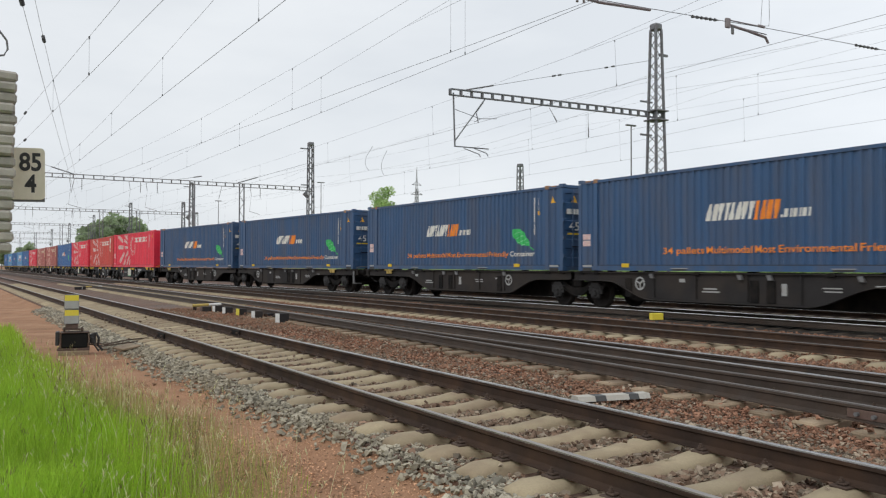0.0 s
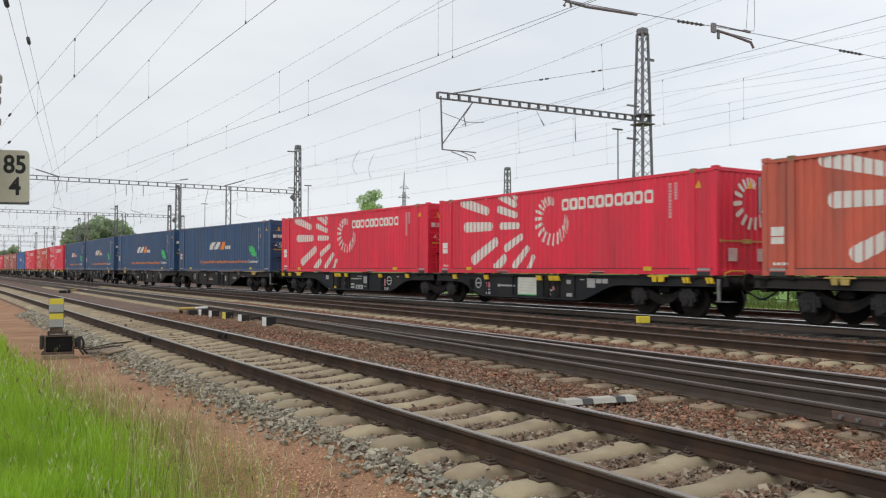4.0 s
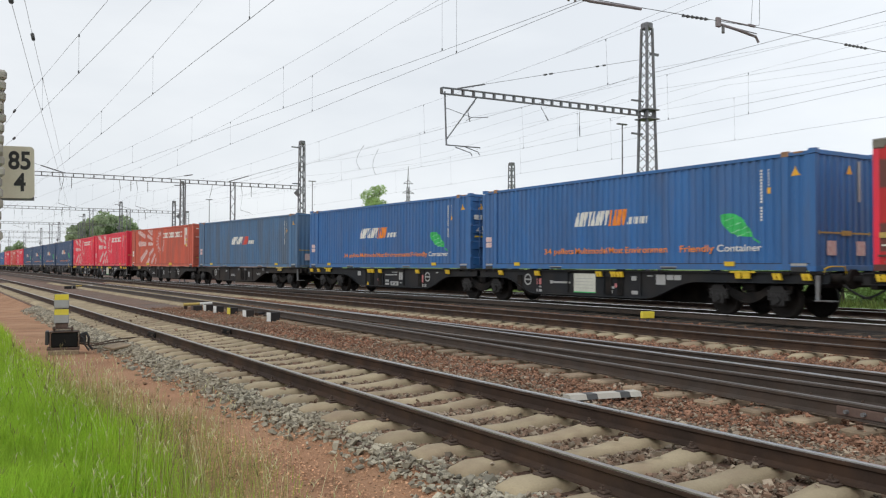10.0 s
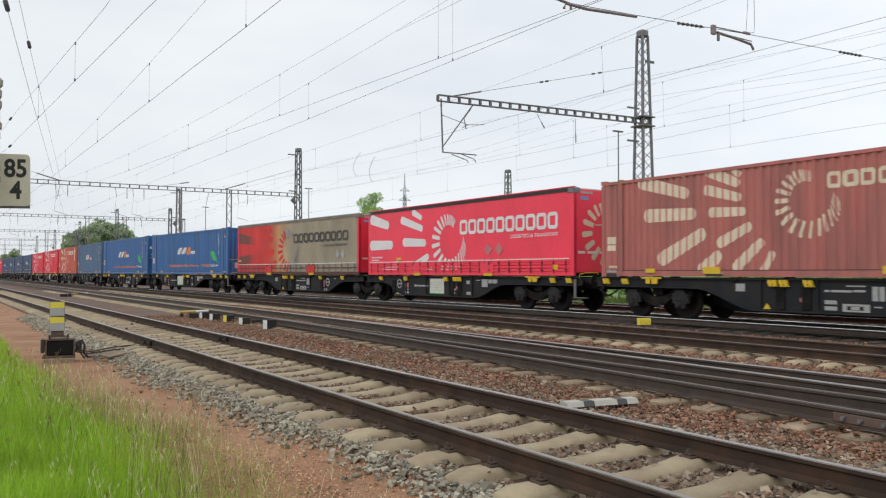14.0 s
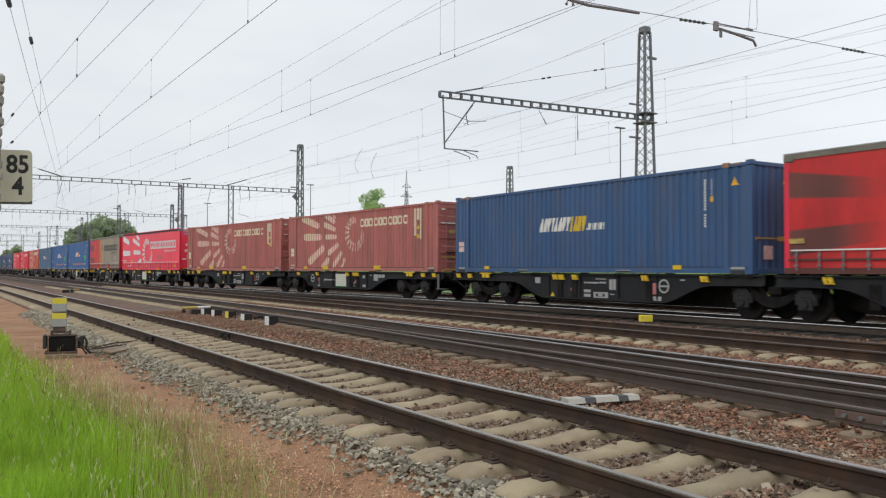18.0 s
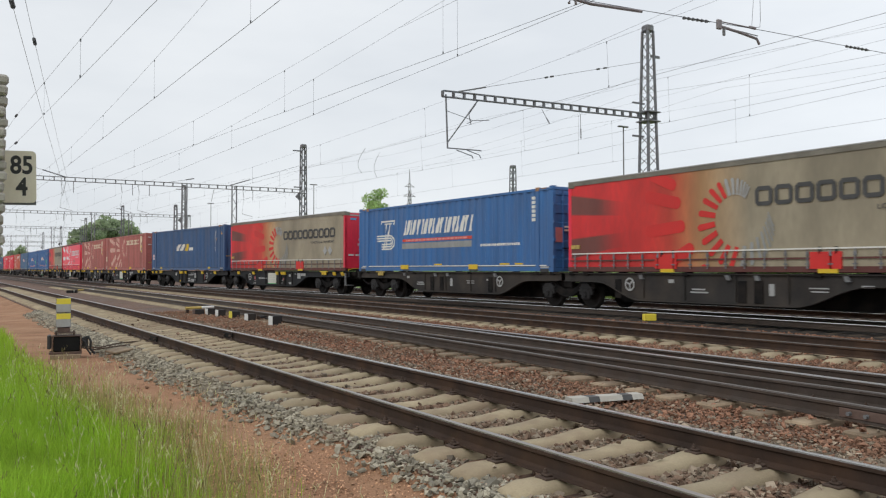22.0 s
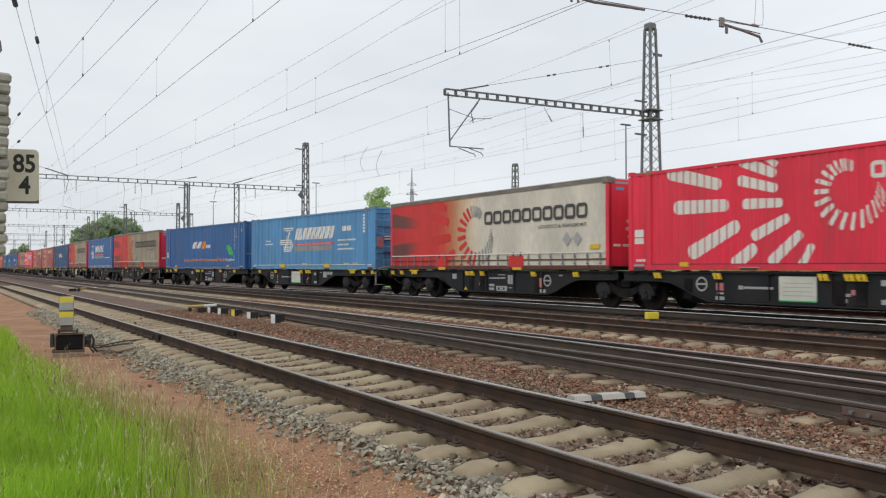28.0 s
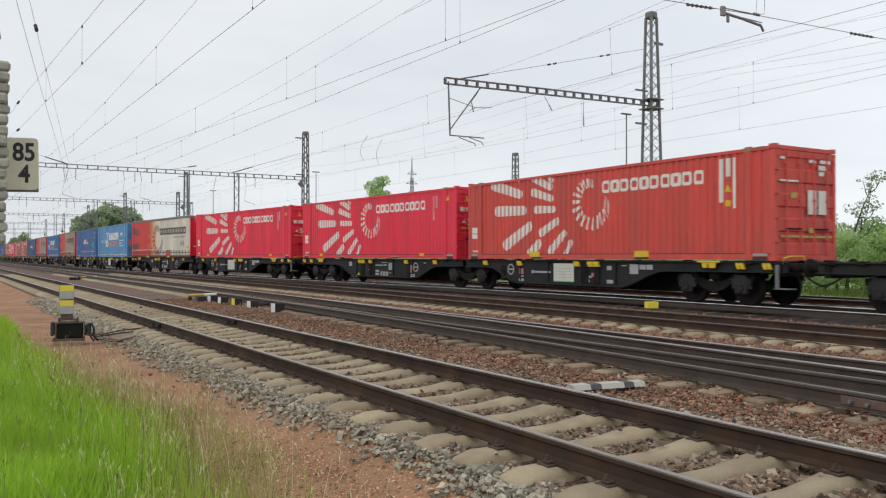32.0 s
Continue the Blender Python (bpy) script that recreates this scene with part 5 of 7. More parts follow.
def lettering(c, body, u0, u1, z0, z1, material, x=-WIDE / 2 + 0.012):
    me = share(CACHE, ("text", body, u0, z0, material.name), lambda: side_text(body, u0, u1, z0, z1, x))
    if not me.materials:
        me.materials.append(material)
    o = part("lettering", me, material, c, "words " + body)
    o["kind"] = "stuff"
    return o


def leaf():
    """A broad pointed leaf with a short stem, in strips from its tip to its base."""
    out, n = [], 10
    tip, base = Vector((10.93, 1.45)), Vector((11.98, 0.86))
    along_leaf = base - tip
    side = Vector((0.52, 0.85))
    edge = []
    for i in range(n + 1):
        t = i / n
        w = math.sin(math.pi * t ** 0.85)
        p = tip + along_leaf * t
        edge.append((p + side * 0.26 * w, p - side * 0.24 * w))
    for (a, b), (c, d) in zip(edge, edge[1:]):
        out.append([tuple(a), tuple(c), tuple(d), tuple(b)])
    return out + [stroke(11.98, 0.83, 12.14, 0.7, 0.04)]


def leaf_veins():
    """Pale bands across the leaf."""
    return [stroke(11.08, 1.3, 11.42, 1.38, 0.035), stroke(11.14, 1.12, 11.62, 1.24, 0.035), stroke(11.3, 0.98, 11.8, 1.12, 0.035), stroke(11.5, 0.88, 11.86, 0.99, 0.03)]


def logo_u(number):
    return [("name_block", "u", paired(5.17, 6.68, 1.37, 1.82, 4, 0.125, 0.11), P_PALE),
            ("number_block", "u" + number.name, paired(6.7, 7.45, 1.34, 1.82, 2, 0.13, 0.08), number),
            ("suffix_block", "u", [bar(7.5, 7.57, 1.36, 1.43)] + paired(7.6, 8.36, 1.36, 1.57, 3, 0.08, 0.03), P_PALE),
            ("data_panel", "u", [bar(0.2, 0.56, 1.0, 1.17), bar(0.2, 0.56, 0.79, 0.97)], P_PINKPLATE),
            ("container_number", "u", small_print(12.19, 12.26, 1.25, 1.62, 5, True) + small_print(12.19, 12.26, 1.7, 2.55, 11, True) + small_print(12.4, 12.46, 2.1, 2.55, 6, True), P_PALE),
            ("warning_triangle", "u", [[(13.04, 2.3), (13.3, 2.3), (13.17, 2.54)], bar(12.37, 12.5, 1.92, 2.07)], M_AMBER)]


LEAF_U = [("leaf_print", "u", leaf(), M_GREEN), ("leaf_vein", "u", leaf_veins(), M_MINT)]
WORDS_U = (("34 pallets", 3.66, 5.15, M_ORANGE), ("Multimodal", 5.23, 6.7, M_ORANGE), ("Most", 6.78, 7.38, M_ORANGE), ("Environmental", 7.47, 9.5, M_ORANGE), ("Friendly", 9.58, 10.76, M_ORANGE),
           ("Container", 10.86, 12.24, P_PALE))


def logo_d(key, e0, t0, t1, bars):
    """Emblem of parallel bars, a row of lettering blocks, a dotted red and a grey underline, small address bars."""
    strokes = [stroke(0.4, 2.22, 1.54, 2.22, 0.075), stroke(0.37, 2.08, 0.45, 2.175, 0.06), stroke(1.44, 2.06, 1.5, 2.175, 0.06), stroke(0.62, 2.11, 1.32, 2.11, 0.05)]
    stem = [stroke(0.88, 2.08, 0.56, 0.97, 0.075), stroke(1.12, 2.08, 0.8, 0.97, 0.075)]
    for r in (0.3, 0.19, 0.08):
        strokes += [stroke(0.0 if r > 0.1 else 0.05, 1.28 + r, 1.2, 1.28 + r, 0.062), stroke(1.2, 1.28 - r, 0.44, 1.28 - r, 0.062)]
        for i in range(6):
            a, b = radians(90 - 30 * i), radians(60 - 30 * i)
            o, q = r + 0.031, r - 0.031
            strokes.append([(1.2 + o * math.cos(a), 1.28 + o * math.sin(a)), (1.2 + o * math.cos(b), 1.28 + o * math.sin(b)), (1.2 + q * math.cos(b), 1.28 + q * math.sin(b)), (1.2 + q * math.cos(a), 1.28 + q * math.sin(a))])
    strokes, stem = ([[(e0 + u, z) for u, z in q] for q in group] for group in (strokes, stem))
    gap = t0 + (t1 - t0) * 0.175
    return [("emblem_print", key, strokes, P_PALE), ("emblem_stem", key, stem, P_PALE),
            ("name_block", key, paired(t0, gap, 1.56, 2.18, 2, 0.15, 0.19) + paired(gap + 0.12, t1 - 0.17, 1.56, 2.18, 7, 0.17, 0.19), P_PALE),
            ("red_underline", key, [bar(t0, t1 - 0.12, 1.26, 1.38)], M_REDP), ("red_print", key, small_print(t0 + 0.25, t1 - 0.4, 1.285, 1.355, 26), M_ROSE),
            ("grey_underline", key, [bar(t0 - 0.06, t1 - 0.2, 0.96, 1.2)], M_DUSTGREY), ("address_bar", key, bars, P_PALE)]


def flames(dirty):
    """Print of a beige curtain: deep red front part, flaming rays, a fringe of dark ticks, dark lettering blocks."""
    return [("flame_print", dirty, [ray(6.7, 1.45, a, r0, r1, w, 0.95) for a, r0, r1, w in ((185, 1.78, 3.3, 0.36), (167, 1.98, 3.4, 0.36), (156, 2.3, 3.4, 0.34), (206, 1.65, 3.2, 0.36), (231, 1.6, 2.4, 0.36))], P_FLAMERED),
            ("ray_fringe", dirty, swirl(6.6, 1.4, 1.22, 62, 356, 25, (112, 272)), P_FLAMERED), ("grey_fringe", dirty, swirl(6.6, 1.4, 1.22, 62, 356, 25, (0, 112)), M_GREYPLATE),
            ("dark_fringe", dirty, swirl(6.6, 1.4, 1.22, 62, 356, 25, (272, 360)), M_DUSTGREY), ("name_block", dirty, word_blocks(7.15, 12.8, 1.68, 2.17, 10, 0.105), M_DKGREY),
            ("diamond_plate", dirty, [[(u, 0.78), (u + 0.21, 1.02), (u, 1.26), (u - 0.21, 1.02)] for u in (11.8, 12.3)], M_GREYPLATE)]


RED_PLATES = {"red": ((2.0, 2.3), (11.13, 11.43)), "redwall": ((2.0, 2.3), (11.13, 11.43)), "salmon": ((3.9, 4.45), (8.95, 9.5)), "orange": ((3.9, 4.45), (8.95, 9.5)), "brown": ((1.85, 2.2), (3.92, 4.47), (8.8, 9.33))}


def make_load(kind, near):
    if kind in ("navy", "blue", "clean", "walled"):
        coat = P_NAVY if kind == "navy" else P_BLUE
        c = container("blue corrugated container with white and orange lettering and green leaf", coat, logo_u(M_ORANGE) + LEAF_U, rear="wall" if kind in ("clean", "walled") else "doors", near=near)
        for body, u0, u1, ink in WORDS_U if near else ():
            if kind == "clean" and body == "Environmental":
                body, u1 = "Environmen", 9.13            # the last letters have peeled off
            lettering(c, body, u0, u1, 0.5, 0.68, ink)
        return c
    if kind in ("faded", "deep"):
        return container("faded blue corrugated container with few markings" if kind == "faded" else "deep blue corrugated container with yellow-white lettering blocks",
                         P_FADED if kind == "faded" else P_DEEP, logo_u(M_REDP if kind == "faded" else M_YELLOW), rear="wall")
    if kind in ("red", "redwall", "salmon", "orange", "brown"):
        coat, word = {"red": (P_RED, "bright red"), "redwall": (P_RED, "bright red"), "salmon": (P_SALMON, "orange-red"), "orange": (P_ORANGE, "sun-faded orange-red"), "brown": (P_BROWN, "weathered brownish red")}[kind]
        c = container(word + " corrugated container with a " + ("yellowed" if kind == "brown" else "white") + " sunburst print", coat,
                         [(a, b, q, P_CREAMPRINT if kind == "brown" and m is P_PALE else m) for a, b, q, m in LOGO_C + (BARS_C if coat is not P_RED else FAINT_C)], FINE_RIB, "u" if coat is P_RED else "s", RED_PLATES[kind], rear="wall" if kind == "redwall" else "doors", near=near)
        if kind == "redwall":
            cpart("swirl_print", "end wall", lambda: end_swirl(0.2, 2.02, 0.75, LENGTH / -2 + 0.008), P_PALE, c, "white ray print on the rear wall")
        return c
    if kind in ("royal", "sky"):
        low = [("rail_line", "d", [bar(0.3, 13.3, 0.2, 0.235)], P_PALE), ("rail_plate", "d", [bar(6.37, 7.0, 0.25, 0.31), bar(10.75, 11.35, 0.25, 0.31), bar(11.6, 12.1, 0.25, 0.31)], M_YELLOW),
               ("container_number", "d", small_print(12.6, 12.76, 1.75, 2.65, 6, True), P_PALE)]
        if kind == "royal":
            prints = logo_d("royal", 1.68, 3.95, 9.18, small_print(9.6, 11.92, 0.95, 1.04, 24))
        else:
            prints = logo_d("sky", 3.79, 5.55, 9.85, small_print(1.85, 2.6, 1.55, 1.61, 7) + small_print(1.8, 2.95, 1.37, 1.44, 11) + small_print(10.15, 11.9, 1.4, 1.48, 16) + small_print(10.15, 11.3, 1.17, 1.25, 10) + small_print(10.15, 11.8, 0.96, 1.04, 15) + small_print(10.6, 11.5, 1.88, 2.12, 4))
        return container(("royal blue" if kind == "royal" else "light blue") + " corrugated container with white emblem and lettering blocks", P_ROYAL if kind == "royal" else P_SKY, prints + low, BROAD_RIB, "d", ((3.85, 4.45), (8.9, 9.45)), near=near)
    if kind == "redtarp":
        rays = ((0.14, 2.57, 1.92, 2.17, 0.46), (0.12, 1.35, 2.26, 1.33, 0.46), (1.3, 0.06, 2.8, 0.52, 0.42), (2.85, 2.41, 4.68, 1.92, 0.34), (3.8, 2.7, 4.6, 2.36, 0.28),
                (3.02, 1.42, 4.94, 1.34, 0.38), (3.82, 0.32, 5.15, 0.82, 0.34), (4.9, 0.1, 5.4, 0.3, 0.24))
        prints = [("ray_print", "t", [beam(*r) for r in rays], P_WHITEPRINT), ("swirl_print", "t", swirl(6.6, 1.38, 1.22, 62, 356, 25), P_WHITEPRINT),
                  ("name_block", "t", word_blocks(7.3, 13.0, 1.58, 2.14, 10, 0.12), P_WHITEPRINT), ("diamond_plate", "t", [[(u, 0.73), (u + 0.25, 0.98), (u, 1.23), (u - 0.25, 0.98)] for u in (9.15, 9.8)], P_GHOST)]
        c = curtain_unit("bright red curtain-sided container with white sunburst rays", P_TARPRED, P_TARPRED, prints, P_MAROON)
        for i, (u0, u1, z0) in enumerate(((0.35, 1.35, 0.76), (0.35, 1.05, 0.64))):
            for q in small_print(u0, u1, z0, z0 + 0.06, 7):
                cpart("small_print", i, lambda: side_print(q, 0.17, TALL, False, 0.02), P_WHITEPRINT, c)
        cpart("corner_plate", 2, lambda: side_plate(2.55, 2.95, 0.66, 0.76, 0.03), M_YELLOW, c, "yellow plate")
        cpart("corner_plate", 3, lambda: side_plate(12.75, 12.97, 0.22, 0.38, 0.036), M_YELLOW, c, "yellow plate")
        lettering(c, "LOGISTICS & TRANSPORT", 10.5, 13.0, 1.34, 1.46, P_WHITEPRINT, -WIDE / 2 - 0.022)
        return c
    if kind == "whitetarp":
        c = curtain_unit("off-white curtain-sided container with red flame print", P_FLAMEWHITE, P_RED, flames("w"), M_STEELDK)
        cpart("corner_plate", 0, lambda: side_plate(12.9, 13.33, 0.68, 0.82, 0.03), M_YELLOW, c, "yellow plate")
    else:
        c = curtain_unit("grimy beige curtain-sided container with red flame print", P_FLAMEBEIGE, P_RED, flames("b"), M_STEELDK)
        cpart("corner_plate", 1, lambda: side_plate(0.15, 0.55, 0.74, 0.86, 0.03), M_OCHRE, c, "ochre plate")
    lettering(c, "LOGISTICS & TRANSPORT", 10.35, 12.74, 1.42, 1.53, M_DKGREY, -WIDE / 2 - 0.03)
    return c


# ---- wagons: articulated pairs on three bogies ----


def sill_mesh(s, lead):
    """Fish-bellied side girder: deep in the middle, thin over the bogies, longer on the side of the end bogie."""
    top, n = FLOOR - 0.06, 8
    a0, a1, b0, b1 = (-5.55, -3.75, 1.35, 3.25) if lead else (-3.25, -1.35, 3.75, 5.55)
    low = []
    for k in range(n + 1):
        t = k / n
        low.append((a0 + (a1 - a0) * t, 0.88 - 0.52 * t * t * (3 - 2 * t)))
    low += [(b0 + (b1 - b0) * k / n, 0.36 + 0.52 * (k / n) ** 2 * (3 - 2 * k / n)) for k in range(n + 1)]
    x = s * 1.16
    g = Geo()
    v = []
    lower = [(-7.15, 0.9)] + low + [(7.15, 0.9)]
    for dx in (0.0, -s * 0.03):
        for y, z in lower:
            v += [(x + dx, y, z), (x + dx, y, top)]
    m = len(lower)
    f = []
    for i in range(m - 1):
        f += [(2 * i, 2 * i + 2, 2 * i + 3, 2 * i + 1), (2 * m + 2 * i, 2 * m + 2 * i + 1, 2 * m + 2 * i + 3, 2 * m + 2 * i + 2), (2 * i, 2 * m + 2 * i, 2 * m + 2 * i + 2, 2 * i + 2)]
    g.add(v, f)
    # flanges
    g.box(x - 0.07, x + 0.07, -7.15, 7.15, top, top + 0.035, 0.006)
    for i in range(m - 1):
        (ya, za), (yb, zb) = lower[i], lower[i + 1]
        g.add([(x - 0.08, ya, za), (x + 0.06, ya, za), (x + 0.06, yb, zb), (x - 0.08, yb, zb), (x - 0.08, ya, za - 0.02), (x + 0.06, ya, za - 0.02), (x + 0.06, yb, zb - 0.02), (x - 0.08, yb, zb - 0.02)],
              [(0, 1, 2, 3), (4, 7, 6, 5), (0, 4, 5, 1), (2, 6, 7, 3), (0, 3, 7, 4), (1, 5, 6, 2)])
    for y in (a1 + 0.15, (2 * a1 + b0) / 3, (a1 + 2 * b0) / 3, b0 - 0.15):
        g.box(x + (0 if s > 0 else -0.05), x + (0.05 if s > 0 else 0), y - 0.012, y + 0.012, 0.42, top)
    return g


def wheelset_mesh():
    g = Geo()
    for s in (-1, 1):
        prof = [(0.0, 0.09), (0.0, 0.30), (0.035, 0.40), (0.0, 0.42), (0.0, WHEEL_R + 0.028), (0.035, WHEEL_R + 0.028), (0.045, WHEEL_R), (0.135, WHEEL_R - 0.005), (0.135, 0.41), (0.075, 0.38), (0.06, 0.2), (0.13, 0.12), (0.13, 0.09)]
        n, x0 = 22, 0.68
        v = [(s * (x0 + a), r * math.cos(2 * math.pi * i / n), r * math.sin(2 * math.pi * i / n)) for i in range(n) for a, r in prof]
        m = len(prof)
        f = [(i * m + j, i * m + j + 1, ((i + 1) % n) * m + j + 1, ((i + 1) % n) * m + j) for i in range(n) for j in range(m - 1)]
        g.add(v, f)
    g.tube((-1.02, 0, 0), (1.02, 0, 0), 0.085, 12)
    for s in (-1, 1):
        for i in range(3):
            a = 2 * math.pi * i / 3
            g.tube((s * 1.13, 0.06 * math.cos(a), 0.06 * math.sin(a)), (s * 1.165, 0.06 * math.cos(a), 0.06 * math.sin(a)), 0.014, 5)
    return g


def bogie_frame(s):
    """Welded side frame of a freight bogie: straight over the axle boxes, bowed down between them."""
    n = 10
    low = [(-1.28 + 0.0, 0.66), (-0.62, 0.64)]
    bow = [(-0.62 + 1.24 * i / n, 0.64 - 0.27 * math.sin(math.pi * i / n) ** 0.8) for i in range(1, n)]
    top = [(1.28, 0.8), (0.66, 0.84)] + [(0.62 - 1.24 * i / n, 0.82 - 0.22 * math.sin(math.pi * i / n) ** 0.8) for i in range(1, n)] + [(-0.66, 0.84), (-1.28, 0.8)]
    g = Geo()
    x0, x1 = sorted((s * 0.95, s * 1.03))
    pts = low + bow + [(0.62, 0.64), (1.28, 0.66)] + top
    m = len(pts)
    half = m // 2
    lower, upper = pts[:half], pts[half:][::-1]
    v = [(x, y, z) for x in (x0, x1) for (y, z) in lower] + [(x, y, z) for x in (x0, x1) for (y, z) in upper]
    k = half
    f = []
    for i in range(k - 1):
        f += [(i, i + 1, 2 * k + i + 1, 2 * k + i), (k + i, 3 * k + i, 3 * k + i + 1, k + i + 1), (i, k + i, k + i + 1, i + 1), (2 * k + i, 2 * k + i + 1, 3 * k + i + 1, 3 * k + i)]
    f += [(0, 2 * k, 3 * k, k), (k - 1, 2 * k - 1, 4 * k - 1, 3 * k - 1)]
    g.add(v, f)
    # flange along the lower edge, end guards and the side bearer
    for (ya, za), (yb, zb) in zip(lower, lower[1:]):
        g.add([(s * 0.92, ya, za), (s * 1.08, ya, za), (s * 1.08, yb, zb), (s * 0.92, yb, zb), (s * 0.92, ya, za - 0.025), (s * 1.08, ya, za - 0.025), (s * 1.08, yb, zb - 0.025), (s * 0.92, yb, zb - 0.025)],
              [(0, 1, 2, 3), (4, 7, 6, 5), (0, 4, 5, 1), (2, 6, 7, 3), (0, 3, 7, 4), (1, 5, 6, 2)])
    g.box(min(s * 0.86, s * 1.02), max(s * 0.86, s * 1.02), -0.2, 0.2, 0.66, 0.86, 0.02)
    return g


def axle_box(s):
    g = Geo().box(min(s * 0.96, s * 1.13), max(s * 0.96, s * 1.13), -0.19, 0.19, -0.17, 0.2, 0.04)
    g.tube((s * 1.1, 0, 0), (s * 1.17, 0, 0), 0.125, 14, 0.1)
    g.prism([(-0.3, 0.1), (0.3, 0.1), (0.16, 0.34), (-0.16, 0.34)], 0, min(s * 1.02, s * 1.1), max(s * 1.02, s * 1.1))
    for y, z in ((-0.05, 0.05), (0.05, 0.05), (0.0, -0.06)):
        g.tube((s * 1.165, y, z), (s * 1.19, y, z), 0.02, 6)
    g.box(min(s * 0.98, s * 1.08), max(s * 0.98, s * 1.08), -0.3, 0.3, -0.02, 0.06, 0.01)
    for y in (-0.24, 0.24):
        for r in range(3):
            g.tube((s * 1.03, y, 0.06 + r * 0.07), (s * 1.03, y, 0.1 + r * 0.07), 0.07, 9)
    return g


def bogie(wagon, y, spin):
    b = cpart("bogie", "bolster", lambda: Geo().box(-0.95, 0.95, -0.16, 0.16, 0.48, 0.82, 0.03).tube((0, 0, 0.8), (0, 0, 0.98), 0.22, 12), M_BOGIE, wagon)
    b.location = (0, y, 0)
    for s in (-1, 1):
        cpart("side_frame", s, lambda: bogie_frame(s), M_BOGIE, b)
        for a in (-0.9, 0.9):
            o = cpart("axle_box", s, lambda: axle_box(s), M_AXLE, b)
            o.location = (0, a, WHEEL_R)
            o = cpart("brake_block", s, lambda: Geo().box(min(s * 0.7, s * 0.83), max(s * 0.7, s * 0.83), -0.04, 0.04, 0.3, 0.62, 0.02), M_BOGIE, b)
            o.location = (0, a - math.copysign(0.54, a), 0)
    for a in (-0.9, 0.9):
        w = cpart("wheelset", 0, wheelset_mesh, M_WHEEL, b, "steel wheels on an axle", True)
        w.location = (0, a, WHEEL_R)
        if spin:
            SPINNERS.append((w, a))
    return b


def wagon_unit(k, style):
    """One half of an articulated wagon. Even units lead and own the shared bogie behind them."""
    coat = M_WAGON3 if k in (12, 13) else M_WAGON2 if style == 2 else M_WAGON
    w = thing("container_wagon", pose(0, 0, 0), "brown dusty low container wagon" if style == 2 else "empty dark grey low container wagon" if k > 19 else "dark grey low container wagon with yellow latches", "freight wagon", "wagons of the train")
    lead = k % 2 == 0
    for s in (-1, 1):
        sd = cpart("side_sill", (s, lead), lambda: sill_mesh(s, lead), coat, w)
        if s < 0:
            if style == 2:
                for i, q in enumerate(((5.0, 5.6, 0.62, 0.66), (5.05, 5.5, 0.7, 0.74), (8.6, 9.1, 0.8, 0.83), (8.65, 9.1, 0.72, 0.75), (4.2, 4.4, 0.88, 0.98), (7.5, 7.65, 0.6, 0.9), (9.9, 10.2, 0.84, 0.9))):
                    cpart("lettering_bar", ("w2", i), lambda: plates((q,)), M_GREYPLATE, sd)
            else:
                if not lead:
                    cpart("info_panel", 0, lambda: plates(((5.08, 6.1, 0.47, 1.05),)), P_CREAMPANEL, sd, "pale information panel")
                    cpart("panel_edge", 0, lambda: plates(((5.08, 6.1, 0.44, 0.468),)), M_GREEN, sd, "green lower edge of the panel")
                    for i, z in enumerate((0.58, 0.68, 0.78, 0.88)):
                        cpart("panel_print", i, lambda: Geo().box(-1.176, -1.1725, LENGTH / 2 - 6.0, LENGTH / 2 - 5.2, z, z + 0.014), M_GREYPLATE, sd)
                    rows = [(3.88, 0.14, 0.7, 0.1), (4.05, 0.86, 0.72, 0.06), (3.14, 0.28, 0.41, 0.09), (3.2, 0.2, 0.56, 0.05), (6.66, 0.28, 0.6, 0.07), (6.74, 0.12, 0.46, 0.09), (7.66, 0.2, 0.86, 0.13), (7.66, 0.26, 0.45, 0.11),
                            (8.64, 0.35, 0.76, 0.29), (9.04, 0.24, 0.9, 0.14), (9.32, 0.24, 0.9, 0.14), (8.3, 0.2, 0.99, 0.03)]
                    reds = ((3.16, 3.4, 0.66, 0.86), (6.96, 7.1, 0.64, 0.76))
                else:
                    rows = [(4.88, 0.28, 0.82, 0.2), (7.36, 0.12, 0.85, 0.05), (7.52, 0.5, 0.85, 0.05), (8.06, 0.28, 0.86, 0.05), (7.9, 0.45, 0.98, 0.03), (7.36, 0.3, 0.57, 0.09), (7.36, 0.3, 0.43, 0.09), (7.8, 0.64, 0.41, 0.04), (7.8, 0.64, 0.54, 0.05),
                            (7.8, 0.1, 0.45, 0.09), (8.0, 0.2, 0.46, 0.07), (8.3, 0.14, 0.45, 0.09), (8.5, 0.13, 0.67, 0.32), (8.66, 0.12, 0.67, 0.32), (8.54, 0.18, 0.52, 0.03), (10.3, 0.3, 0.4, 0.12), (11.3, 0.16, 0.98, 0.04)]
                    reds = ((10.28, 10.44, 0.58, 0.9), (6.72, 6.82, 0.6, 0.7))
                    cpart("warning_triangle", "wagon", lambda: Geo().prism([(LENGTH / 2 - 5.92, 0.4), (LENGTH / 2 - 5.7, 0.4), (LENGTH / 2 - 5.81, 0.54)], 0, -1.172, -1.164), M_YELLOW, sd)
                for i, q in enumerate(reds):
                    cpart("red_mark", (lead, i), lambda: plates((q,)), P_GHOST, sd, "faded red mark")
                for i, (a, l, z, d) in enumerate(rows):
                    cpart("lettering_bar", ("w1", lead, i), lambda: plates(((a, a + l, z, z + d),)), M_GREYPLATE, sd)
            cpart("brake_wheel", (lead, style), lambda: ring_plate(10.73 if lead else 2.7, 0.82, style == 2), M_GREYPLATE, sd, "pale round brake handwheel")
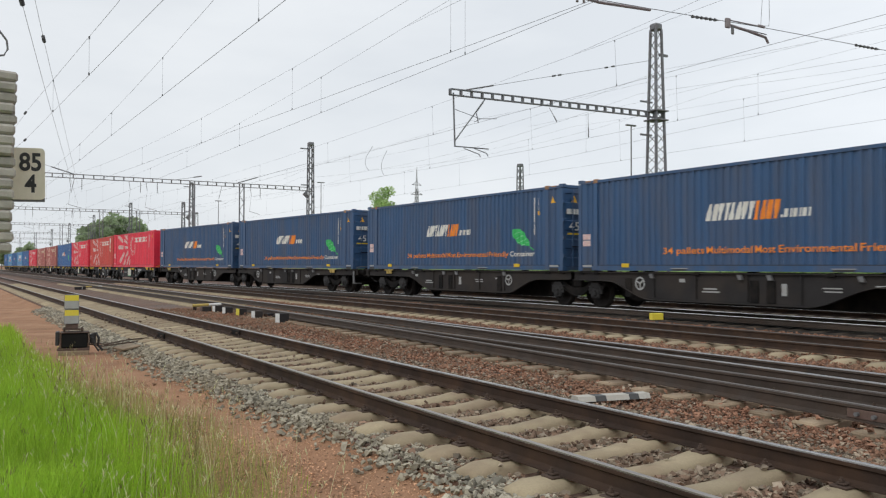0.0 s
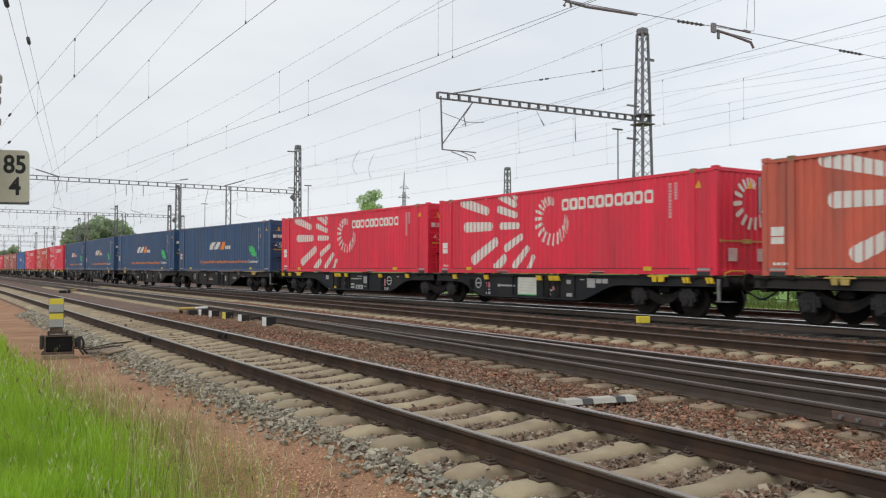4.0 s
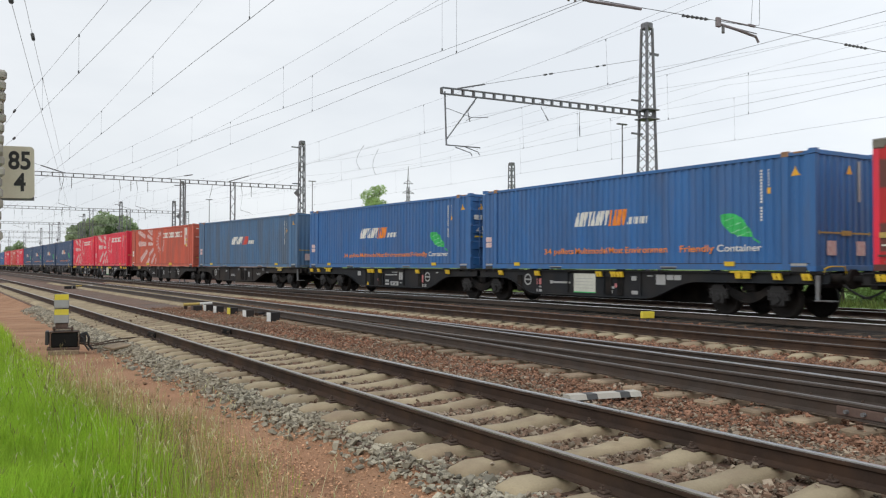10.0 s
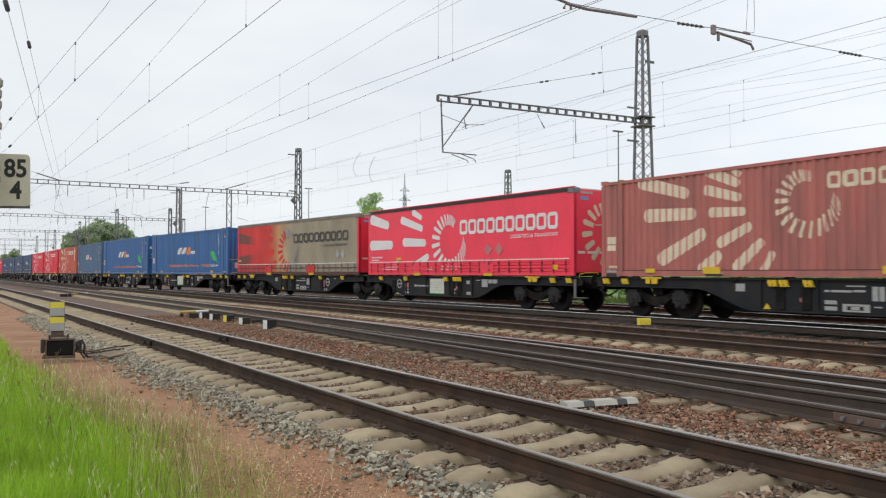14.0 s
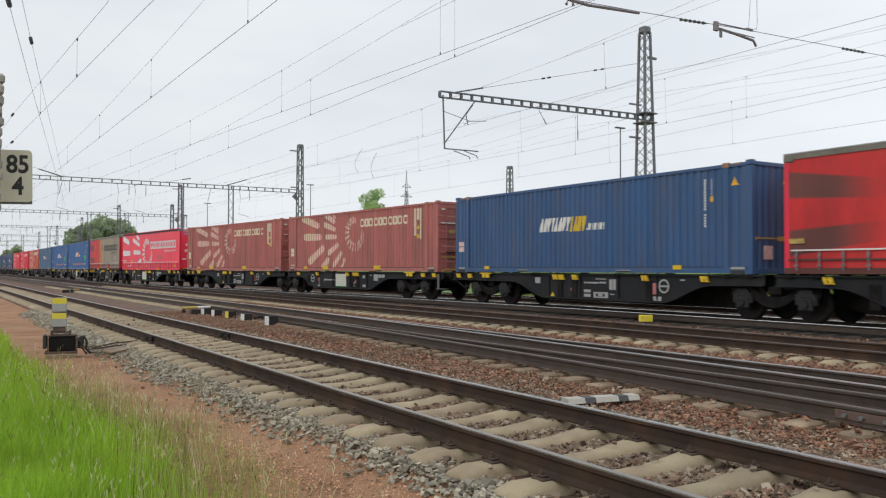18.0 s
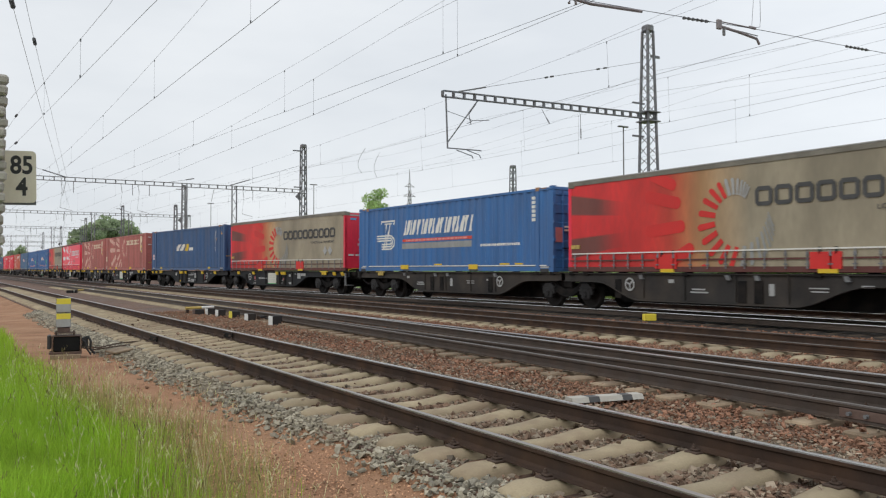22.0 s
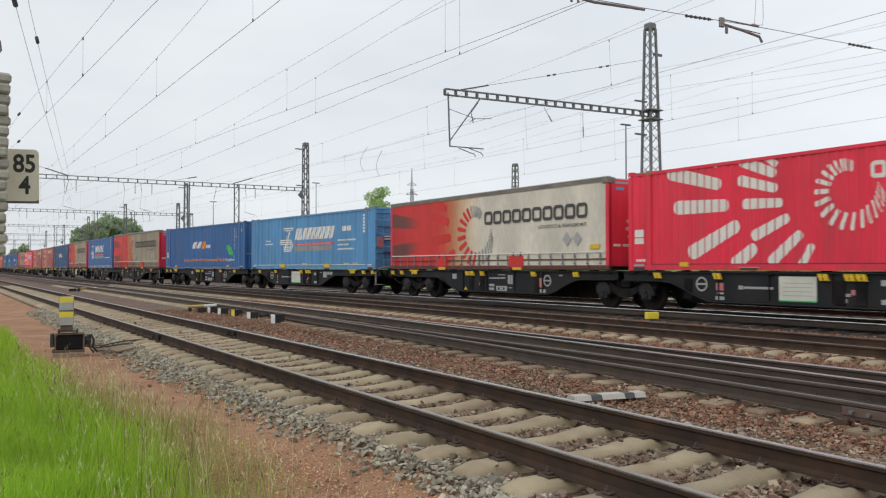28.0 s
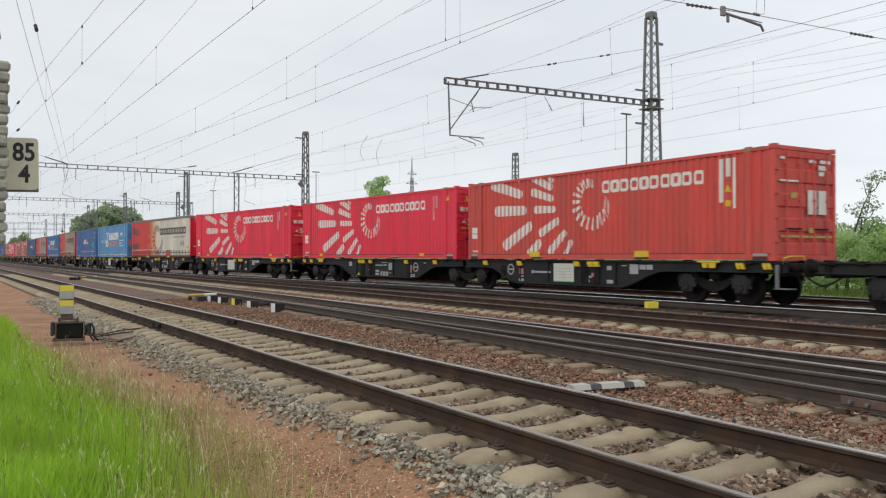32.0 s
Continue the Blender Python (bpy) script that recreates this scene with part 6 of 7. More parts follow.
    cpart("centre_beam", 0, lambda: Geo().box(-0.25, 0.25, -7.3, 7.3, 0.82, FLOOR - 0.06, 0.02), coat, w)
    a, b = (-6.3, 3.7) if lead else (-3.7, 6.3)
    cpart("keel", lead, lambda: Geo().prism([(a, 0.82), (a + 0.3, 0.42), (a + 1.0, 0.24), (b - 1.0, 0.24), (b - 0.3, 0.42), (b, 0.82)], 0, -0.22, 0.22), M_BOGIE, w)
    tank = cpart("air_tank", lead, lambda: Geo().tube((0.55, (a + b) / 2 - 0.6, 0.66), (0.55, (a + b) / 2 + 0.6, 0.66), 0.2, 14), M_BOGIE, w)
    for y in (-6.4, -4.3, -2.1, 0, 2.1, 4.3, 6.4):
        o = cpart("cross_beam", 0, lambda: Geo().box(-1.13, 1.13, -0.1, 0.1, 0.86, FLOOR - 0.07, 0.015), coat, w)
        o.location = (0, y, 0)
    for y in (-6.77, -6.05, -2.0, 2.0, 6.05, 6.77):
        for s in (-1, 1):
            o = cpart("container_spigot", s, lambda: Geo().box(min(s * 0.98, s * 1.24), max(s * 0.98, s * 1.24), -0.1, 0.1, FLOOR - 0.1, FLOOR, 0.012), M_BOGIE, w)
            o.location = (0, y, 0)
    if style != 2 and k < 20:
        for y in ((1.16, 3.28, 6.35, 7.0, 7.28, 12.7, 13.5) if not lead else (0.2, 1.0, 6.05, 6.36, 7.02, 10.06, 12.22)):
            o = cpart("yellow_latch", 0, latch_mesh, M_YELLOW, w, "yellow folding latch")
            o.location = (0, LENGTH / 2 - y, 0)
    # dark boxes on the sill stand in for shade in its upright recesses
    for y in ((6.7, 7.2, 2.2) if not lead else (6.2, 6.9, 10.14)):
            o = cpart("stiffener", 0, lambda: Geo().box(-1.195, -1.16, -0.13, 0.13, 0.4, 0.97, 0.01), M_BOGIE, w)
            o.location = (0, LENGTH / 2 - y, 0)
    if style == 2:
        for y in ((3.2, 6.3, 7.2, 9.6) if not lead else (4.1, 6.5, 7.4, 10.5)):
            o = cpart("grey_latch", 0, lambda: Geo().prism([(-0.09, 0.98), (0.03, 0.98), (0.09, 1.11), (-0.03, 1.11)], 0, -1.26, -1.19), M_STEEL, w, "grey folding latch")
            o.location = (0, LENGTH / 2 - y, 0)
    e = 1 if lead else -1
    yb = e * (LENGTH / 2 - 2.05)
    spin = k >= -4
    bogie(w, yb, spin)
    if lead:
        bogie(w, -(LENGTH / 2 + GAP_J / 2), spin)
    lever = cpart("release_lever", e, lambda: Geo().box(-1.28, -1.24, yb - 0.38, yb + 0.38, 1.12, 1.165, 0.008), M_YELLOW if style != 2 else M_OCHRE, w, "yellow release lever")
    for a, b in ((-0.22, -0.02), (0.06, 0.2)):
        cpart("lever_plate", (e, a), lambda: Geo().prism([(yb + a, 0.98), (yb + b, 0.98), (yb + b + 0.03, 1.118), (yb + a - 0.02, 1.118)], 0, -1.27, -1.23), M_YELLOW if style != 2 else M_OCHRE, lever)
    # buffers, headstock and hoses at the coupling end
    ye = e * (LENGTH / 2 + 0.12)
    cpart("headstock", e, lambda: Geo().box(-1.2, 1.2, min(ye, ye - e * 0.18), max(ye, ye - e * 0.18), 0.78, FLOOR - 0.05, 0.02), M_BOGIE, w)
    for s in (-1, 1):
        b = cpart("buffer", (e, s), lambda: Geo().tube((s * 0.875, ye, 1.0), (s * 0.875, ye + e * 0.34, 1.0), 0.11, 14).tube((s * 0.875, ye + e * 0.34, 1.0), (s * 0.875, ye + e * 0.54, 1.0), 0.085, 12), M_BOGIE, w)
        cpart("buffer_plate", (e, s), lambda: Geo().tube((s * 0.875, ye + e * 0.54, 1.0), (s * 0.875, ye + e * 0.575, 1.0), 0.23, 18), M_WHEEL, b)
    if e < 0:
        step = cpart("step", e, lambda: Geo().box(-1.27, -1.21, min(ye - e * 0.02, ye - e * 0.12), max(ye - e * 0.02, ye - e * 0.12), 0.5, 1.08, 0.01), M_STEEL, w, "pale grey shunter's step post")
        cpart("step_tread", e, lambda: Geo().box(-1.3, -1.0, min(ye - e * 0.14, ye + e * 0.3), max(ye - e * 0.14, ye + e * 0.3), 0.47, 0.5, 0.008), M_STEEL, step)
        cpart("hand_rail", e, lambda: Geo().path([(-1.15, ye + e * 0.02, 1.1), (-1.12, ye + e * 0.03, 1.24), (-0.9, ye + e * 0.04, 1.29), (-0.35, ye + e * 0.04, 1.29), (-0.25, ye + e * 0.03, 1.12)], 0.018), M_YELLOW if style != 2 else M_STEEL, w, "bent handrail over the headstock")
    cpart("coupling_hook", e, lambda: Geo().box(-0.06, 0.06, min(ye, ye + e * 0.45), max(ye, ye + e * 0.45), 0.92, 1.04, 0.02).path([(0, ye + e * 0.4, 0.95), (0, ye + e * 0.55, 0.8), (0, ye + e * 0.69, 0.78)], 0.035), M_BOGIE, w)
    cpart("brake_hose", e, lambda: Geo().path([(-0.35, ye + e * (0.69 * i / 8), 0.85 - 0.3 * math.sin(math.pi / 2 * i / 8)) for i in range(9)], 0.028), M_BLACK, w)
    return w


def latch_mesh():
    """A folding container latch: two leaning cheeks, a hinge bar and a foot."""
    g = Geo()
    for a in (-0.1, 0.03):
        g.prism([(a, 0.97), (a + 0.085, 0.97), (a + 0.135, 1.12), (a + 0.05, 1.12)], 0, -1.265, -1.19)
    g.tube((-1.24, -0.09, 1.06), (-1.24, 0.16, 1.06), 0.022, 6)
    return g.box(-1.25, -1.19, -0.12, 0.13, 0.955, 0.975, 0.006)


def plates(items):
    g = Geo()
    for y0, y1, z0, z1 in items:
        g.box(-1.172, -1.164, LENGTH / 2 - y1, LENGTH / 2 - y0, z0, z1)
    return g


def ring_plate(y, z, spoked):
    g, n = Geo(), 20
    y = y - LENGTH / 2
    v = []
    for r in (0.2, 0.15):
        v += [(-1.2, -y + r * math.cos(2 * math.pi * i / n), z + r * math.sin(2 * math.pi * i / n)) for i in range(n)]
    g.add(v, [(i, (i + 1) % n, n + (i + 1) % n, n + i) for i in range(n)])
    for a in (0, 1, 2) if spoked else (0, 1.5):
        t = 2 * math.pi * a / 3 + (0.4 if spoked else 0.0)
        c, s = math.cos(t), math.sin(t)
        g.add([(-1.2, -y - s * 0.025, z + c * 0.025), (-1.2, -y + s * 0.025, z - c * 0.025), (-1.2, -y + s * 0.025 + c * 0.15, z - c * 0.025 + s * 0.15), (-1.2, -y - s * 0.025 + c * 0.15, z + c * 0.025 + s * 0.15)], [(0, 1, 2, 3)])
    g.tube((-1.2, -y, z), (-1.16, -y, z), 0.03, 8)
    return g


LOADS = {-16: "blue", -15: "sky", -14: "blue", -13: "sky", -12: "blue", -11: "red", -10: "brown", -9: "brown", -8: "blue", -7: "red", -6: "salmon", -5: "red", -4: "navy", -3: "navy", -2: "navy", -1: "navy",
         0: "red", 1: "redwall", 2: "orange", 3: "faded", 4: "blue", 5: "clean", 6: "tarp", 7: "redtarp", 8: "brown", 9: "brown", 10: "deep", 11: "tarp", 12: "royal", 13: "tarp",
         14: "walled", 15: "sky", 16: "whitetarp", 17: "red", 18: "red", 19: "salmon"}
DUSTY = (-4, -3, -2, -1, 2, 3, 12, 13)
for k in range(-16, 22):
    back = setback(k)
    wagon = wagon_unit(k, 2 if k in DUSTY else 1)
    MOVERS.append((wagon, back + 1.8, back + LENGTH - 1.8, 0.0))
    if k in LOADS:
        MOVERS.append((make_load(LOADS[k], k >= -4), back + 1.8, back + LENGTH - 1.8, FLOOR + 0.001))

# ---- overhead line: masts, portals, wires ----
ROW = 28.3                                   # line of masts beyond the train
Y0, SPAN = 27.6, 42.3                        # first mast along the tracks, and the spacing
WIRE_Z, HIGH_Z = 5.72, 7.25


def lattice(parent, h, w0, w1, panels, material, leg=0.05, rod=0.018, split=False):
    """A tapering four-legged lattice column."""
    for sx in (-1, 1):
        for sy in (-1, 1):
            g = Geo()
            v = [(sx * w + a * leg * -sx, sy * w + b * leg * -sy, z) for z, w in ((0, w0), (h, w1)) for a, b in ((0, 0), (1, 0), (1, 1), (0, 1))]
            g.add(v, [(0, 1, 5, 4), (1, 2, 6, 5), (2, 3, 7, 6), (3, 0, 4, 7), (3, 2, 1, 0), (4, 5, 6, 7)])
            part("leg", g, material, parent)
    for face in range(4):
        g = Geo()
        c, s = math.cos(face * math.pi / 2), math.sin(face * math.pi / 2)
        for k in range(panels):
            za, zb = h * k / panels, h * (k + 1) / panels
            wa, wb = w0 + (w1 - w0) * k / panels - 0.02, w0 + (w1 - w0) * (k + 1) / panels - 0.02
            e = 1 if k % 2 else -1
            for (ua, va), (ub, vb) in (((-e * wa, za), (e * wb, zb)), ((-wb, zb), (wb, zb))) if k % 3 == 2 and not split else (((-e * wa, za), (e * wb, zb)),):
                da, db = wa, wb if vb == zb else wa
                if va == vb:
                    da = wb
                if split:
                    g = Geo()
                g.tube((c * ua - s * da, s * ua + c * da, va), (c * ub - s * db, s * ub + c * db, vb), rod, 4)
                if split:
                    part("brace", g, material, parent)
        if not split:
            part("bracing", g, material, parent)["kind"] = "stuff"


def truss(g, a, b, deep, bays, chord=0.05):
    """A flat ladder beam with two chords and upright struts, from a to b."""
    a, b = Vector(a), Vector(b)
    dz = Vector((0, 0, deep))
    for o in (-0.05, 0.05):
        w = Vector((0, o, 0))
        for z in (0, 1):
            g.tube(a + w + dz * z, b + w + dz * z, chord * 0.6, 4)
        for i in range(bays + 1):
            p = a + (b - a) * i / bays + w
            g.box(p.x - 0.035, p.x + 0.035, p.y - 0.015, p.y + 0.015, p.z, p.z + deep)
    return g


def insulator(g, a, b, r=0.04):
    """A ribbed insulator between two points."""
    a, b = Vector(a), Vector(b)
    n = 6
    for i in range(n):
        p, q = a + (b - a) * (i / n), a + (b - a) * ((i + 0.55) / n)
        g.tube(p, q, r, 8, r * 0.6)
    g.tube(a, b, r * 0.35, 6)
    return g


def mast(x, y, h, w0=0.42, w1=0.27, panels=22, material=M_STEELDK, label="grey steel lattice mast of the overhead line", split=False, leg=0.046, rod=0.015):
    m = thing("catenary_mast", pose(x, y, -0.3), label, "catenary mast", "masts of the overhead line")
    lattice(m, h + 0.3, w0, w1, panels, material, leg, rod, split)
    part("mast_cap", Geo().box(-w1 - 0.01, w1 + 0.01, -w1 - 0.01, w1 + 0.01, h + 0.24, h + 0.58, 0.07), M_STEELDK, m, "sheet-metal mast cap")
    part("foundation", Geo().box(-w0 - 0.25, w0 + 0.25, -w0 - 0.25, w0 + 0.25, -0.3, 0.12, 0.04), M_CONC2, m, "concrete foundation")
    return m


def cantilever(m):
    """The long arm that carries the wires of the train's track."""
    z = 8.42
    arm = part("cantilever_arm", truss(Geo(), (-11.35, 0, z), (0.4, 0, z + 0.2), 0.24, 23), M_STEELDK, m, "ladder-like steel arm")
    part("drop_post", Geo().tube((-11.2, 0, z + 0.1), (-11.12, 0, z - 2.05), 0.035, 8), M_STEELDK, arm)
    part("strut", Geo().tube((-11.15, 0, z - 1.85), (-9.68, 0, z), 0.026, 6), M_STEEL, arm)
    part("tie", Geo().tube((-11.15, 0, z - 0.55), (-9.9, 0, z - 0.82), 0.012, 6), M_STEELDK, arm)
    part("registration_tube", Geo().tube((-11.12, 0, z - 2.03), (-9.5, 0, z - 2.02), 0.024, 6), M_STEEL, arm)
    part("steady_arm", Geo().path([(-10.7, 0, z - 2.08), (-9.95, 0, z - 2.27), (-9.9, 0, z - 2.38)], 0.018), M_STEEL, arm)
    part("steady_arm", Geo().path([(-10.2, 0, z - 2.05), (-9.6, 0, z - 2.2), (-9.52, 0, z - 2.32)], 0.018), M_STEEL, arm)
    part("wire_clamp", Geo().path([(-10.2, 0, z - 0.98), (-9.9, 0, z - 0.82), (-9.1, 0, z - 0.74)], 0.014).tube((-10.1, 0, z - 0.6), (-10.0, 0, z - 1.0), 0.02, 6), M_STEELDK, arm)
    part("insulator", insulator(Geo(), (-10.1, 0, z - 0.55), (-9.75, 0, z - 0.1), 0.045), M_INSUL, arm)
    for x0, x1, dz in ((-6.35, -5.93, 0.58), (-4.18, -4.15, 1.1)):
        part("hanger", Geo().tube((x0, 0, z), (x1, 0, z - dz), 0.012, 6), M_STEEL, arm)
        part("insulator", insulator(Geo(), (x0 + (x1 - x0) * 0.6, 0, z - dz * 0.6), (x1, 0, z - dz), 0.035), M_INSUL, arm)
    # stay from the mast to the outer end of the arm
    a, b = Vector((-10.6, 0, z + 0.28)), Vector((-0.3, 0, z + 2.85))
    part("stay_rod", Geo().tube(a, a.lerp(b, 0.13), 0.03, 6), M_STEELDK, arm)
    part("stay_wire", Geo().tube(a.lerp(b, 0.13), b, 0.009, 5), M_WIRE, arm)
    for t in (0.43, 0.46, 0.72, 0.76):
        part("stay_insulator", Geo().tube(a.lerp(b, t), a.lerp(b, t + 0.015), 0.04, 8), M_INSUL, arm)
    part("clamp_band", Geo().box(-0.42, 0.42, -0.4, 0.4, z + 0.02, z + 0.08, 0.01).box(-0.42, 0.42, -0.4, 0.4, z + 0.45, z + 0.51, 0.01), M_STEELDK, m)
    part("side_bracket", Geo().box(0.2, 0.75, -0.04, 0.04, 11.55, 11.66), M_STEELDK, m)
    part("side_bracket", Geo().box(-1.0, -0.3, -0.04, 0.04, 7.7, 7.78), M_STEELDK, m)
    part("side_bracket", Geo().box(-1.0, -0.25, -0.04, 0.04, 9.25, 9.32), M_STEELDK, m)


first_mast = mast(ROW + 0.1, Y0, 12.45, 0.46, 0.22, panels=26, split=True, leg=0.095, rod=0.018)
cantilever(first_mast)
for k in range(1, 7):
    far = mast(ROW, Y0 + SPAN * k, 12.3, 0.34, 0.24, panels=18, leg=0.09, rod=0.035)
    part("side_bracket", Geo().box(-1.0, -0.2, -0.05, 0.05, 12.2, 12.3), M_STEELDK, far)
    part("side_bracket", Geo().box(-0.9, -0.3, -0.04, 0.04, 8.9, 9.0), M_STEELDK, far)
    part("hinge_plate", Geo().prism([(-0.75, 8.1), (-0.3, 7.7), (-0.3, 8.6)], 1, -0.06, 0.06), M_STEELDK, far)


def portal(y, x0, posts, z=8.15, deep=0.3):
    """A beam across the tracks on lattice posts, with droppers and registration arms."""
    p = thing("catenary_portal", pose(0, y, 0), "grey steel portal beam across the tracks on lattice posts", "catenary portal", "portals over the tracks")
    part("beam", truss(Geo(), (x0, 0, z), (ROW - 0.3, 0, z), deep, int((ROW - x0) / 0.75), 0.06), M_STEEL, p)
    for x in posts:
        g = Geo()
        for o in (-0.2, 0.2):
            g.box(x + o - 0.04, x + o + 0.04, -0.06, 0.06, -0.3, z + deep)
        n = 12
        for i in range(n):
            e = 1 if i % 2 else -1
            g.tube((x - 0.2 * e, 0, (z) * i / n), (x + 0.2 * e, 0, z * (i + 1) / n), 0.025, 4)
        part("post", g, M_STEELDK, p, "laced steel post")
    for x in (T1, T2, T3, centre4(y), T5):
        g = Geo().tube((x - 0.9, 0, z), (x - 0.8, 0, HIGH_Z + 0.2), 0.018, 6).tube((x - 0.95, 0, WIRE_Z + 0.35), (x, 0, WIRE_Z + 0.1), 0.016, 6).tube((x - 0.95, 0, WIRE_Z + 0.35), (x - 0.8, 0, HIGH_Z + 0.2), 0.008, 5)
        part("registration_arm", g, M_STEEL, p)
        part("insulator", insulator(Geo(), (x, 0, z), (x, 0, HIGH_Z)), M_INSUL, p)
    return p


near_portal = portal(Y0 + SPAN, -2.0, (17.7, 21.95))
for a, b in (((2.6, 0, 10.2), (8.6, 0, 8.45)), ((27.9, 0, 10.6), (21.6, 0, 8.5)), ((16.0, 0, 8.4), (18.5, 0, 8.9))):
    a, b = Vector(a), Vector(b)
    part("stay_wire", Geo().tube(a, b, 0.014, 5), M_WIRE, near_portal)
    part("stay_rod", Geo().tube(a.lerp(b, 0.72), b, 0.045, 6), M_STEELDK, near_portal)
for x in (8.6, 20.2):
    part("hanger", Geo().tube((x, 0, 8.15), (x - 0.25, 0, 7.0), 0.02, 5), M_STEEL, near_portal)
for k in range(2, 7):
    portal(Y0 + SPAN * k, -6.0, (17.0, 21.5) if k < 4 else (16.6,))


def catenary(fx, supports, contact=WIRE_Z, high=HIGH_Z, low=6.45, bays=6, thick=0.0032, label="pair of overhead wires with thin droppers", stagger=0.0):
    """Contact wire and sagging messenger between supports, with droppers."""
    c = thing("overhead_line", pose(0, 0, 0), label, "overhead wire", "overhead wires of the yard")
    gc, gm = [], []
    for i, (a, b) in enumerate(zip(supports, supports[1:])):
        e = stagger * (1 if i % 2 else -1)
        pts_c, pts_m = [], []
        n = bays * 2
        for j in range(n + 1):
            t = j / n
            y = a + (b - a) * t
            x = fx(y) + e * (1 - 2 * t)
            pts_c.append((x, y, contact + (0.0 if j % 2 else 0.012)))
            pts_m.append((fx(y) + e * 0.3 * (1 - 2 * t), y, high - (high - low) * 4 * t * (1 - t)))
        gc += pts_c if i == 0 else pts_c[1:]
        gm += pts_m if i == 0 else pts_m[1:]
        for j in range(1, n, 2):
            if a < 130:
                part("dropper", Geo().tube(pts_c[j], pts_m[j], 0.0025, 4).tube(pts_m[j], (pts_m[j][0], pts_m[j][1], pts_m[j][2] - 0.05), 0.013, 5).tube(pts_c[j], (pts_c[j][0], pts_c[j][1], pts_c[j][2] + 0.05), 0.014, 5), M_WIRE, c)
    part("contact_wire", Geo().path(gc, thick, 5), M_WIRE, c)
    part("messenger_wire", Geo().path(gm, thick * 0.7, 5), M_WIRE, c)
    return c


CROSS = 10.2
UP = [Y0 + SPAN * k for k in range(1, 7)]
catenary(lambda y: T1 + 0.15, [CROSS - SPAN, CROSS] + UP, contact=5.6, high=7.1, low=6.25, bays=8, thick=0.005)
catenary(lambda y: T2 - 0.17, [CROSS - SPAN, CROSS] + UP, contact=5.6, high=7.1, low=6.3, bays=8, thick=0.0042)
catenary(lambda y: T3 - 0.05, [CROSS - SPAN, CROSS] + UP, contact=5.6, high=6.8, low=6.4, bays=7, stagger=0.1, thick=0.0042)
catenary(lambda y: centre4(y) - 0.5, [Y0 - SPAN, Y0] + UP, contact=5.62, high=7.25, low=6.85, bays=6, stagger=0.15, thick=0.0038)
catenary(lambda y: T5 - 0.4, [Y0 - SPAN, Y0] + UP, contact=5.6, high=7.4, low=6.9, bays=7, stagger=0.1, thick=0.0038)
catenary(lambda y: 8.87 - 0.068 * (y - 10.2), [CROSS - SPAN, CROSS, Y0 + SPAN], contact=5.6, high=7.45, low=6.3, bays=8, thick=0.0042, label="pair of overhead wires crossing from track to track")
catenary(lambda y: 19.05 + 0.11 * (y - 10.5), [-14.0, Y0], contact=5.6, high=7.2, low=6.7, bays=5, thick=0.0036, label="pair of overhead wires swinging over to the far track")


def line(name, pts, r, label, category="overhead wire"):
    ob = new(name, Geo().path(pts, r, 5).mesh(name, M_WIRE))
    return tagged(ob, label, category, "single wires")


# feeder wires high along the mast row
for x, z in ((ROW + 0.8, 10.7), (ROW - 1.0, 9.3), (ROW + 5.5, 10.4)):
    pts = []
    for k in range(-1, 6):
        for j in range(8):
            t = j / 8
            pts.append((x, Y0 + SPAN * (k + t), z - 0.9 * 4 * t * (1 - t)))
    line("feeder_wire", pts, 0.0045, "thin dark feeder wire along the masts")

# stitch wires beside the carrying wires where they near the cross-span
line("stitch_wire", [(T3 - 0.05, 4.5, 6.665), (T3 - 0.05, 8.63, 6.94), (T3 - 0.05, CROSS, 7.0), (T3 - 0.05, 11.77, 6.94), (T3 - 0.05, 15.9, 6.665)], 0.003, "thin stitch wire on the carrying wire")
line("stitch_wire", [(T2 - 0.17, 4.1, 6.79), (T2 - 0.17, CROSS, 6.73), (T2 - 0.17, 13.97, 6.76), (T2 - 0.17, 16.3, 6.79)], 0.003, "thin stitch wire on the carrying wire")

# the cross-span that holds the wires of the nearer tracks
span = thing("cross_span", pose(0, CROSS, 0), "cross-span wire with brown insulators and registration arms", "cross-span wire", "single wires")
part("span_wire", Geo().path([(-6, 0, 5.95), (4.5, 0, 5.7), (9.1, 0, 5.72), (10.4, 0, 5.77), (13.3, 0, 5.9), (18, 0, 6.05), (32, 0, 6.6)], 0.006), M_WIRE, span)
for x0, x1, z0, z1 in ((11.4, 12.1, 5.8, 5.84), (16.35, 17.2, 5.99, 6.02), (5.4, 6.0, 5.71, 5.71)):
    part("insulator", insulator(Geo(), (x0, 0, z0), (x1, 0, z1), 0.032), M_INSUL, span)
part("registration_arm", Geo().path([(8.72, 0, 5.61), (8.76, 0, 5.7), (9.2, 0, 5.68), (10.36, 0, 5.745)], 0.026), M_ARM, span, "thick brown registration arm")
part("registration_arm", Geo().path([(7.5, 0, 5.92), (8.3, 0, 5.78), (8.85, 0, 5.7), (8.87, 0, 5.61)], 0.024), M_ARM, span, "thick brown registration arm")
part("registration_arm", Geo().path([(12.38, 0, 5.8), (12.9, 0, 5.77), (13.42, 0, 5.72), (13.5, 0, 5.62)], 0.026), M_ARM, span, "thick brown registration arm")
part("arm_bracket", Geo().box(12.29, 12.4, -0.03, 0.03, 5.74, 5.92, 0.01), M_ARM, span)
part("tie_rod", Geo().tube((12.34, 0, 5.89), (13.3, 0, 5.91), 0.012, 6).box(13.2, 13.4, -0.02, 0.02, 5.89, 5.94, 0.01), M_ARM, span)
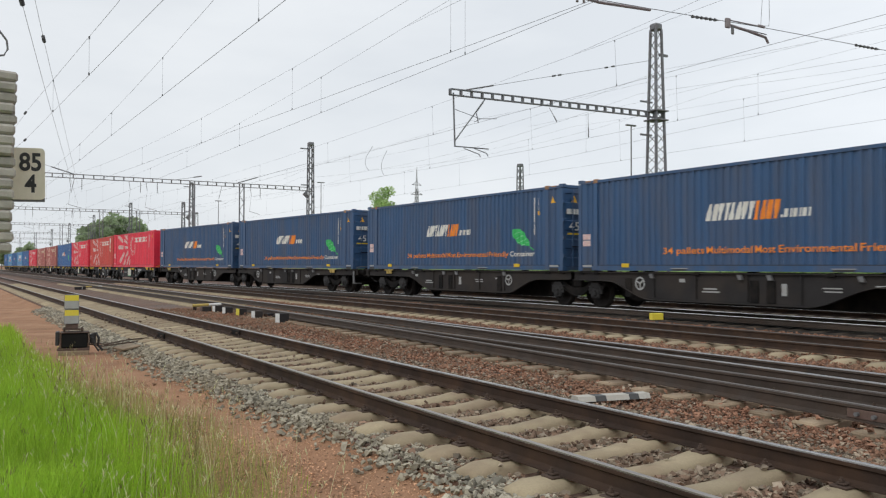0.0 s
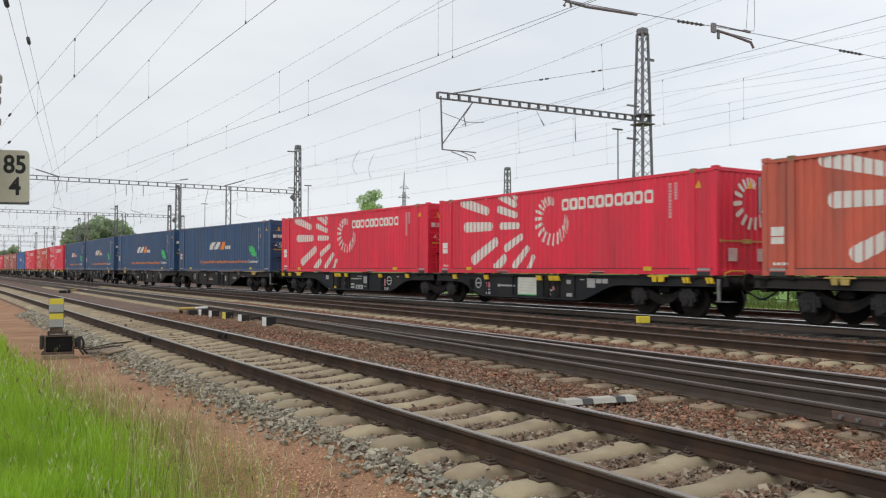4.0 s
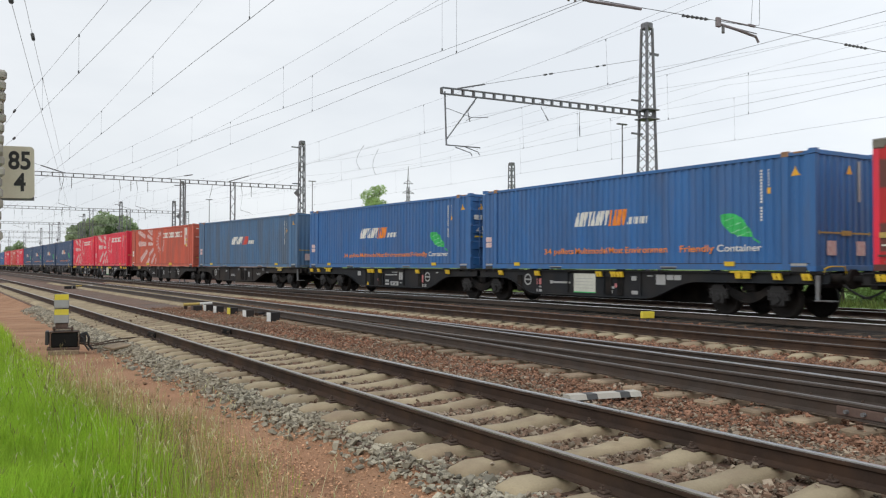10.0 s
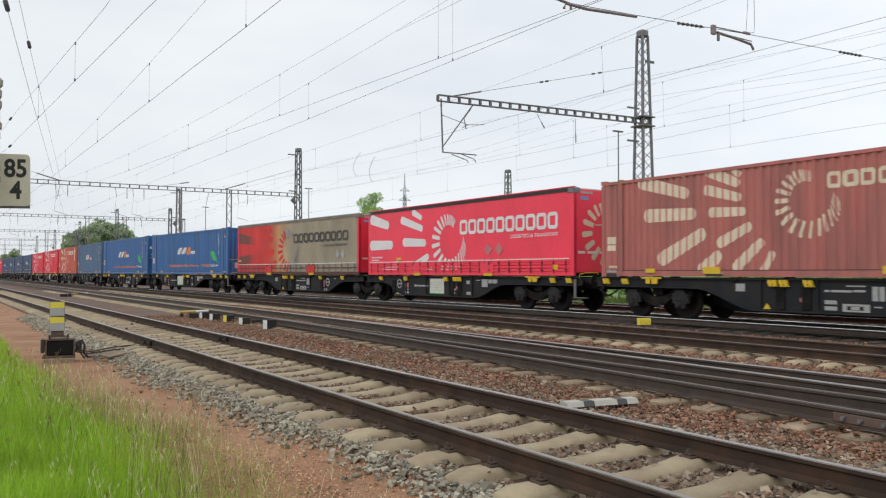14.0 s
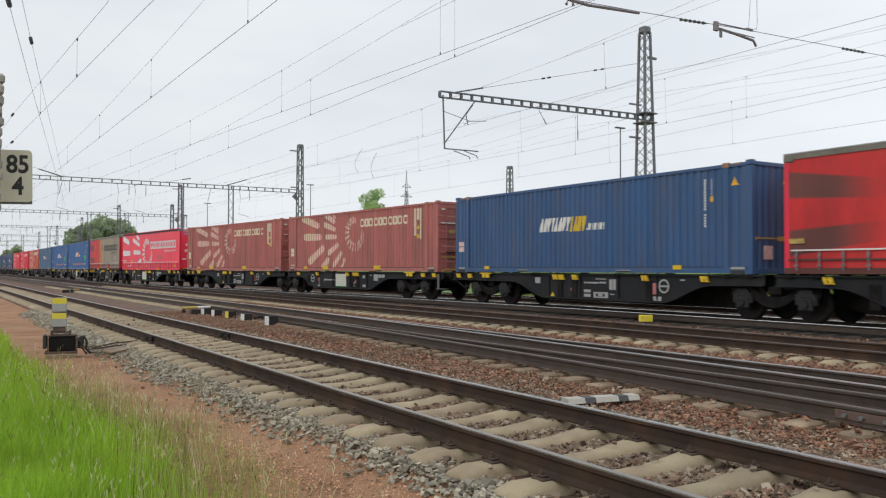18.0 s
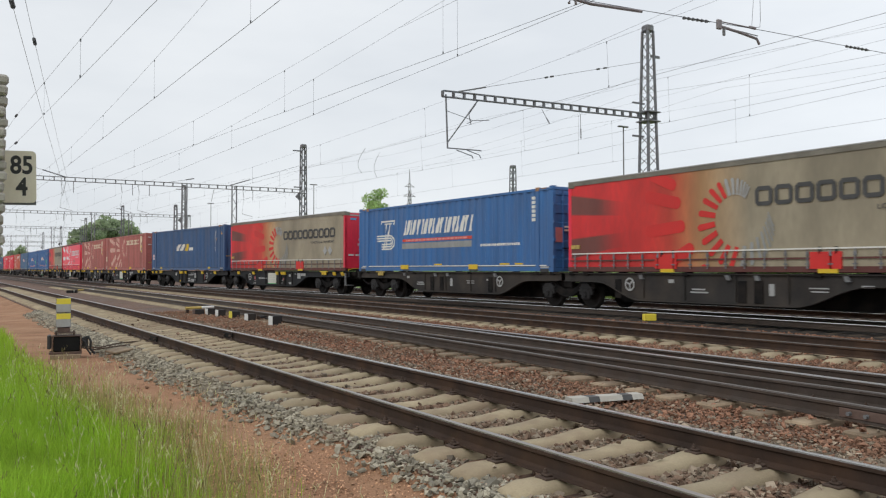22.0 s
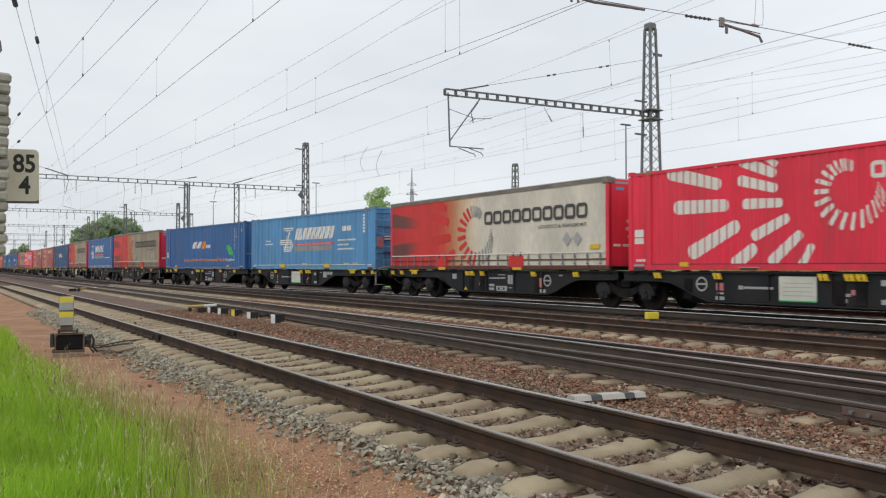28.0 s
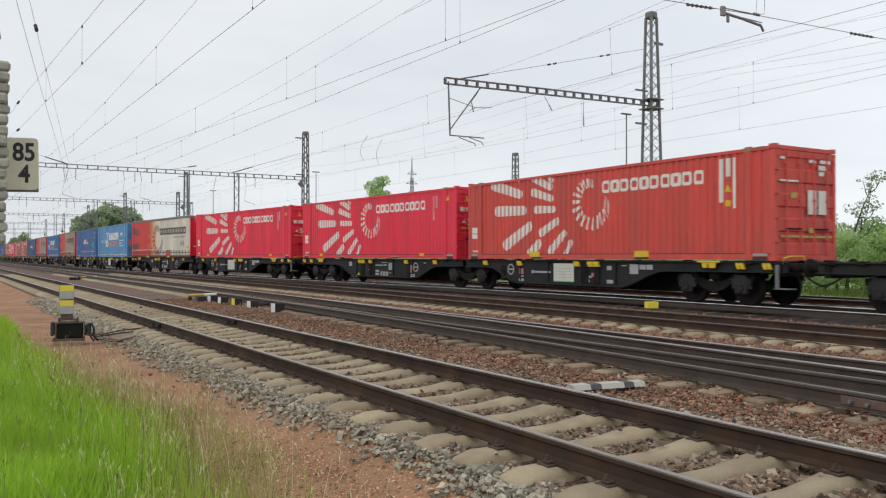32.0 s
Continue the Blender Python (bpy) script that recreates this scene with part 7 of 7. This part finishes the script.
part("hanger_loop", Geo().path([(13.3, 0, 5.92), (13.52, 0, 5.96), (13.54, 0, 6.1), (13.52, 0, 7.3)], 0.005).path([(13.28, 0, 5.92), (13.42, 0, 7.3)], 0.004), M_WIRE, span)
for x in (T1, T3):
    part("registration_tie", Geo().tube((x - 1.05, 0, 5.8), (x - 0.1, 0, 5.78), 0.01, 6).box(x - 1.1, x - 1.04, -0.02, 0.02, 5.64, 5.82, 0.01), M_STEEL, span)
for x in (-6.0, 32.0):
    mast(x, CROSS, 11.0, panels=14)

# tail wires that run from the second track down to the tensioning weights
for z0, z1 in ((6.65, 5.85), (7.75, 7.2)):
    line("anchor_wire", [(-0.25, 8.0, z0), (2.27, 25.0, z0 + (z1 - z0) * 0.29 - 0.15), (8.5, 67.0, z1)], 0.005, "taut anchor wire with a small insulator")
for z0, z1, t in ((6.65, 5.85, 0.215), (7.75, 7.2, 0.37)):
    a = Vector((-0.25, 8.0, z0)).lerp(Vector((2.27, 25.0, z0 + (z1 - z0) * 0.29 - 0.15)), t * 2.6)
    b = a + Vector((0.145, 0.98, -0.01)) * 0.6
    tagged(new("strain_insulator", insulator(Geo(), a, b, 0.05).mesh("strain_insulator", M_INSUL)), "dark strain insulator in an anchor wire", "insulator", "strain insulators")

# wires of the first track that climb away to a far anchor
for pts in ([(4.3, -12, 5.5), (2.95, 13.9, 5.6), (2.94, 40, 6.8), (2.5, 69.5, 8.2)], [(3.6, -12, 7.0), (2.96, 17.9, 6.7), (2.94, 40, 8.0), (2.5, 69.5, 8.4)]):
    line("climbing_wire", pts, 0.0045, "thin overhead wire climbing towards a far anchor")
    tagged(new("strain_insulator", insulator(Geo(), Vector(pts[2]), Vector(pts[2]) + Vector((0, 0.9, 0.05)), 0.048).mesh("strain_insulator", M_INSUL)), "dark strain insulator in an overhead wire", "insulator", "strain insulators")

for y in (21.6, 29.5):
    lo, hi = (2.95, y, 5.6 + 1.2 * (y - 13.9) / 26.1), (2.95, y, 6.7 + 1.3 * (y - 17.9) / 22.1)
    tagged(new("dropper", Geo().tube(lo, hi, 0.004, 4).tube(lo, (lo[0], lo[1], lo[2] + 0.07), 0.02, 5).tube(hi, (hi[0], hi[1], hi[2] - 0.07), 0.02, 5).mesh("dropper", M_WIRE)), "thin dropper between two climbing wires", "overhead wire", "single wires")
# slack jumper cables that hang between two wires over the train's track
for k in (0, 1):
    pts = [(18.2, 36.8 - 1.55 * k + (0.85 - 0.25 * k) * math.sin(math.pi * 0.85 * i / 12), 7.3 - 0.4 * k - 1.2 * i / 12) for i in range(13)]
    line("jumper_cable", pts, 0.009, "slack jumper cable hanging in a bow between two wires")

# ---- tensioning weights and the distance sign ----
WX, WY = 0.27, 8.55
anchor = thing("anchor_mast", pose(-0.35, WY, -0.42), "steel anchor mast beside the weights", "catenary mast")
part("column", Geo().box(-0.12, 0.12, -0.012, 0.012, 0, 8.4).box(-0.12, -0.1, -0.12, 0.12, 0, 8.4).box(0.1, 0.12, -0.12, 0.12, 0, 8.4), M_STEELDK, anchor)
part("foundation", Geo().box(-0.4, 0.4, -0.4, 0.4, -0.2, 0.15, 0.03), M_CONC2, anchor)
part("pulley", Geo().tube((0.62, -0.04, 7.1), (0.62, 0.04, 7.1), 0.25, 20), M_STEEL, anchor)
part("pulley_bracket", Geo().box(0.1, 0.66, -0.05, 0.05, 7.07, 7.13), M_STEEL, anchor)
stack = thing("tension_weights", pose(WX, WY, 0), "hanging stack of weathered grey concrete weights", "counterweight")
rng = random.Random(3)
for i in range(17):
    z = 1.41 + i * 0.0975
    g = Geo().box(-0.24, 0.245, -0.2, 0.2, 0.002, 0.0955, 0.022)
    o = part("weight", g, M_CONC2, stack)
    o.location, o.rotation_euler = (rng.uniform(-0.008, 0.008) + 0.02 * i / 17, rng.uniform(-0.01, 0.01), z), (0, rng.uniform(-0.012, 0.03), rng.uniform(-0.1, 0.1))
part("hanger_rod", Geo().tube((-0.03, 0, 1.33), (-0.03, 0, 5.3), 0.018, 8).box(-0.1, 0.04, -0.07, 0.07, 1.33, 1.41, 0.01), M_STEELDK, stack)
part("rope_clamp", Geo().box(-0.05, 0.09, -0.03, 0.03, 3.07, 3.7, 0.01).path([(0.09, 0, 3.22), (0.17, 0, 3.24), (0.2, 0, 3.3), (0.19, 0, 3.38), (0.13, 0, 3.46), (0.09, 0, 3.5)], 0.01).box(0.05, 0.13, -0.02, 0.02, 3.52, 3.55), M_STEELDK, stack)
part("rope", Geo().tube((-0.03, 0, 5.3), (0.02, 0, 6.7), 0.01, 6), M_WIRE, stack)


def sign_text(body, size, x, z, parent):
    cu = bpy.data.curves.new("number", "FONT")
    cu.body, cu.size, cu.align_x, cu.align_y, cu.extrude = body, size, "CENTER", "CENTER", 0.001
    cu.offset = 0.006
    tmp = bpy.data.objects.new("digits_text", cu)
    me = bpy.data.meshes.new_from_object(tmp)
    bpy.data.objects.remove(tmp)
    me.materials.append(M_BLACK)
    o = part("number", me, M_BLACK, parent, "black digits " + body)
    o.matrix_basis = Matrix.Translation((x, -0.009, z)) @ pose(0, 0, 0, 90, 0, 0) @ Matrix.Diagonal((0.84, 1, 1, 1))
    return o


sign = thing("distance_sign", pose(0.668, 8.85, 2.185, 0, -1.0, -10), "cream enamel distance sign with black digits", "railway sign")
g, n = Geo(), 5
rim = []
for cx, cz, a0 in ((0.115, 0.21, 0), (-0.115, 0.21, 90), (-0.115, -0.21, 180), (0.115, -0.21, 270)):
    rim += [(cx + 0.04 * math.cos(radians(a0 + 90 * i / n)), cz + 0.04 * math.sin(radians(a0 + 90 * i / n))) for i in range(n + 1)]
part("plate", g.prism(rim, 1, -0.007, 0.007), M_CREAM, sign)
for z in (-0.27, 0.1):
    part("back_rail", Geo().box(-0.17, 0.15, 0.008, 0.03, z, z + 0.04), M_STEELDK, sign)
sign_text("85", 0.238, 0.03, 0.105, sign)
sign_text("4", 0.238, 0.03, -0.105, sign)
for z in (-0.14, 0.1):
    part("bracket", Geo().box(-0.98, 0.0, 0.03, 0.06, z, z + 0.04), M_STEELDK, sign)

# ---- low point indicator beside the path ----
ind = thing("point_indicator", pose(2.11, 17.2, -0.32, 0, 0, -8), "low black box with two yellow and grey plates", "point indicator")
part("slab", Geo().box(-0.24, 0.3, -0.2, 0.2, -0.14, 0.0, 0.02), M_TIMBER, ind, "concrete slab")
part("foot_frame", Geo().box(-0.26, 0.31, -0.185, -0.15, 0.0, 0.045, 0.008).box(-0.26, 0.31, 0.15, 0.185, 0.0, 0.045, 0.008), M_RUSTPLATE, ind, "rusty steel foot frame")
part("box", Geo().box(-0.19, 0.28, -0.17, 0.17, 0.05, 0.33, 0.02), M_SOOT, ind, "black-painted box")
for x in (-0.215, 0.285):
    part("corner_strap", Geo().box(x, x + 0.022, -0.178, -0.15, 0.03, 0.35, 0.005), M_CLIP, ind, "rusty steel strap")
part("lid", Geo().box(-0.21, 0.3, -0.19, 0.19, 0.332, 0.35, 0.008), M_CLIP, ind)
part("mount_plate", Geo().box(-0.17, 0.2, -0.13, 0.13, 0.39, 0.408, 0.006), M_CLIP, ind)
for x, y in ((-0.14, -0.1), (0.17, -0.1), (-0.14, 0.1), (0.17, 0.1)):
    part("spacer_bolt", Geo().tube((x, y, 0.35), (x, y, 0.43), 0.016, 6), M_CLIP, ind)
part("side_flap", Geo().box(-0.29, -0.225, -0.15, 0.15, 0.1, 0.36, 0.012), M_BLACK, ind)
part("stand", Geo().box(-0.12, 0.1, -0.06, 0.06, 0.41, 0.5, 0.01), M_RUSTPLATE, ind)
for z in (0.5, 0.785):
    b = part("plate_frame", Geo().box(-0.145, 0.115, -0.07, 0.07, z, z + 0.275, 0.012), M_STEELDK, ind)
    part("yellow_field", Geo().box(-0.138, 0.108, -0.079, -0.072, z + 0.16, z + 0.268), M_LEMON, b, "yellow field")
    part("grey_field", Geo().box(-0.138, 0.108, -0.079, -0.072, z + 0.012, z + 0.16), M_GREYPLATE, b, "grey field")
part("drive_rod", Geo().path([(0.3, 0.02, 0.1), (0.55, 0.06, 0.05), (1.0, 0.1, 0.1), (2.0, 0.2, 0.135)], 0.016), M_CLIP, ind, "rusty drive rod to the rail")
part("lock_rod", Geo().path([(0.3, 0.12, 0.12), (0.6, 0.3, 0.06), (1.0, 0.5, 0.12), (1.75, 0.75, 0.15)], 0.014), M_CLIP, ind, "rusty lock rod to the rail")
part("gear_case", Geo().box(0.31, 0.42, -0.08, 0.1, 0.12, 0.3, 0.02), M_BLACK, ind, "dark crank case")
part("conduit", Geo().path([(0.36, -0.05, 0.3), (0.42, -0.07, 0.32), (0.47, -0.08, 0.22), (0.46, -0.06, 0.08), (0.54, -0.02, -0.02)], 0.024), M_BLACK, ind)
part("hose", Geo().path([(0.3, -0.12, 0.26), (0.37, -0.15, 0.22), (0.39, -0.14, 0.1), (0.47, -0.1, -0.03)], 0.016), M_BLACK, ind)

# cable trough lid by the sleepers
lid = new("trough_lid", Geo().box(-0.17, 0.17, -0.27, 0.27, 0, 0.04, 0.01).mesh("trough_lid", M_TIMBER))
lid.matrix_basis = pose(3.0, 16.6, -0.275, 0, -10, 12)
tagged(lid, "pale concrete trough lid beside the sleepers", "trough lid")

# ---- clearance markers ----


def marker(x, y, turn, label, length=0.86):
    m = thing("clearance_marker", pose(x, y, -0.2, 0, 0, turn), label, "clearance marker", "clearance markers")
    edges = (-0.5, -0.27, -0.12, 0.2, 0.34, 0.5)
    for i, (a, b) in enumerate(zip(edges, edges[1:])):
        a, b = a * length, b * length
        g = Geo()
        g.add([(a, -0.1, 0), (a, 0.1, 0), (a, 0.07, 0.055), (a, -0.07, 0.055), (b, -0.1, 0), (b, 0.1, 0), (b, 0.07, 0.055), (b, -0.07, 0.055)],
              [(0, 1, 2, 3), (4, 7, 6, 5), (0, 4, 5, 1), (1, 5, 6, 2), (2, 6, 7, 3), (3, 7, 4, 0)])
        part("white_band" if i % 2 == 0 else "dark_band", g, M_CHALK if i % 2 == 0 else M_DKGREY, m)
    return m


marker(6.5, 7.02, -11, "white and dark grey banded concrete clearance marker", 0.93)


def rod_box(x, y, face, w, h, label):
    b = thing("point_rod_box", pose(x, y, -0.26), label, "rod cover", "covers of the point rods")
    part("cover", Geo().box(0.0, w, -0.16, 0.16, 0.0, h + 0.04, 0.012), M_WAGON2, b)
    part("face_plate", Geo().box(-0.012, -0.002, -0.15, 0.15, 0.02, h + 0.03), face, b)
    return b


for x, y, face, w, h, label in ((7.74, 21.4, M_WHITE, 0.27, 0.24, "dark rod cover with a white face"), (7.79, 23.6, M_WHITE, 0.24, 0.2, "dark rod cover with a white face"),
                                (8.1, 23.4, M_RAIL, 0.3, 0.13, "low dark rod cover"), (7.82, 25.2, M_LEMON, 0.24, 0.2, "dark rod cover with a yellow face"),
                                (7.71, 26.3, M_WHITE, 0.24, 0.2, "dark rod cover with a white face"), (7.69, 27.4, M_WHITE, 0.26, 0.2, "dark rod cover with a white face"),
                                (7.35, 27.7, M_RUSTPLATE, 0.3, 0.16, "low rusty rod cover")):
    rod_box(x, y, face, w, h, label)
rod = thing("point_rod", pose(7.3, 28.6, -0.06, 0, 0, 4), "yellow and white painted rod across the sleepers", "point rod")
part("yellow_end", Geo().tube((0, 0, 0), (0.55, 0, 0.01), 0.05, 10), M_OCHRE, rod)
part("white_end", Geo().tube((0.552, 0, 0.01), (1.0, 0, 0.02), 0.045, 10), M_WHITE, rod)
part("stand", Geo().box(0.02, 0.12, -0.06, 0.06, -0.2, -0.05, 0.01).box(0.85, 0.93, -0.06, 0.06, -0.2, -0.03, 0.01), M_RAIL, rod)
copy_thing(rod, pose(8.0, 58.7, -0.1, 0, 0, 4))
rod_box(7.15, 57.5, M_RUSTPLATE, 0.42, 0.14, "low rusty rod cover")
rod_box(7.62, 57.6, M_WHITE, 0.2, 0.14, "dark rod cover with a white face")
yb = thing("yellow_marker_box", pose(16.2, 15.75, -0.23, 0, 0, -20), "small bright yellow box on a short stake", "marker")
part("box", Geo().box(-0.17, 0.17, -0.08, 0.08, 0.13, 0.31, 0.012), M_LEMON, yb)
part("stake", Geo().box(-0.03, 0.03, -0.02, 0.02, 0.0, 0.13), M_STEELDK, yb)

# fishplates that join two rails of the turnout
for side in (-1, 1):
    x = turnout(4.3) - GAUGE / 2
    j = thing("fishplate", pose(x + side * 0.022, 4.35, 0, 0, 0, -math.degrees(math.atan((31 - 4.35) / 385))), "rusty fishplate with four bolts on a rail joint", "rail joint", "fishplates")
    part("plate", Geo().box(-0.012, 0.012, -0.42, 0.42, -0.135, -0.045, 0.006), M_RUSTPLATE, j)
    for y in (-0.3, -0.12, 0.12, 0.3):
        part("bolt", Geo().tube((side * 0.012, y, -0.09), (side * 0.05, y, -0.09), 0.022, 6), M_STEEL, j)


# clamps where the drive rod meets the first track
for x in (T1 - GAUGE / 2, T1 + GAUGE / 2):
    j = thing("rail_clamp", pose(x, 17.0, 0), "dark steel clamp round the foot of a rail", "rail joint", "rail clamps")
    for side in (-1, 1):
        part("cheek", Geo().box(side * 0.03 - 0.018, side * 0.03 + 0.018, -0.3, 0.3, -0.15, -0.04, 0.008), M_BOGIE, j)
        for y in (-0.2, 0.2):
            part("bolt", Geo().tube((side * 0.045, y, -0.09), (side * 0.08, y, -0.09), 0.022, 6), M_CLIP, j)

# ---- lamp posts, pylon ----


def lamp_post(x, y, h):
    p = thing("lamp_post", pose(x, y, -0.4), "slender grey yard lamp post with a flat lamp head", "lamp post", "yard lamps")
    part("pole", Geo().tube((0, 0, 0), (0, 0, h + 0.4), 0.055, 8, 0.035), M_STEEL, p)
    part("lamp_head", Geo().box(-0.4, -0.05, -0.1, 0.1, h + 0.4, h + 0.48, 0.03), M_STEEL, p)
    part("lamp_head", Geo().box(-0.05, 0.35, -0.1, 0.1, h + 0.4, h + 0.48, 0.03), M_STEEL, p)
    return p


lamp_post(34, 35, 9.5)
lamp_post(27.0, 94.7, 8.8)
lamp_post(30.8, 73.4, 9.3)
mast(26.0, 107, 9.2, 0.26, 0.2, panels=12, leg=0.08, rod=0.03)
mast(53.7, 72.3, 12.3, panels=14, leg=0.09, rod=0.035)
mast(44.0, 30.0 + 140, 12.0, panels=10)
py = thing("power_pylon", pose(147, 261, -0.4), "distant grey high-voltage pylon with crossarms", "pylon")
lattice(py, 30.0, 1.0, 0.45, 12, M_STEEL, 0.16, 0.06)
part("peak", Geo().tube((-0.45, 0, 30), (0, 0, 38), 0.1, 4, 0.05).tube((0.45, 0, 30), (0, 0, 38), 0.1, 4, 0.05).tube((0, 0.45, 30), (0, 0, 38), 0.1, 4, 0.05), M_STEEL, py)
for z, w in ((31.5, 1.9), (28, 2.4), (24.5, 2.0)):
    part("crossarm", Geo().tube((-w, 0, z), (w, 0, z), 0.14, 4).tube((-w, 0, z), (0, 0, z + 1.2), 0.09, 4).tube((w, 0, z), (0, 0, z + 1.2), 0.09, 4), M_STEEL, py)
chim = thing("far_chimney", pose(150, 258, -0.4), "distant slim dark chimney", "chimney")
part("shaft", Geo().tube((0, 0, 0), (0, 0, 24), 0.6, 12, 0.45), M_STEELDK, chim)


# ---- trees and bushes ----
def leaves(n, blobs, size, rng):
    """Small leaf clumps in uneven lobes round the limb ends: pairs of crossed bent cards."""
    w = np.array([b[3] ** 2 for b in blobs])
    pick = rng.choice(len(blobs), n, p=w / w.sum())
    c = np.array([b[:3] for b in blobs])[pick]
    r = np.array([b[3] for b in blobs])[pick]
    d = rng.normal(size=(n, 3))
    d /= np.linalg.norm(d, axis=1)[:, None]
    p = c + d * (r * rng.uniform(0.35, 1.12, n) ** 0.7)[:, None] * np.array([1, 1, 0.85])
    R = turns(n, rng)
    card = np.array([(-0.5, -0.3, 0), (0.5, -0.35, 0.12), (0.6, 0.25, -0.1), (-0.35, 0.4, 0.1), (0.05, 0.0, 0.28)])
    v = np.einsum("nij,kj->nki", R, card) * (size * rng.uniform(0.5, 1.4, n))[:, None, None] + p[:, None]
    f = np.array([(0, 1, 4), (1, 2, 4), (2, 3, 4), (3, 0, 4)])
    return v.reshape(-1, 3), (f[None] + 5 * np.arange(n)[:, None, None]).reshape(-1, 3)


def tree(x, y, h, spread, seed, label, n=3000, size=0.3, leaf=M_LEAF, name="tree", base=0.35, z0=-0.4, stem=0.022, lean=None):
    rng = np.random.default_rng(seed)
    t = thing(name, pose(x, y, z0), label, "tree" if name == "tree" else "bush", "trees and bushes beyond the tracks")
    g = Geo()
    tops, blobs = [], []
    lean = lean or tuple(rng.uniform(-0.05, 0.05, 2) * h)
    r0 = stem * h
    trunk = [Vector((lean[0] * s * s, lean[1] * s * s, h * 0.8 * s)) for s in np.linspace(0, 1, 6)]
    for i in range(5):
        g.tube(trunk[i], trunk[i + 1], r0 * (1 - 0.16 * i), 8, r0 * (1 - 0.16 * (i + 1)))
    for i in range(11):
        s = base + (0.95 - base) * (i + rng.random()) / 11
        o = trunk[0].lerp(trunk[5], s)
        a = i * 2.4 + rng.uniform(-0.5, 0.5)
        l = spread * (0.45 + 0.6 * math.sin(math.pi * min(1, 0.25 + s * 0.8))) * rng.uniform(0.6, 1.1)
        e = o + Vector((math.cos(a) * l, math.sin(a) * l, h * 0.16 * rng.uniform(0.4, 1.3)))
        m = o.lerp(e, 0.5) + Vector((0, 0, -0.03 * h))
        g.tube(o, m, r0 * 0.4, 6, r0 * 0.28)
        g.tube(m, e, r0 * 0.28, 6, r0 * 0.1)
        blobs += [(e.x, e.y, e.z, spread * rng.uniform(0.26, 0.42)), (m.x, m.y, m.z + 0.05 * h, spread * rng.uniform(0.2, 0.32))]
    blobs += [(trunk[5].x, trunk[5].y, trunk[5].z + 0.08 * h, spread * 0.32)]
    part("trunk", g, M_BARK, t, "brown trunk and limbs")
    v, f = leaves(n, blobs, size, rng)
    part("crown", raw("crown", v, f, leaf), leaf, t, "uneven leafy crown")
    return t


for i, (x, y, h, s) in enumerate(((31.8, 218, 12.4, 5.4), (36.0, 222, 15.2, 6.8), (40.2, 216, 12.6, 5.4), (34.0, 214, 13.6, 5.6), (38.6, 220, 14.0, 5.6))):
    tree(x, y, h, s, 20 + i, "distant rounded green broadleaf tree", 4200, 0.62, M_LEAFHAZE, base=0.15)
tree(50, 98.6, 13.4, 2.5, 41, "light green treetop beyond the train", 3600, 0.2, M_LEAFPALE, base=0.5)
for i, (x, y) in enumerate(((9, 330), (18, 345), (26, 338), (-4, 320), (4, 350))):
    tree(x, y, 7.5 + i % 3, 5.0, 60 + i, "far hazy green tree at the end of the yard", 1000, 0.9, M_LEAFHAZE, base=0.12)
for i in range(16):
    x, y = 33.0 + (i * 7 % 5) * 1.7, 2.0 + i * 3.1
    tree(x, y, 2.7 + 0.5 * (i * 5 % 3), 1.7, 80 + i, "dense green roadside bush in full leaf", 2000, 0.13, M_LEAFLIGHT if i % 3 else M_LEAF, "bush", base=0.05)
for i, (x, y, h) in enumerate(((34.2, 19.2, 2.7), (34.0, 21.4, 2.8), (36.2, 20.8, 2.9), (36.0, 23.2, 3.1), (38.2, 22.6, 3.0), (37.8, 25.0, 3.2), (35.0, 24.6, 2.6))):
    tree(x, y, h, 1.5, 140 + i, "dense pale green bush of fine leaves", 4200, 0.085, M_LEAFPALE if i % 2 else M_LEAFLIGHT, "bush", base=0.05)
tree(37.2, 23.5, 6.3, 0.95, 122, "slender leaning tree with small grey-green leaves", 520, 0.1, M_LEAFHAZE, base=0.35, stem=0.013, lean=(0.15, -1.25))
tree(36.9, 21.2, 3.6, 0.7, 123, "thin sapling among the bushes", 260, 0.1, M_LEAFHAZE, base=0.3, stem=0.012)
p = np.stack([RNG.uniform(30.8, 34, 8000), RNG.uniform(-6, 42, 8000), np.full(8000, -0.4)], 1)
blades("meadow_grass", p, RNG.uniform(0.15, 0.45, 8000), 0.03, 0.5, M_MEADOW, "tall meadow grass beyond the far track", RNG)

def motions():
    """The train rolls away along its bending track; wheels turn with it."""
    rows_t = [0.5 * i for i in range(65)]
    for ob, first, last, z in MOVERS:
        rows = []
        for t in rows_t:
            s = train_s(t)
            a, b = along(s - first), along(s - last)
            head = math.degrees(math.atan2(-(a[0] - b[0]), a[1] - b[1]))
            rows.append((t, pose((a[0] + b[0]) / 2, (a[1] + b[1]) / 2, z, 0, 0, head)))
        walk(ob, rows)
    spins = [i / 15 for i in range(481)]
    for ob, y in SPINNERS:
        walk(ob, [(t, pose(0, y, WHEEL_R, -math.degrees((train_s(t) - train_s(0)) / WHEEL_R), 0, 0)) for t in spins])


motions()
